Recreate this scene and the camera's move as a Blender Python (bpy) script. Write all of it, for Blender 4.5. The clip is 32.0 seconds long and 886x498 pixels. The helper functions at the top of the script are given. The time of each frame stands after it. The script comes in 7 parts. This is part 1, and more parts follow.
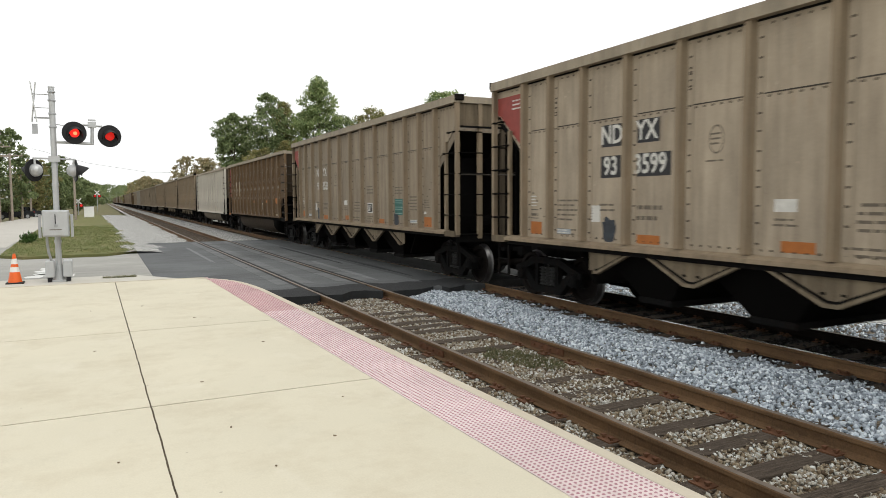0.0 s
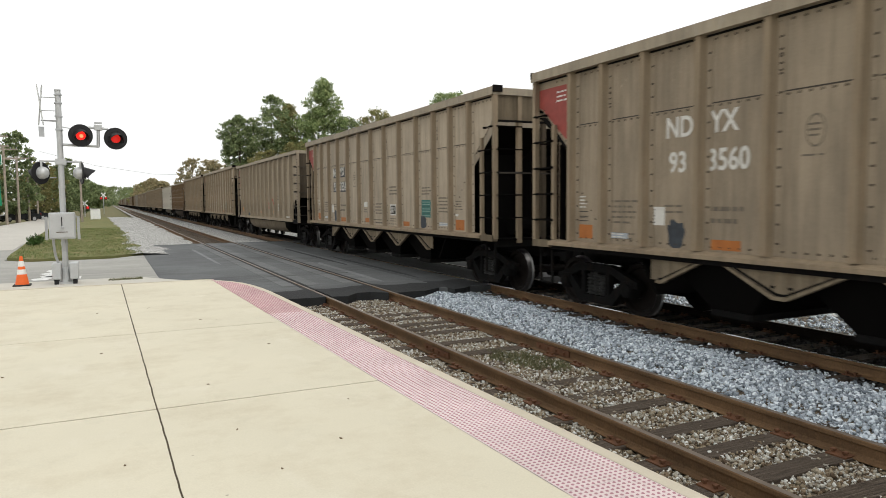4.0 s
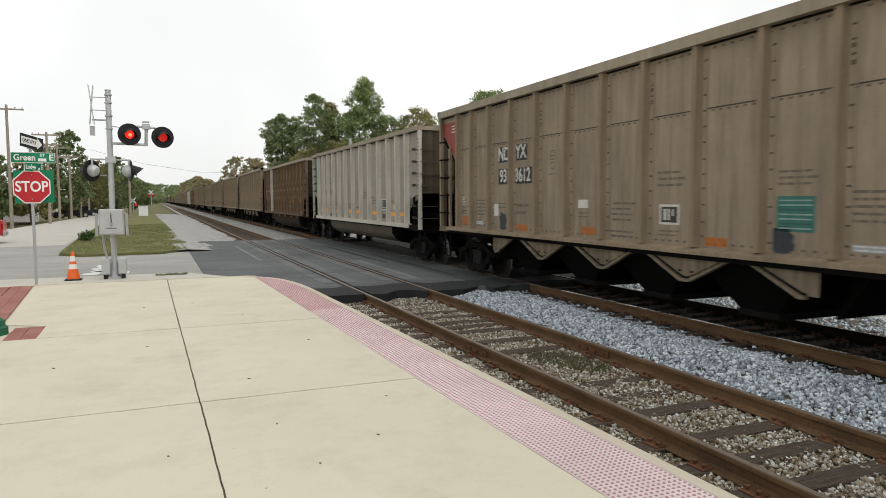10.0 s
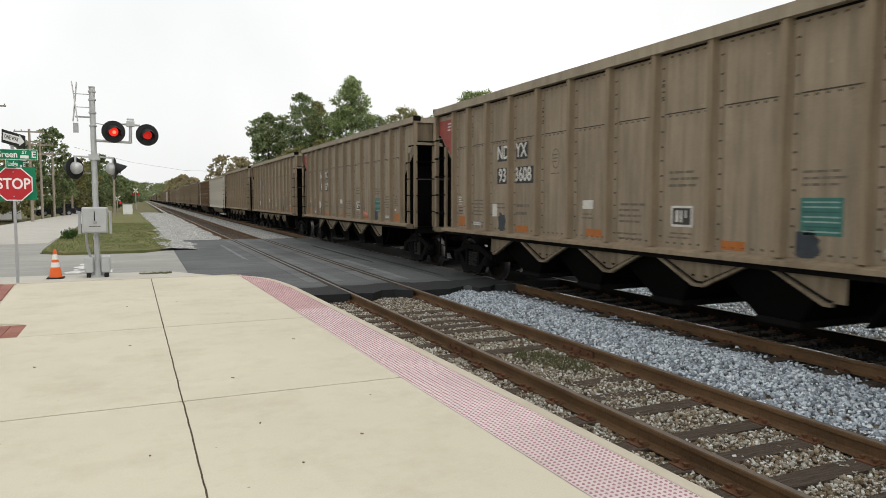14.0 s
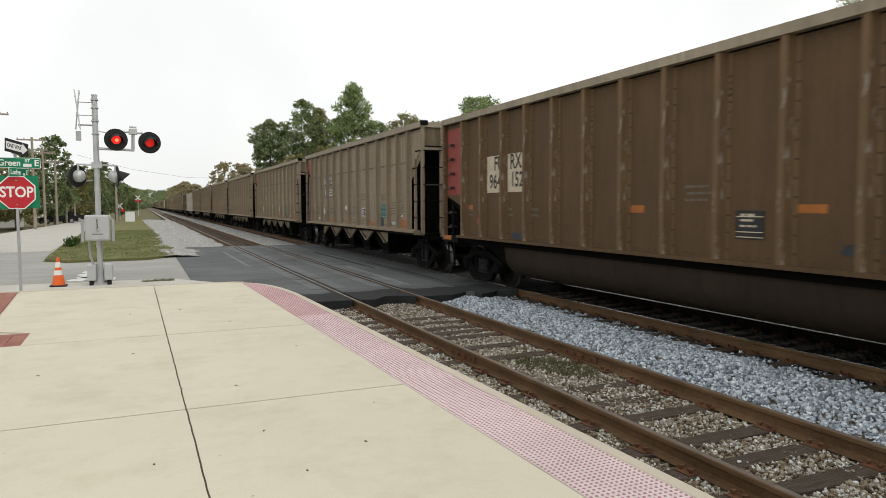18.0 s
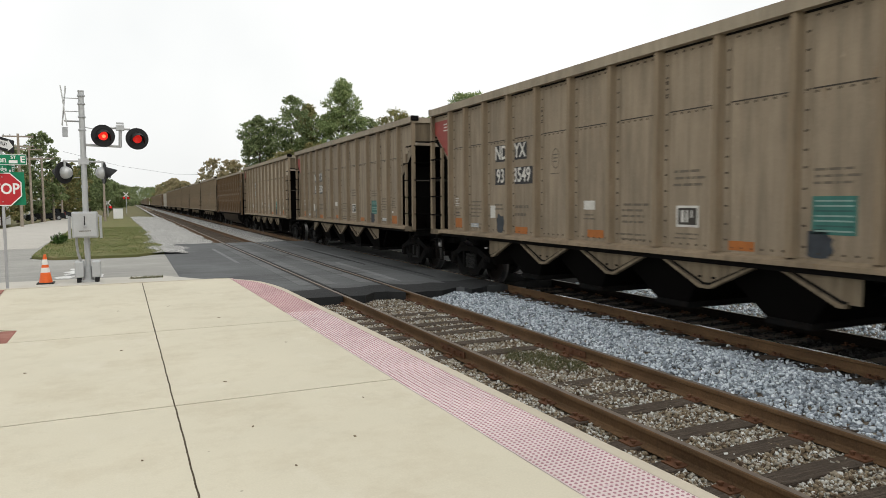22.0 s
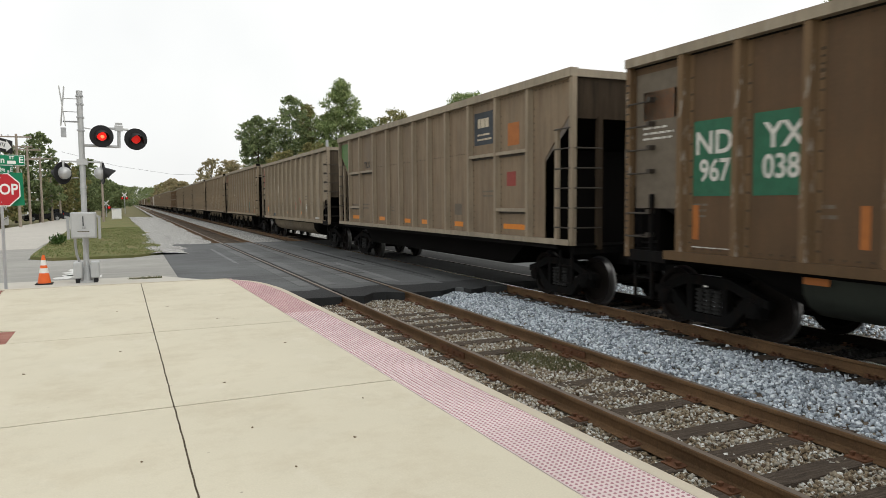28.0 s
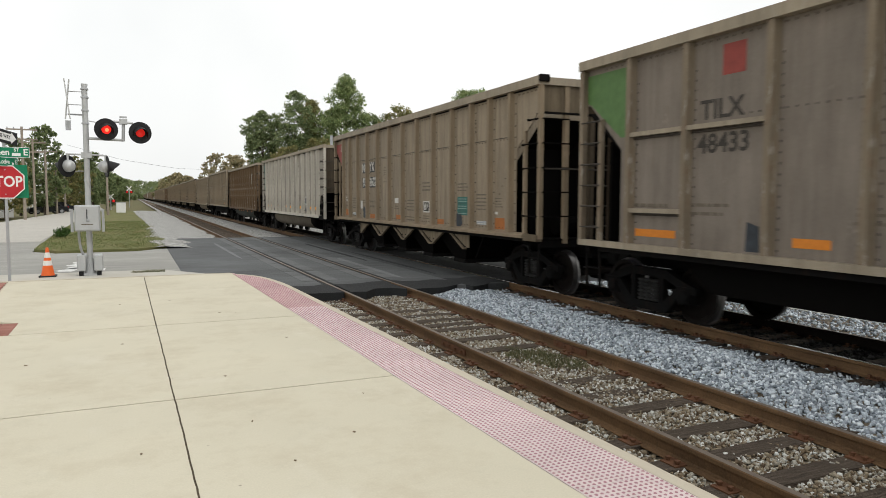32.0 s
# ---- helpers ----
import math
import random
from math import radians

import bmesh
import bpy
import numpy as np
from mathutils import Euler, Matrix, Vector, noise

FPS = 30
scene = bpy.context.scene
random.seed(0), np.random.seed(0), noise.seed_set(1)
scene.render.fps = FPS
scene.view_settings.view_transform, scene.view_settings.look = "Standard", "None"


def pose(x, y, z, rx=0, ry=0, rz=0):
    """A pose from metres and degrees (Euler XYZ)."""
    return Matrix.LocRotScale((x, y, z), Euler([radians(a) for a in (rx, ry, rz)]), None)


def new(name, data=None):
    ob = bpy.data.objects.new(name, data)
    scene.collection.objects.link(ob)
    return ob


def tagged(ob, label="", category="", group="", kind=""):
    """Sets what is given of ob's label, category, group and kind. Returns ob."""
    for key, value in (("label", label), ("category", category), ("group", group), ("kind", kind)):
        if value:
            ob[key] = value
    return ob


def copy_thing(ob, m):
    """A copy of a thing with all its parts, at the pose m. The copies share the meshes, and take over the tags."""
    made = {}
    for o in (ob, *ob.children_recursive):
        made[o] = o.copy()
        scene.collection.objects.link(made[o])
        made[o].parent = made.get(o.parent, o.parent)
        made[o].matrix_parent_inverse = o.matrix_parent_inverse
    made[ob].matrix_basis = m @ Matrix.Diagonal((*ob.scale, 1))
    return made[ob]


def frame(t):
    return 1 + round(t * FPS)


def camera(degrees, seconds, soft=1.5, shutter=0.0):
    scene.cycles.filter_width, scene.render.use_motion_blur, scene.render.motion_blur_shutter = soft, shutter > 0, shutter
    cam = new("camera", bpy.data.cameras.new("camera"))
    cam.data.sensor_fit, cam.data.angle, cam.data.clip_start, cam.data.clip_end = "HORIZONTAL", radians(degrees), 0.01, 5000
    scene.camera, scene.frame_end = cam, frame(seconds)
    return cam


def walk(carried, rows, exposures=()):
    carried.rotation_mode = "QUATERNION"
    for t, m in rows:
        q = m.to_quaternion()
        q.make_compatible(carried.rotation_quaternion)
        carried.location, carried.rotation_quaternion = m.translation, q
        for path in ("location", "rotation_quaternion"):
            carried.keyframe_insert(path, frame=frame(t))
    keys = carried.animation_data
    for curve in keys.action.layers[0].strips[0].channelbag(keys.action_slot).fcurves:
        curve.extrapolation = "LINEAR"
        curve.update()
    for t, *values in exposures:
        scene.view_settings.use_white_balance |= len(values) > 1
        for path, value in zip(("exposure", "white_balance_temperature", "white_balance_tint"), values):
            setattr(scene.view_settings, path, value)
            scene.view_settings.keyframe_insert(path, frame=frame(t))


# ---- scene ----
# camera: seconds, place, yaw, pitch, roll
EXPOSURE = 0.0
cam = camera(65.03, 32.0, soft=0.6, shutter=0.16)
PATH = [
    (0, -0.020, -0.002, 1.830, -26.76, -4.09, 0.31),
    (0.5, -0.017, -0.003, 1.829, -26.79, -3.97, 0.40),
    (1, -0.024, 0.003, 1.829, -26.97, -4.26, 0.39),
    (1.5, -0.009, 0.002, 1.828, -26.76, -4.55, 0.26),
    (2, -0.008, -0.000, 1.825, -26.78, -4.79, 0.27),
    (2.5, -0.011, 0.003, 1.832, -26.46, -4.69, 0.14),
    (3, -0.006, -0.005, 1.826, -26.76, -4.21, 0.06),
    (3.5, -0.016, 0.013, 1.836, -26.57, -4.06, 0.26),
    (5.5, -0.019, 0.006, 1.835, -25.99, -3.77, 0.74),
    (6, -0.036, 0.010, 1.830, -25.18, -3.69, -0.09),
    (6.5, -0.040, -0.003, 1.831, -24.47, -3.71, -0.50),
    (7, -0.036, -0.003, 1.842, -24.11, -3.46, -0.55),
    (7.5, -0.017, -0.005, 1.840, -24.64, -3.29, -0.23),
    (8, -0.019, -0.006, 1.836, -24.74, -3.39, 0.17),
    (8.5, -0.025, 0.001, 1.833, -24.46, -3.38, 0.30),
    (9, -0.013, 0.010, 1.834, -23.97, -3.66, 0.36),
    (9.5, -0.014, 0.021, 1.829, -23.15, -4.22, 0.44),
    (10, -0.008, 0.013, 1.834, -23.09, -4.11, 0.28),
    (10.5, -0.007, 0.012, 1.828, -23.72, -3.93, 0.39),
    (11, -0.003, 0.011, 1.831, -24.07, -4.01, 0.09),
    (11.5, 0.004, 0.004, 1.837, -24.11, -4.20, 0.04),
    (12, 0.001, 0.013, 1.835, -24.73, -4.38, -0.08),
    (12.5, -0.005, 0.018, 1.832, -24.23, -3.83, -0.35),
    (13, -0.001, 0.008, 1.831, -24.09, -4.01, 0.04),
    (13.5, -0.002, 0.010, 1.830, -24.00, -4.11, -0.23),
    (14, 0.005, 0.001, 1.829, -24.15, -4.11, -0.06),
    (14.5, -0.003, 0.002, 1.835, -24.49, -4.07, -0.25),
    (16.5, 0.008, 0.009, 1.833, -24.35, -3.88, 0.47),
    (17, -0.002, 0.011, 1.831, -24.16, -4.14, 0.37),
    (17.5, 0.002, 0.008, 1.838, -24.14, -3.77, 0.28),
    (18, -0.002, 0.004, 1.839, -24.01, -3.66, 0.26),
    (18.5, 0.008, -0.002, 1.830, -24.17, -3.76, 0.34),
    (19, 0.005, 0.000, 1.825, -24.24, -4.04, 0.29),
    (19.5, 0.013, -0.005, 1.833, -24.19, -4.13, 0.36),
    (20, 0.004, -0.004, 1.834, -24.58, -3.88, 0.31),
    (20.5, 0.010, -0.019, 1.833, -24.81, -4.11, 0.56),
    (21, 0.002, -0.009, 1.833, -24.80, -3.75, 0.29),
    (21.5, 0.006, -0.015, 1.835, -24.84, -3.95, 0.29),
    (22, 0.009, -0.011, 1.829, -24.81, -3.98, 0.41),
    (22.5, 0.013, -0.009, 1.831, -24.60, -4.38, 0.53),
    (23, 0.008, -0.006, 1.831, -24.50, -4.42, 0.48),
    (23.5, 0.010, -0.001, 1.827, -24.72, -4.27, 0.46),
    (24, 0.016, 0.004, 1.829, -24.57, -4.40, 0.43),
    (24.5, 0.024, -0.005, 1.829, -24.55, -4.37, 0.52),
    (25, 0.021, 0.001, 1.832, -24.78, -4.29, 0.61),
    (25.5, 0.020, -0.003, 1.828, -24.82, -4.37, 0.59),
    (27.5, 0.010, -0.004, 1.832, -24.90, -4.15, 0.42),
    (28, 0.003, -0.004, 1.833, -24.92, -3.97, 0.44),
    (28.5, 0.020, -0.016, 1.827, -24.58, -4.26, 0.49),
    (29, 0.008, 0.007, 1.827, -24.64, -4.11, 0.24),
    (29.5, 0.014, -0.004, 1.822, -24.76, -3.98, 0.04),
    (30, 0.014, -0.004, 1.829, -24.59, -4.05, -0.08),
    (30.5, 0.013, -0.002, 1.830, -24.58, -4.31, -0.09),
    (31, 0.021, -0.003, 1.820, -24.35, -4.19, -0.09),
    (31.5, 0.013, 0.003, 1.825, -24.26, -4.22, -0.22),
    (32, 0.020, -0.008, 1.825, -24.59, -4.22, -0.14),
]
walk(cam, [(t, pose(x, y, z, 90 + pitch, roll, yaw)) for t, x, y, z, yaw, pitch, roll in PATH], exposures=[(0.0, EXPOSURE + 0.24), (6.0, EXPOSURE + 0.22), (8.0, EXPOSURE + 0.18), (8.9, EXPOSURE), (32.0, EXPOSURE + 0.03)])

# ---- world: bright overcast sky and a weak, very soft sun ----
SUN_UP, SUN_TURN = radians(52), radians(150)
world = bpy.data.worlds.new("world")
scene.world = world
world.use_nodes = True
wt = world.node_tree
wt.nodes.clear()
w_out = wt.nodes.new("ShaderNodeOutputWorld")
w_bg = wt.nodes.new("ShaderNodeBackground")
w_sky = wt.nodes.new("ShaderNodeTexSky")
w_sky.sky_type = "NISHITA"
w_sky.sun_disc = False
w_sky.sun_elevation, w_sky.sun_rotation = SUN_UP, SUN_TURN
w_sky.air_density, w_sky.dust_density = 1.0, 4.0
w_hsv = wt.nodes.new("ShaderNodeHueSaturation")
w_hsv.inputs["Saturation"].default_value = 0.18
w_mix = wt.nodes.new("ShaderNodeMix")
w_mix.data_type = "RGBA"
w_mix.inputs["Factor"].default_value = 0.72
w_noise = wt.nodes.new("ShaderNodeTexNoise")
w_noise.inputs["Scale"].default_value = 2.2
w_noise.inputs["Detail"].default_value = 4.0
w_ramp = wt.nodes.new("ShaderNodeValToRGB")
w_ramp.color_ramp.elements[0].position, w_ramp.color_ramp.elements[0].color = 0.25, (11.0, 11.25, 11.2, 1)
w_ramp.color_ramp.elements[1].position, w_ramp.color_ramp.elements[1].color = 0.75, (14.3, 14.2, 13.8, 1)
wt.links.new(w_sky.outputs["Color"], w_hsv.inputs["Color"])
wt.links.new(w_hsv.outputs["Color"], w_mix.inputs["A"])
wt.links.new(w_noise.outputs["Fac"], w_ramp.inputs["Fac"])
wt.links.new(w_ramp.outputs["Color"], w_mix.inputs["B"])
wt.links.new(w_mix.outputs["Result"], w_bg.inputs["Color"])
w_bg.inputs["Strength"].default_value = 0.1
wt.links.new(w_bg.outputs["Background"], w_out.inputs["Surface"])

sun_data = bpy.data.lights.new("sun", "SUN")
sun_data.energy, sun_data.angle, sun_data.color = 0.7, radians(30), (1.0, 0.97, 0.92)
sun = new("sun", sun_data)
sun.rotation_euler = (radians(90) - SUN_UP, 0, radians(180) - SUN_TURN)

# ---- materials ----


class Mat:
    """A small builder for node materials."""

    def __init__(self, name, rough=0.8, metal=0.0, spec=0.3):
        self.m = bpy.data.materials.new(name)
        self.m.use_nodes = True
        self.t = self.m.node_tree
        self.b = self.t.nodes["Principled BSDF"]
        self.b.inputs["Roughness"].default_value = rough
        self.b.inputs["Metallic"].default_value = metal
        self.b.inputs["Specular IOR Level"].default_value = spec
        tc = self.t.nodes.new("ShaderNodeTexCoord")
        self.co = tc.outputs["Object"]

    def link(self, a, b):
        self.t.links.new(a, b)

    def world_space(self):
        self.co = self.t.nodes.new("ShaderNodeNewGeometry").outputs["Position"]
        return self

    def noise(self, scale, detail=4.0, rough=0.6, stretch=None):
        n = self.t.nodes.new("ShaderNodeTexNoise")
        n.inputs["Scale"].default_value, n.inputs["Detail"].default_value, n.inputs["Roughness"].default_value = scale, detail, rough
        if stretch:
            mp = self.t.nodes.new("ShaderNodeMapping")
            mp.inputs["Scale"].default_value = stretch
            self.link(self.co, mp.inputs["Vector"])
            self.link(mp.outputs["Vector"], n.inputs["Vector"])
        else:
            self.link(self.co, n.inputs["Vector"])
        return n.outputs["Fac"]

    def voronoi(self, scale, feature="F1", out="Distance"):
        n = self.t.nodes.new("ShaderNodeTexVoronoi")
        n.feature = feature
        n.inputs["Scale"].default_value = scale
        self.link(self.co, n.inputs["Vector"])
        return n.outputs[out]

    def ramp(self, fac, stops):
        n = self.t.nodes.new("ShaderNodeValToRGB")
        e = n.color_ramp.elements
        while len(e) < len(stops):
            e.new(0.5)
        for k, (p, c) in zip(e, stops):
            k.position = p
            k.color = (c, c, c, 1) if isinstance(c, (int, float)) else (*c, 1)
        self.link(fac, n.inputs["Fac"])
        return n.outputs["Color"]

    def mix(self, fac, a, b, mode="MIX"):
        n = self.t.nodes.new("ShaderNodeMix")
        n.data_type, n.blend_type = "RGBA", mode
        for sock, v in (("Factor", fac), ("A", a), ("B", b)):
            if isinstance(v, (int, float)):
                n.inputs[sock].default_value = v if sock == "Factor" else (v, v, v, 1)
            elif isinstance(v, tuple):
                n.inputs[sock].default_value = (*v, 1)
            else:
                self.link(v, n.inputs[sock])
        return n.outputs["Result"]

    def random(self):
        return self.t.nodes.new("ShaderNodeObjectInfo").outputs["Random"]

    def island(self):
        return self.t.nodes.new("ShaderNodeNewGeometry").outputs["Random Per Island"]

    def color(self, sock):
        if isinstance(sock, tuple):
            self.b.inputs["Base Color"].default_value = (*sock, 1)
        else:
            self.link(sock, self.b.inputs["Base Color"])
        return self

    def rough(self, sock):
        self.link(sock, self.b.inputs["Roughness"])
        return self

    def bump(self, sock, strength=0.3, distance=0.01):
        n = self.t.nodes.new("ShaderNodeBump")
        n.inputs["Strength"].default_value, n.inputs["Distance"].default_value = strength, distance
        self.link(sock, n.inputs["Height"])
        self.link(n.outputs["Normal"], self.b.inputs["Normal"])
        return self

    def glow(self, color, strength):
        self.b.inputs["Emission Color"].default_value = (*color, 1)
        self.b.inputs["Emission Strength"].default_value = strength
        return self


def scaled(c, k):
    return tuple(v * k for v in c)


def plain(name, c, rough=0.7, metal=0.0, vary=0.18, scale=6.0, spec=0.3):
    """One paint or metal with blotches, fine grain and slight relief."""
    m = Mat(name, rough, metal, spec)
    big, fine = m.noise(scale, 5), m.noise(scale * 14, 3)
    col = m.ramp(big, [(0.3, scaled(c, 1 - vary)), (0.7, scaled(c, 1 + vary))])
    m.color(m.mix(0.25, col, m.ramp(fine, [(0.3, scaled(c, 0.7)), (0.7, scaled(c, 1.25))])))
    m.bump(fine, 0.12, 0.003)
    return m.m


def car_paint(name, c, grime=(0.055, 0.043, 0.032), amount=0.5, rust=0.0, spec=0.2, wear=0.0):
    """Dusty freight-car paint: vertical streaks, blotches, soot and a little rust."""
    m = Mat(name, 0.62, 0.0, spec)
    m.world_space()
    tc = m.t.nodes.new("ShaderNodeTexCoord")
    m.co = tc.outputs["Object"]
    streak = m.noise(1.0, 5, 0.65, (7.0, 7.0, 0.55))
    blotch = m.noise(0.9, 5, 0.6)
    fine = m.noise(40, 3)
    base = m.ramp(blotch, [(0.3, scaled(c, 0.80)), (0.72, scaled(c, 1.2))])
    dirt = m.ramp(streak, [(0.42, 0.0), (0.74, amount)])
    col = m.mix(dirt, base, grime)
    runs = m.ramp(m.noise(1.0, 6, 0.7, (16.0, 16.0, 0.35)), [(0.52, 0.0), (0.72, 0.5 * amount)])
    col = m.mix(runs, col, (c[0] * 0.62, c[1] * 0.50, c[2] * 0.38))
    bleach = m.ramp(m.noise(1.0, 5, 0.65, (9.0, 9.0, 0.8)), [(0.58, 0.0), (0.78, 0.3)])
    col = m.mix(bleach, col, scaled(c, 1.5))
    soot = m.ramp(m.noise(0.55, 3, 0.5), [(0.6, 0.0), (0.82, 0.35)])
    col = m.mix(soot, col, grime)
    chips = m.ramp(m.noise(5.5, 3, 0.75, (1.0, 1.0, 0.5)), [(0.70, 0.0), (0.73, 0.45)])
    col = m.mix(chips, col, scaled(c, 1.75))
    stains = m.ramp(m.noise(3.1, 5, 0.7, (2.2, 2.2, 0.4)), [(0.62, 0.0), (0.72, 0.5)])
    col = m.mix(stains, col, (c[0] * 0.72, c[1] * 0.55, c[2] * 0.40))
    col = m.mix(0.16, col, m.ramp(fine, [(0.3, scaled(c, 0.6)), (0.7, scaled(c, 1.3))]))
    if rust:
        r = m.ramp(m.noise(3.0, 6, 0.7, (3, 3, 0.8)), [(0.52, 0.0), (0.7, rust)])
        col = m.mix(r, col, (0.16, 0.07, 0.03))
    if wear:
        k = m.ramp(m.noise(2.2, 5, 0.7, (4, 4, 1.0)), [(0.58, 0.0), (0.66, wear)])
        col = m.mix(k, col, (0.42, 0.40, 0.36))
    m.color(col)
    m.rough(m.ramp(blotch, [(0.3, 0.58), (0.7, 0.78)]) if spec > 0.1 else m.ramp(blotch, [(0.3, 0.85), (0.7, 0.95)]))
    m.bump(fine, 0.1, 0.003)
    return m.m


TAN = car_paint("tan_paint", (0.272, 0.222, 0.160), amount=0.55)
TAN_B = car_paint("tan_paint_b", (0.292, 0.239, 0.170), amount=0.5, rust=0.12)
CHORD = car_paint("dusty_top_chord", (0.30, 0.255, 0.19), amount=0.4, wear=0.25)
BROWN = car_paint("brown_paint", (0.100, 0.062, 0.031), grime=(0.05, 0.033, 0.018), amount=0.4, rust=0.10)
BROWN_POST = car_paint("brown_post_paint", (0.150, 0.097, 0.052), grime=(0.06, 0.04, 0.022), amount=0.35, rust=0.2, wear=0.5)
DARKBROWN = car_paint("dark_brown_paint", (0.102, 0.063, 0.034), grime=(0.05, 0.034, 0.02), amount=0.3, rust=0.15)
GREY = car_paint("grey_paint", (0.308, 0.281, 0.238), amount=0.35)
GREY_POST = car_paint("grey_post_paint", (0.53, 0.495, 0.425), amount=0.25)
MAUVE = car_paint("mauve_paint", (0.205, 0.176, 0.148), amount=0.45)
MAUVE_POST = car_paint("mauve_post_paint", (0.21, 0.170, 0.122), amount=0.4, rust=0.3, wear=0.5)
TAN_POST = car_paint("tan_post_paint", (0.262, 0.205, 0.138), amount=0.5, rust=0.22)
PALE_POST = plain("chalky_pale_post_paint", (0.44, 0.425, 0.39), 0.7)
RUSTTAN = car_paint("rusty_tan_paint", (0.215, 0.163, 0.110), amount=0.55, rust=0.25)
TAN_LIGHT = car_paint("pale_tan_paint", (0.365, 0.306, 0.230), amount=0.45)
# soot pushed darker: shade of recesses and undersides is in the colour
SHADED_SOOT = car_paint("shaded_sooty_steel", (0.0042, 0.0038, 0.0035), grime=(0.0022, 0.0022, 0.002), amount=0.4, spec=0.04)
# end soot, darkened further for the shade between cars
ENDP = car_paint("shaded_sooty_end_paint", (0.050, 0.037, 0.025), grime=(0.010, 0.009, 0.008), amount=0.85, spec=0.06)
# grime with the shade under the cars put into its colour
UNDER = car_paint("shaded_underframe_grime", (0.0085, 0.0085, 0.0085), grime=(0.004, 0.0036, 0.0032), amount=0.6, rust=0.05, spec=0.05)
# corner soot plus shade of the car gap in one colour
CORNER = car_paint("shaded_sooty_corner_paint", (0.150, 0.120, 0.082), grime=(0.02, 0.016, 0.012), amount=0.6, spec=0.1)
INK = plain("weathered_black_ink", (0.045, 0.039, 0.033), 0.7)
# grimy tan lowered to hold the shade below the sill overhang
POCKET = car_paint("shaded_sooty_pocket_paint", (0.215, 0.175, 0.122), grime=(0.03, 0.024, 0.018), amount=0.8, spec=0.1)
# tub tones sit below the side paint: underside shade is mixed in
TUB_BROWN = car_paint("brown_tub_paint", (0.042, 0.032, 0.023), grime=(0.015, 0.012, 0.009), amount=0.5, rust=0.1, spec=0.1)
TUB_GREY = car_paint("shaded_grey_tub", (0.15, 0.130, 0.100), grime=(0.04, 0.034, 0.027), amount=0.5, spec=0.1)
TUB_TAN = car_paint("shaded_tan_tub", (0.185, 0.152, 0.108), grime=(0.03, 0.025, 0.018), amount=0.6, spec=0.1)
NAVY_P = plain("dark_blue_paint", (0.016, 0.026, 0.042), 0.6)
PATCH_P = plain("pale_blue_grey_patch", (0.19, 0.205, 0.205), 0.7)
OVERSPRAY = plain("pale_overspray", (0.36, 0.335, 0.285), 0.75)
# coal dust and occlusion by the next car, painted together
SHADED_DUST = car_paint("shaded_dusty_end_paint", (0.088, 0.070, 0.050), grime=(0.012, 0.010, 0.008), amount=0.75, spec=0.08)
GREENBLACK = car_paint("tub_green_black", (0.03, 0.035, 0.028), grime=(0.012, 0.012, 0.010), amount=0.4, spec=0.15)
SPRING = plain("dusty_spring_steel", (0.030, 0.030, 0.029), 0.7, spec=0.15)
RUNG = plain("rung_steel", (0.045, 0.037, 0.029), 0.7)
# near-black base: shade around the trucks is part of this tone
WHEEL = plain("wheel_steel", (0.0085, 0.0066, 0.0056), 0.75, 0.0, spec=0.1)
RIVET_SOFT = plain("dusty_rivet", (0.17, 0.143, 0.105), 0.8, spec=0.1)
RIVET = plain("dark_rivet", (0.062, 0.050, 0.038), 0.8, spec=0.1)
TREAD = plain("wheel_tread", (0.20, 0.195, 0.19), 0.38, 0.85, 0.1)
RED_P = plain("faded_red_paint", (0.24, 0.045, 0.035), 0.6)
TEAL_P = plain("faded_teal_paint", (0.055, 0.20, 0.165), 0.6)
TEAL_H = plain("grimy_teal_paint", (0.035, 0.135, 0.115), 0.65)
TEAL_L = plain("pale_teal_line", (0.20, 0.30, 0.27), 0.65)
TEAL_D = plain("teal_line_paint", (0.03, 0.09, 0.08), 0.6)
GREEN_P = plain("faded_green_paint", (0.020, 0.11, 0.060), 0.6)
LIME_P = plain("faded_leaf_green_paint", (0.08, 0.16, 0.05), 0.6)
ORANGE_P = plain("orange_reflective_tape", (0.60, 0.20, 0.02), 0.5, vary=0.12, scale=20)
AMBER = plain("amber_reflective_tape", (0.78, 0.33, 0.02), 0.5, vary=0.12, scale=20)
DIMORANGE = plain("dusty_orange_patch", (0.34, 0.115, 0.025), 0.6)
BLUELABEL = plain("pale_blue_label", (0.30, 0.33, 0.36), 0.6)
WHITE_P = plain("dusty_white_paint", (0.55, 0.54, 0.50), 0.6)
BLACK_P = plain("black_stencil_patch", (0.022, 0.022, 0.024), 0.6)
STENCIL = plain("dark_stencil_paint", (0.125, 0.104, 0.078), 0.7)
BLUEGREY = plain("blue_grey_patch", (0.030, 0.037, 0.046), 0.6, vary=0.4)
CHALK_RED = plain("faded_red_chalk", (0.36, 0.12, 0.09), 0.8)
PINK_P = plain("pink_chalk_paint", (0.60, 0.22, 0.19), 0.7)
CREAM = plain("cream_patch", (0.50, 0.43, 0.32), 0.65)
RUST = plain("rusted_steel", (0.12, 0.055, 0.028), 0.75, 0.2, 0.3, 9)
# far rail blackened: under-train shade is in its colour
SHADED_RAIL = plain("shaded_black_rail", (0.014, 0.011, 0.009), 0.9, 0.0, 0.3, 5, 0.05)


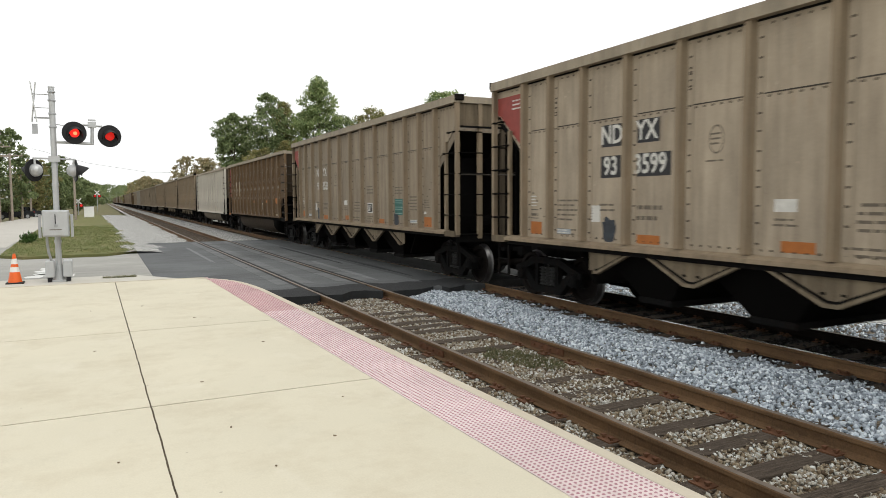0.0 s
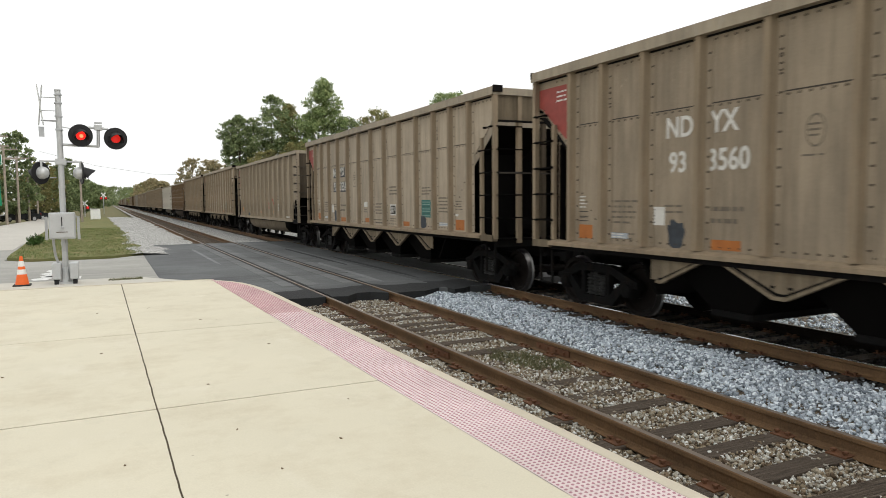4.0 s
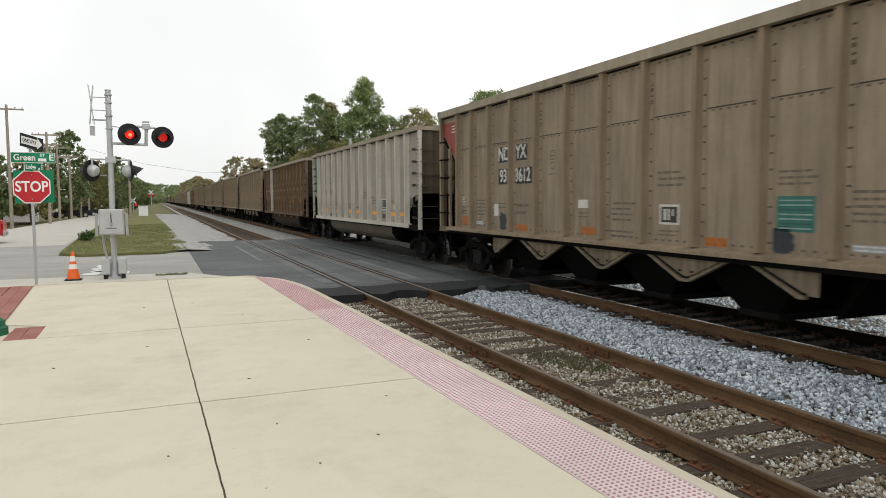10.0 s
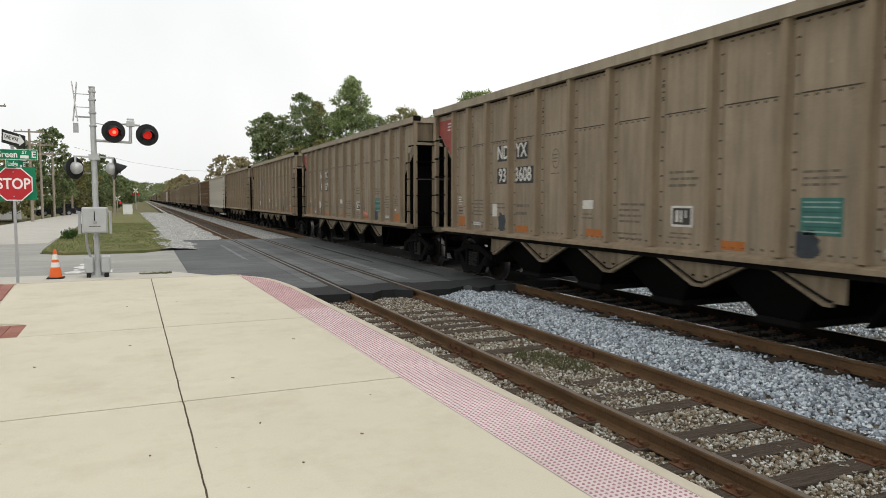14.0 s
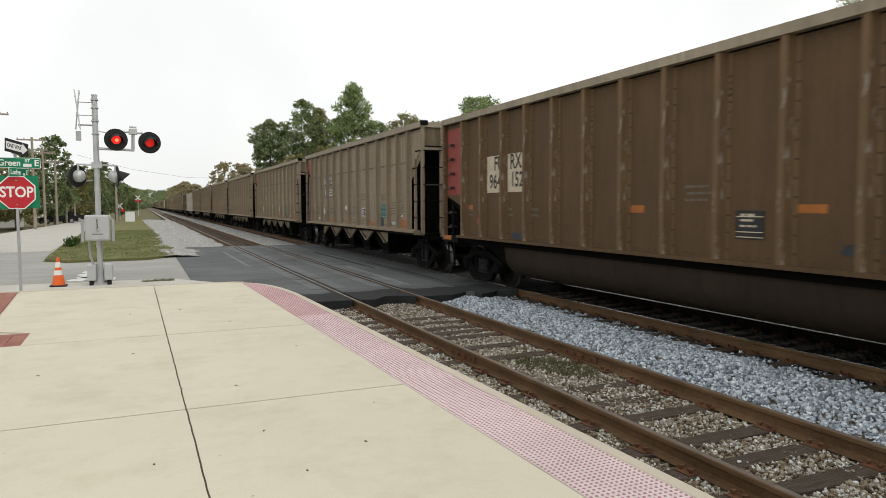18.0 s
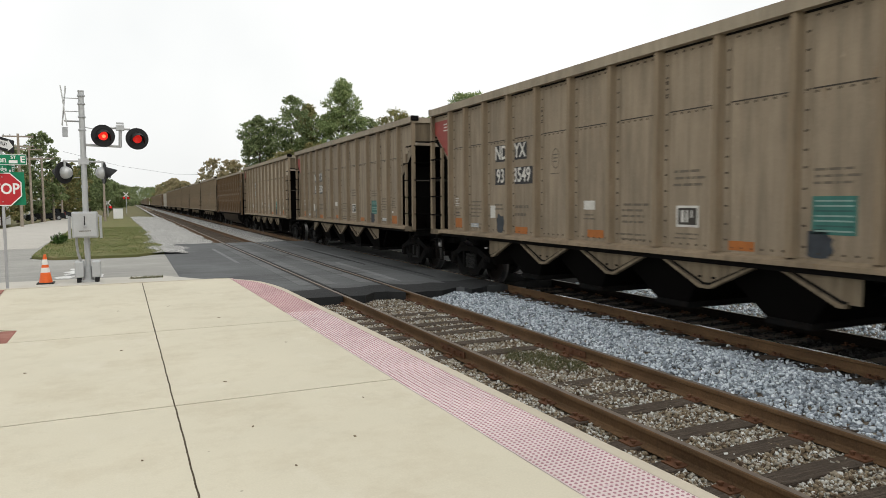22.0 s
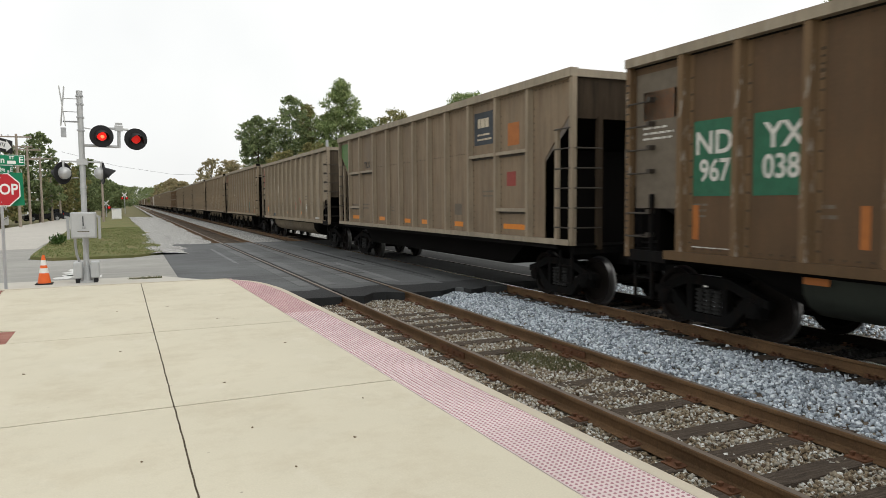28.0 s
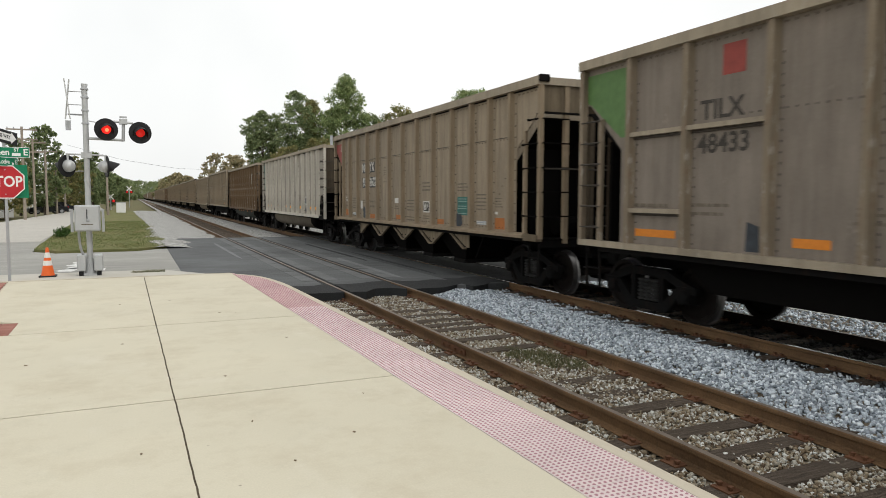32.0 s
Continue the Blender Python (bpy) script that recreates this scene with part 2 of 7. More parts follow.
def rail_rust():
    """Brown rail steel: orange rust, dark oily runs and pale dust along the foot."""
    m = Mat("rail_side_rust", 0.8, 0.0, 0.15)
    run_ = m.noise(2.2, 5, 0.7, (1.0, 0.6, 1.0))
    col = m.ramp(run_, [(0.3, (0.062, 0.036, 0.019)), (0.55, (0.125, 0.072, 0.036)), (0.75, (0.185, 0.108, 0.052))])
    drip = m.ramp(m.noise(1.0, 5, 0.7, (4.0, 26.0, 2.0)), [(0.55, 0.0), (0.72, 0.6)])
    col = m.mix(drip, col, (0.045, 0.030, 0.020))
    fine = m.noise(60, 3)
    m.color(m.mix(0.25, col, m.ramp(fine, [(0.3, (0.05, 0.03, 0.016)), (0.7, (0.22, 0.14, 0.075))])))
    m.bump(fine, 0.3, 0.004)
    return m.m


RAILSIDE = rail_rust()
RAILTOP = plain("rail_head_steel", (0.175, 0.145, 0.118), 0.5, 0.4, 0.25, 7)
RAILSHINE = plain("polished_rail_head", (0.42, 0.42, 0.42), 0.25, 0.95, 0.1, 7)
GALV = plain("galvanised_steel", (0.40, 0.41, 0.42), 0.42, 0.6, 0.1, 5)
ALU = plain("aluminium_paint", (0.46, 0.47, 0.47), 0.45, 0.35, 0.08, 5)
BLACKP = plain("matt_black_paint", (0.012, 0.012, 0.013), 0.55)
SIGNRED = plain("stop_sign_red", (0.46, 0.022, 0.03), 0.45, vary=0.06)
SIGNGREEN = plain("sign_green", (0.005, 0.20, 0.095), 0.45, vary=0.06)
SIGNWHITE = plain("sign_white", (0.78, 0.78, 0.76), 0.45, vary=0.05)
CONE_O = plain("cone_orange", (0.75, 0.13, 0.025), 0.5, vary=0.08)
CONE_W = plain("cone_white_band", (0.72, 0.70, 0.66), 0.45, vary=0.06)
RUBBER = plain("black_rubber", (0.02, 0.02, 0.02), 0.7)
WOODPOLE = plain("weathered_pole_wood", (0.30, 0.255, 0.205), 0.85, vary=0.25)
BARK = plain("bark", (0.10, 0.078, 0.06), 0.9, vary=0.3)

lens_on = Mat("lit_red_lens", 0.3)
lens_on.color((0.5, 0.01, 0.01)).glow((1.0, 0.03, 0.02), 0.85)
LENS_ON = lens_on.m
lens_dim = Mat("dim_red_lens", 0.3)
lens_dim.color((0.25, 0.01, 0.01)).glow((0.8, 0.03, 0.02), 0.16)
LENS_DIM = lens_dim.m
lens_half = Mat("fading_red_lens", 0.3)
lens_half.color((0.35, 0.01, 0.01)).glow((0.9, 0.03, 0.02), 0.5)
LENS_HALF = lens_half.m
lens_core = Mat("glowing_lens_core", 0.3)
lens_core.color((0.8, 0.1, 0.05)).glow((1.0, 0.22, 0.09), 1.7)
LENS_CORE = lens_core.m


def concrete(name, c, k=1.0):
    m = Mat(name, 0.85, 0, 0.25).world_space()
    big, mid, fine = m.noise(0.35, 5), m.noise(2.4, 6, 0.7), m.noise(70, 3)
    col = m.ramp(big, [(0.3, scaled(c, 0.93)), (0.7, scaled(c, 1.05))])
    stain = m.ramp(mid, [(0.55, 0.0), (0.8, 0.35 * k)])
    col = m.mix(stain, col, scaled(c, 0.72))
    col = m.mix(0.18, col, m.ramp(fine, [(0.3, scaled(c, 0.75)), (0.7, scaled(c, 1.2))]))
    worn = m.ramp(m.noise(0.9, 6, 0.75), [(0.48, 0.0), (0.68, 0.32 * k)])
    col = m.mix(worn, col, (0.40, 0.34, 0.24))
    pale = m.ramp(m.noise(1.3, 5, 0.7, (1.0, 0.6, 1.0)), [(0.56, 0.0), (0.75, 0.25 * k)])
    col = m.mix(pale, col, (0.66, 0.63, 0.55))
    specks = m.ramp(m.voronoi(2.1), [(0.012, 0.6), (0.03, 0.0)])
    col = m.mix(specks, col, (0.12, 0.10, 0.08))
    m.color(col)
    m.bump(fine, 0.15, 0.003)
    return m.m


CONCRETE = concrete("platform_concrete", (0.56, 0.52, 0.408), 1.25)
CURB = concrete("kerb_concrete", (0.50, 0.45, 0.36))
WALKWAY = concrete("walk_concrete", (0.47, 0.45, 0.40))
JOINT = plain("joint_filler", (0.085, 0.066, 0.045), 0.9, vary=0.4)


def asphalt(name, c, patch=0.2, streak=0.0):
    m = Mat(name, 0.9, 0, 0.25).world_space()
    big, mid, fine = m.noise(0.25, 5), m.noise(1.7, 5, 0.7), m.noise(90, 2)
    col = m.ramp(big, [(0.3, scaled(c, 1 - patch)), (0.7, scaled(c, 1 + patch))])
    col = m.mix(m.ramp(mid, [(0.5, 0.0), (0.75, 0.4)]), col, scaled(c, 0.65))
    if streak:
        along = m.ramp(m.noise(1.0, 6, 0.7, (0.35, 2.2, 1.0)), [(0.48, 0.0), (0.68, streak)])
        col = m.mix(along, col, scaled(c, 1.75))
        dark = m.ramp(m.noise(0.9, 5, 0.7, (0.5, 1.6, 3.0)), [(0.56, 0.0), (0.70, streak)])
        col = m.mix(dark, col, scaled(c, 0.42))
    col = m.mix(0.3, col, m.ramp(fine, [(0.3, scaled(c, 0.5)), (0.7, scaled(c, 1.5))]))
    m.color(col)
    m.bump(fine, 0.35, 0.006)
    return m.m


FRESH = asphalt("fresh_asphalt", (0.094, 0.098, 0.100), 0.45, 0.5)
# two darker asphalts: coal dust plus the train's shadow in the colour
COAL_SHADE_ROAD = asphalt("shaded_coal_asphalt", (0.030, 0.030, 0.029), 0.5, 0.3)
HALF_SHADE_ROAD = asphalt("half_shaded_coal_asphalt", (0.058, 0.061, 0.062), 0.5, 0.5)
OLDROAD = asphalt("old_road", (0.29, 0.285, 0.262), 0.2, 0.3)
FARROAD = asphalt("pale_road", (0.43, 0.41, 0.37), 0.08)


def stone(name, stops, bump=0.4):
    m = Mat(name, 0.85, 0, 0.3).world_space()
    isl = m.island()
    col = m.ramp(isl, stops)
    fine = m.noise(45, 4)
    m.color(m.mix(0.35, col, m.ramp(fine, [(0.3, 0.12), (0.7, 0.55)]), "OVERLAY"))
    m.bump(fine, bump, 0.004)
    return m.m


STONE_BLUE = stone("blue_grey_ballast", [(0.0, (0.16, 0.19, 0.22)), (0.3, (0.36, 0.405, 0.45)), (0.65, (0.55, 0.605, 0.655)), (1.0, (0.80, 0.845, 0.88))])
STONE_TAN = stone("dusty_ballast", [(0.0, (0.065, 0.042, 0.025)), (0.2, (0.17, 0.125, 0.078)), (0.45, (0.27, 0.225, 0.155)), (0.74, (0.39, 0.375, 0.325)), (1.0, (0.64, 0.65, 0.63))])


def gravel(name, dark, light, scale=18.0):
    m = Mat(name, 0.95, 0, 0.2).world_space()
    v = m.voronoi(scale, out="Color")
    sep = m.t.nodes.new("ShaderNodeSeparateColor")
    m.link(v, sep.inputs["Color"])
    col = m.ramp(sep.outputs["Red"], [(0.0, dark), (1.0, light)])
    d = m.voronoi(scale)
    col = m.mix(m.ramp(d, [(0.35, 0.0), (0.75, 0.8)]), col, scaled(dark, 0.35))
    col = m.mix(m.ramp(m.noise(0.8, 4), [(0.4, 0.0), (0.8, 0.4)]), col, scaled(dark, 0.9))
    m.color(col)
    m.bump(d, 0.8, 0.03)
    return m.m


# coal dust and the train's shadow share these black stone tones
COAL_SHADE_STONE = stone("shaded_coal_ballast", [(0.0, (0.011, 0.010, 0.009)), (0.6, (0.028, 0.026, 0.024)), (1.0, (0.08, 0.077, 0.074))])
COAL_SHADE_BED = gravel("ballast_bed_coal_shade", (0.007, 0.0065, 0.006), (0.04, 0.037, 0.034))
BED_TAN = gravel("ballast_bed_dusty", (0.07, 0.052, 0.036), (0.30, 0.26, 0.20))
FARBALLAST = gravel("far_ballast", (0.27, 0.27, 0.255), (0.66, 0.65, 0.62), 15.0)
FARBROWN = gravel("far_brown_bed", (0.13, 0.10, 0.075), (0.34, 0.28, 0.21), 9.0)


def grass_mat(name, a, b, c):
    m = Mat(name, 0.95, 0, 0.15).world_space()
    col = m.ramp(m.noise(0.5, 6, 0.7), [(0.3, a), (0.5, b), (0.72, c)])
    fine = m.noise(30, 3)
    m.color(m.mix(0.4, col, m.ramp(fine, [(0.3, scaled(a, 0.5)), (0.7, scaled(c, 1.3))])))
    m.bump(fine, 0.5, 0.03)
    return m.m


GRASS = grass_mat("lawn_ground", (0.070, 0.105, 0.030), (0.125, 0.150, 0.050), (0.25, 0.19, 0.105))
VERGE = grass_mat("verge_ground", (0.075, 0.09, 0.035), (0.12, 0.12, 0.055), (0.21, 0.17, 0.095))


def blade_mat(name, stops):
    m = Mat(name, 0.8, 0, 0.2)
    m.color(m.ramp(m.island(), stops))
    return m.m


BLADES = blade_mat("grass_blades", [(0.0, (0.055, 0.095, 0.022)), (0.6, (0.12, 0.165, 0.045)), (1.0, (0.28, 0.22, 0.11))])
WEED = blade_mat("weed_blades", [(0.0, (0.06, 0.07, 0.03)), (0.6, (0.12, 0.125, 0.06)), (1.0, (0.20, 0.165, 0.10))])
BUSHM = blade_mat("bush_leaves", [(0.0, (0.02, 0.05, 0.01)), (1.0, (0.06, 0.11, 0.025))])


def leaf_mat(name, a, b, c):
    m = Mat(name, 0.7, 0, 0.25)
    col = m.ramp(m.island(), [(0.0, a), (0.5, b), (1.0, c)])
    m.color(col)
    tl = m.t.nodes.new("ShaderNodeBsdfTranslucent")
    m.link(col, tl.inputs["Color"])
    both = m.t.nodes.new("ShaderNodeMixShader")
    both.inputs["Fac"].default_value = 0.45
    m.link(m.b.outputs["BSDF"], both.inputs[1])
    m.link(tl.outputs["BSDF"], both.inputs[2])
    m.link(both.outputs["Shader"], m.t.nodes["Material Output"].inputs["Surface"])
    return m.m


LEAF_DARK = leaf_mat("dark_leaves", (0.11, 0.150, 0.068), (0.21, 0.262, 0.118), (0.34, 0.385, 0.19))
LEAF_GREEN = leaf_mat("green_leaves", (0.14, 0.195, 0.078), (0.27, 0.34, 0.145), (0.43, 0.48, 0.225))
LEAF_AUTUMN = leaf_mat("autumn_leaves", (0.16, 0.175, 0.070), (0.27, 0.265, 0.110), (0.40, 0.335, 0.150))
LEAF_PALE = leaf_mat("pale_autumn_leaves", (0.23, 0.215, 0.12), (0.36, 0.315, 0.18), (0.48, 0.39, 0.23))


def tie_mat():
    m = Mat("weathered_tie_wood", 0.9, 0, 0.2)
    g = m.noise(5.0, 6, 0.7, (0.6, 9.0, 9.0))
    col = m.ramp(g, [(0.32, (0.016, 0.012, 0.009)), (0.5, (0.080, 0.062, 0.047)), (0.72, (0.19, 0.158, 0.125))])
    m.color(m.mix(m.ramp(m.random(), [(0.0, 0.0), (1.0, 0.5)]), col, (0.07, 0.055, 0.043)))
    m.bump(g, 1.0, 0.03)
    return m.m


TIE = tie_mat()


def tactile_mat(name, c):
    m = Mat(name, 0.7, 0, 0.3).world_space()
    big, fine = m.noise(0.9, 5), m.noise(60, 3)
    col = m.ramp(big, [(0.3, scaled(c, 0.85)), (0.7, scaled(c, 1.12))])
    col = m.mix(m.ramp(m.noise(6, 5, 0.7), [(0.5, 0.0), (0.75, 0.5)]), col, (0.42, 0.34, 0.31))
    m.color(m.mix(0.15, col, m.ramp(fine, [(0.3, scaled(c, 0.6)), (0.7, scaled(c, 1.3))])))
    m.bump(fine, 0.2, 0.003)
    return m.m


TACTILE = tactile_mat("tactile_flat", (0.62, 0.525, 0.515))
TACTILE_RED = tactile_mat("tactile_unworn", (0.51, 0.365, 0.34))
DOME = tactile_mat("tactile_dome", (0.36, 0.185, 0.215))


def brick_mat():
    m = Mat("paver_brick", 0.85, 0, 0.25)
    r = m.random()
    col = m.ramp(r, [(0.0, (0.25, 0.095, 0.07)), (1.0, (0.33, 0.15, 0.115))])
    fine = m.noise(30, 4)
    m.color(m.mix(0.3, col, m.ramp(fine, [(0.3, (0.16, 0.06, 0.045)), (0.7, (0.4, 0.2, 0.16))])))
    m.bump(fine, 0.3, 0.004)
    return m.m


BRICK = brick_mat()

# ---- mesh helpers ----


def part(name, bm, mat, parent=None, label="", at=None, smooth=False):
    me = bpy.data.meshes.new(name)
    if smooth:
        for fc in bm.faces:
            fc.smooth = True
    bm.normal_update()
    bm.to_mesh(me)
    bm.free()
    me.materials.append(mat)
    ob = new(name, me)
    if parent:
        ob.parent = parent
    if at is not None:
        ob.matrix_basis = at
    if label:
        ob["label"] = label
    return ob


def same(name, src, parent, at, label=""):
    """Another object on the same mesh."""
    ob = new(name, src.data)
    ob.parent = parent
    ob.matrix_basis = at
    if label:
        ob["label"] = label
    return ob


def thing(name, label, category, at=None, group="", kind=""):
    ob = new(name)
    ob.empty_display_size = 0.2
    if at is not None:
        ob.matrix_basis = at
    return tagged(ob, label, category, group, kind)


def bx(bm, x0, x1, y0, y1, z0, z1):
    v = [bm.verts.new((x, y, z)) for x in (x0, x1) for y in (y0, y1) for z in (z0, z1)]
    for a in ((0, 1, 3, 2), (4, 6, 7, 5), (0, 4, 5, 1), (2, 3, 7, 6), (0, 2, 6, 4), (1, 5, 7, 3)):
        bm.faces.new([v[i] for i in a])
    return bm


def box(x0, x1, y0, y1, z0, z1, bevel=0.0):
    bm = bx(bmesh.new(), min(x0, x1), max(x0, x1), min(y0, y1), max(y0, y1), min(z0, z1), max(z0, z1))
    if bevel:
        bmesh.ops.bevel(bm, geom=bm.edges[:], offset=bevel, segments=1, affect="EDGES")
    return bm


def tube(bm, p, q, r, n=8, r2=None):
    p, q = Vector(p), Vector(q)
    d = (q - p).normalized()
    u = d.orthogonal().normalized()
    w = d.cross(u)
    r2 = r if r2 is None else r2
    a = [bm.verts.new(p + (u * math.cos(k * math.tau / n) + w * math.sin(k * math.tau / n)) * r) for k in range(n)]
    b = [bm.verts.new(q + (u * math.cos(k * math.tau / n) + w * math.sin(k * math.tau / n)) * r2) for k in range(n)]
    for k in range(n):
        bm.faces.new((a[k], a[(k + 1) % n], b[(k + 1) % n], b[k]))
    bm.faces.new(a[::-1])
    bm.faces.new(b)
    return bm


def prism(bm, pts, lo, hi, axis="x"):
    """A flat outline pushed through from lo to hi along an axis; pts are the two other coordinates."""
    def put(a, b, c):
        return {"x": (c, a, b), "y": (a, c, b), "z": (a, b, c)}[axis]
    u = [bm.verts.new(put(a, b, lo)) for a, b in pts]
    v = [bm.verts.new(put(a, b, hi)) for a, b in pts]
    n = len(pts)
    bm.faces.new(u)
    bm.faces.new(v[::-1])
    for k in range(n):
        bm.faces.new((u[k], v[k], v[(k + 1) % n], u[(k + 1) % n]))
    bmesh.ops.recalc_face_normals(bm, faces=bm.faces[:])
    return bm


def lathe(bm, prof, n=24, axis="x", center=(0, 0, 0)):
    """Turn a profile of (along, radius) about an axis."""
    rings = []
    for a, r in prof:
        ring = []
        for k in range(n):
            c, s = math.cos(k * math.tau / n) * r, math.sin(k * math.tau / n) * r
            p = {"x": (a, c, s), "y": (c, a, s), "z": (c, s, a)}[axis]
            ring.append(bm.verts.new(Vector(p) + Vector(center)))
        rings.append(ring)
    for r0, r1 in zip(rings, rings[1:]):
        for k in range(n):
            bm.faces.new((r0[k], r0[(k + 1) % n], r1[(k + 1) % n], r1[k]))
    bm.faces.new(rings[0][::-1])
    bm.faces.new(rings[-1])
    bmesh.ops.recalc_face_normals(bm, faces=bm.faces[:])
    return bm


def raw(name, verts, faces, mat, smooth=False):
    me = bpy.data.meshes.new(name)
    me.from_pydata(verts, [], faces)
    me.materials.append(mat)
    if smooth:
        me.polygons.foreach_set("use_smooth", [True] * len(me.polygons))
    me.update()
    return new(name, me)


def many(name, base_v, base_f, mats4, mat, smooth=False):
    """One mesh of many copies of a small mesh; mats4 is an (n, 3, 4) array. All faces have the same number of corners."""
    base_v, base_f = np.array(base_v, float), np.array(base_f, int)
    n, k = len(mats4), len(base_v)
    v = np.einsum("nij,kj->nki", mats4[:, :, :3], base_v) + mats4[:, None, :, 3]
    fcs = (base_f[None] + (np.arange(n) * k)[:, None, None]).reshape(-1, base_f.shape[1])
    me = bpy.data.meshes.new(name)
    me.vertices.add(n * k)
    me.vertices.foreach_set("co", v.reshape(-1))
    m, c = fcs.shape
    me.loops.add(m * c)
    me.loops.foreach_set("vertex_index", fcs.reshape(-1))
    me.polygons.add(m)
    me.polygons.foreach_set("loop_start", np.arange(m) * c)
    if smooth:
        me.polygons.foreach_set("use_smooth", np.ones(m, bool))
    me.materials.append(mat)
    me.update(calc_edges=True)
    me.validate()
    return new(name, me)


def words(text, size, mat, parent, at, name="lettering", thick=0.0, align="CENTER", squeeze=1.0, weight=0.0):
    """Lettering in the built-in font, as a mesh. It lies in the pose's x-y plane."""
    cu = bpy.data.curves.new("letters", "FONT")
    cu.body, cu.size, cu.extrude, cu.align_x, cu.align_y = text, size, thick, align, "CENTER"
    cu.resolution_u = 3
    cu.offset = weight
    tmp = bpy.data.objects.new("letters", cu)
    me = bpy.data.meshes.new_from_object(tmp)
    bpy.data.objects.remove(tmp)
    me.transform(Matrix.Diagonal((squeeze, 1, 1, 1)))
    me.materials.clear()
    me.materials.append(mat)
    ob = new(name, me)
    ob.parent = parent
    ob.matrix_basis = at
    return ob


# ---- the lie of the tracks ----
TRACK = pose(0, 8, 0, 0, 0, -0.7) @ pose(0, -8, 0)
RAILZ = -0.21
GAUGE = 1.505
NEAR_X, FAR_X = 5.00, 9.15

# ---- ground, platform, road ----
rng = np.random.default_rng(4)


def grid_sheet(name, x0, x1, y0, y1, step, height, mat):
    xs, ys = np.arange(x0, x1 + step, step), np.arange(y0, y1 + step, step)
    v = [(x, y, height(x, y)) for y in ys for x in xs]
    n = len(xs)
    fcs = [(j * n + i, j * n + i + 1, (j + 1) * n + i + 1, (j + 1) * n + i) for j in range(len(ys) - 1) for i in range(n - 1)]
    return raw(name, v, fcs, mat, True)


ground = raw("ground", [(-900, -300, -0.72), (900, -300, -0.72), (900, 2500, -0.72), (-900, 2500, -0.72)], [(0, 1, 2, 3)], VERGE)
tagged(ground, "dry green and brown verge ground beyond the railway", "ground", kind="structure")


def slab(name, pts, z0, z1, mat, label, category, bevel=0.0, kind="structure"):
    bm = prism(bmesh.new(), pts, z0, z1, "z")
    if bevel:
        top = [e for e in bm.edges if all(abs(v.co.z - z1) < 1e-5 for v in e.verts)]
        bmesh.ops.bevel(bm, geom=top, offset=bevel, segments=2, affect="EDGES")
    return tagged(part(name, bm, mat), label, category, kind=kind)


# platform: a base, slabs with open joints, a tactile strip and a nosing
def edge_x(y, off=0.0):
    """The platform's edge, which tapers a little away from the track."""
    return 3.22 - 0.016 * (y - 6) + off


base_pts = [(-14, -8), (edge_x(-8), -8), (edge_x(14.4), 14.4), (edge_x(15.0) - 0.03, 15.0), (edge_x(15.7) - 0.10, 15.7), (edge_x(16.2) - 0.20, 16.2), (edge_x(16.6) - 0.34, 16.6), (edge_x(17.0) - 0.60, 17.0), (edge_x(17.3) - 1.0, 17.32), (-14, 17.75)]
platform = slab("platform", base_pts, -0.62, -0.02, CURB, "pale concrete station platform with a rounded far corner", "platform")
JX = (-9.7, -3.9, 0.385)
JY = (-7.9, -1.4, 2.6, 6.6, 10.6, 17.3)


def chipped(pts, step=0.09, amp=0.006):
    """An outline with slightly uneven, chipped edges."""
    out = []
    for (ax, ay), (bx_, by) in zip(pts, pts[1:] + pts[:1]):
        n = max(1, int(math.hypot(bx_ - ax, by - ay) / step))
        for k in range(n):
            x, y = ax + (bx_ - ax) * k / n, ay + (by - ay) * k / n
            out.append((x + amp * noise.noise((x * 6, y * 6, 1)) , y + amp * noise.noise((x * 6, y * 6, 8))))
    return out


# slabs between the joints, the last column ending at the tactile strip
for i in range(3):
    for j in range(5):
        gap = 0.007
        x0 = JX[i] + gap
        y0, y1 = JY[j] + 0.012, JY[j + 1] - 0.012
        if i < 2:
            x1a = x1b = JX[i + 1] - gap
        else:
            x1a, x1b = edge_x(y0) - 0.722, edge_x(y1) - 0.722
        if i == 1 and j == 4:
            continue
        part("slab", prism(bmesh.new(), chipped([(x0, y0), (x1a, y0), (x1b, y1), (x0, y1)]), -0.05, 0.0, "z"), CONCRETE, platform)
# slab with the cut-outs for the brick bands
part("slab", prism(bmesh.new(), [(-1.42, 10.61), (0.376, 10.61), (0.376, 17.29), (-2.28, 17.29), (-2.0, 12.0), (-1.42, 11.6)], -0.05, 0.0, "z"), CONCRETE, platform)
part("slab", prism(bmesh.new(), [(-9.69, 10.61), (-1.80, 10.61), (-1.80, 11.5), (-9.69, 11.5)], -0.05, 0.0, "z"), CONCRETE, platform)
part("joint_strip", box(0.362, 0.408, -7.9, 17.25, -0.03, -0.008), JOINT, platform, "dark sealed joint")
for y in (2.6, 6.6, 10.6):
    part("joint_strip", box(-9.6, 2.47, y - 0.016, y + 0.016, -0.03, -0.007), JOINT, platform, "dark sealed joint")

# tactile strip: tiles with domes
TILE = 0.605
domes = []


def turn_in(y):
    """How far the platform's edge has curved inwards at y."""
    return float(np.interp(y, (14.4, 15.0, 15.7, 16.2, 16.6, 17.0, 17.3), (0.0, 0.03, 0.10, 0.20, 0.34, 0.60, 1.0)))


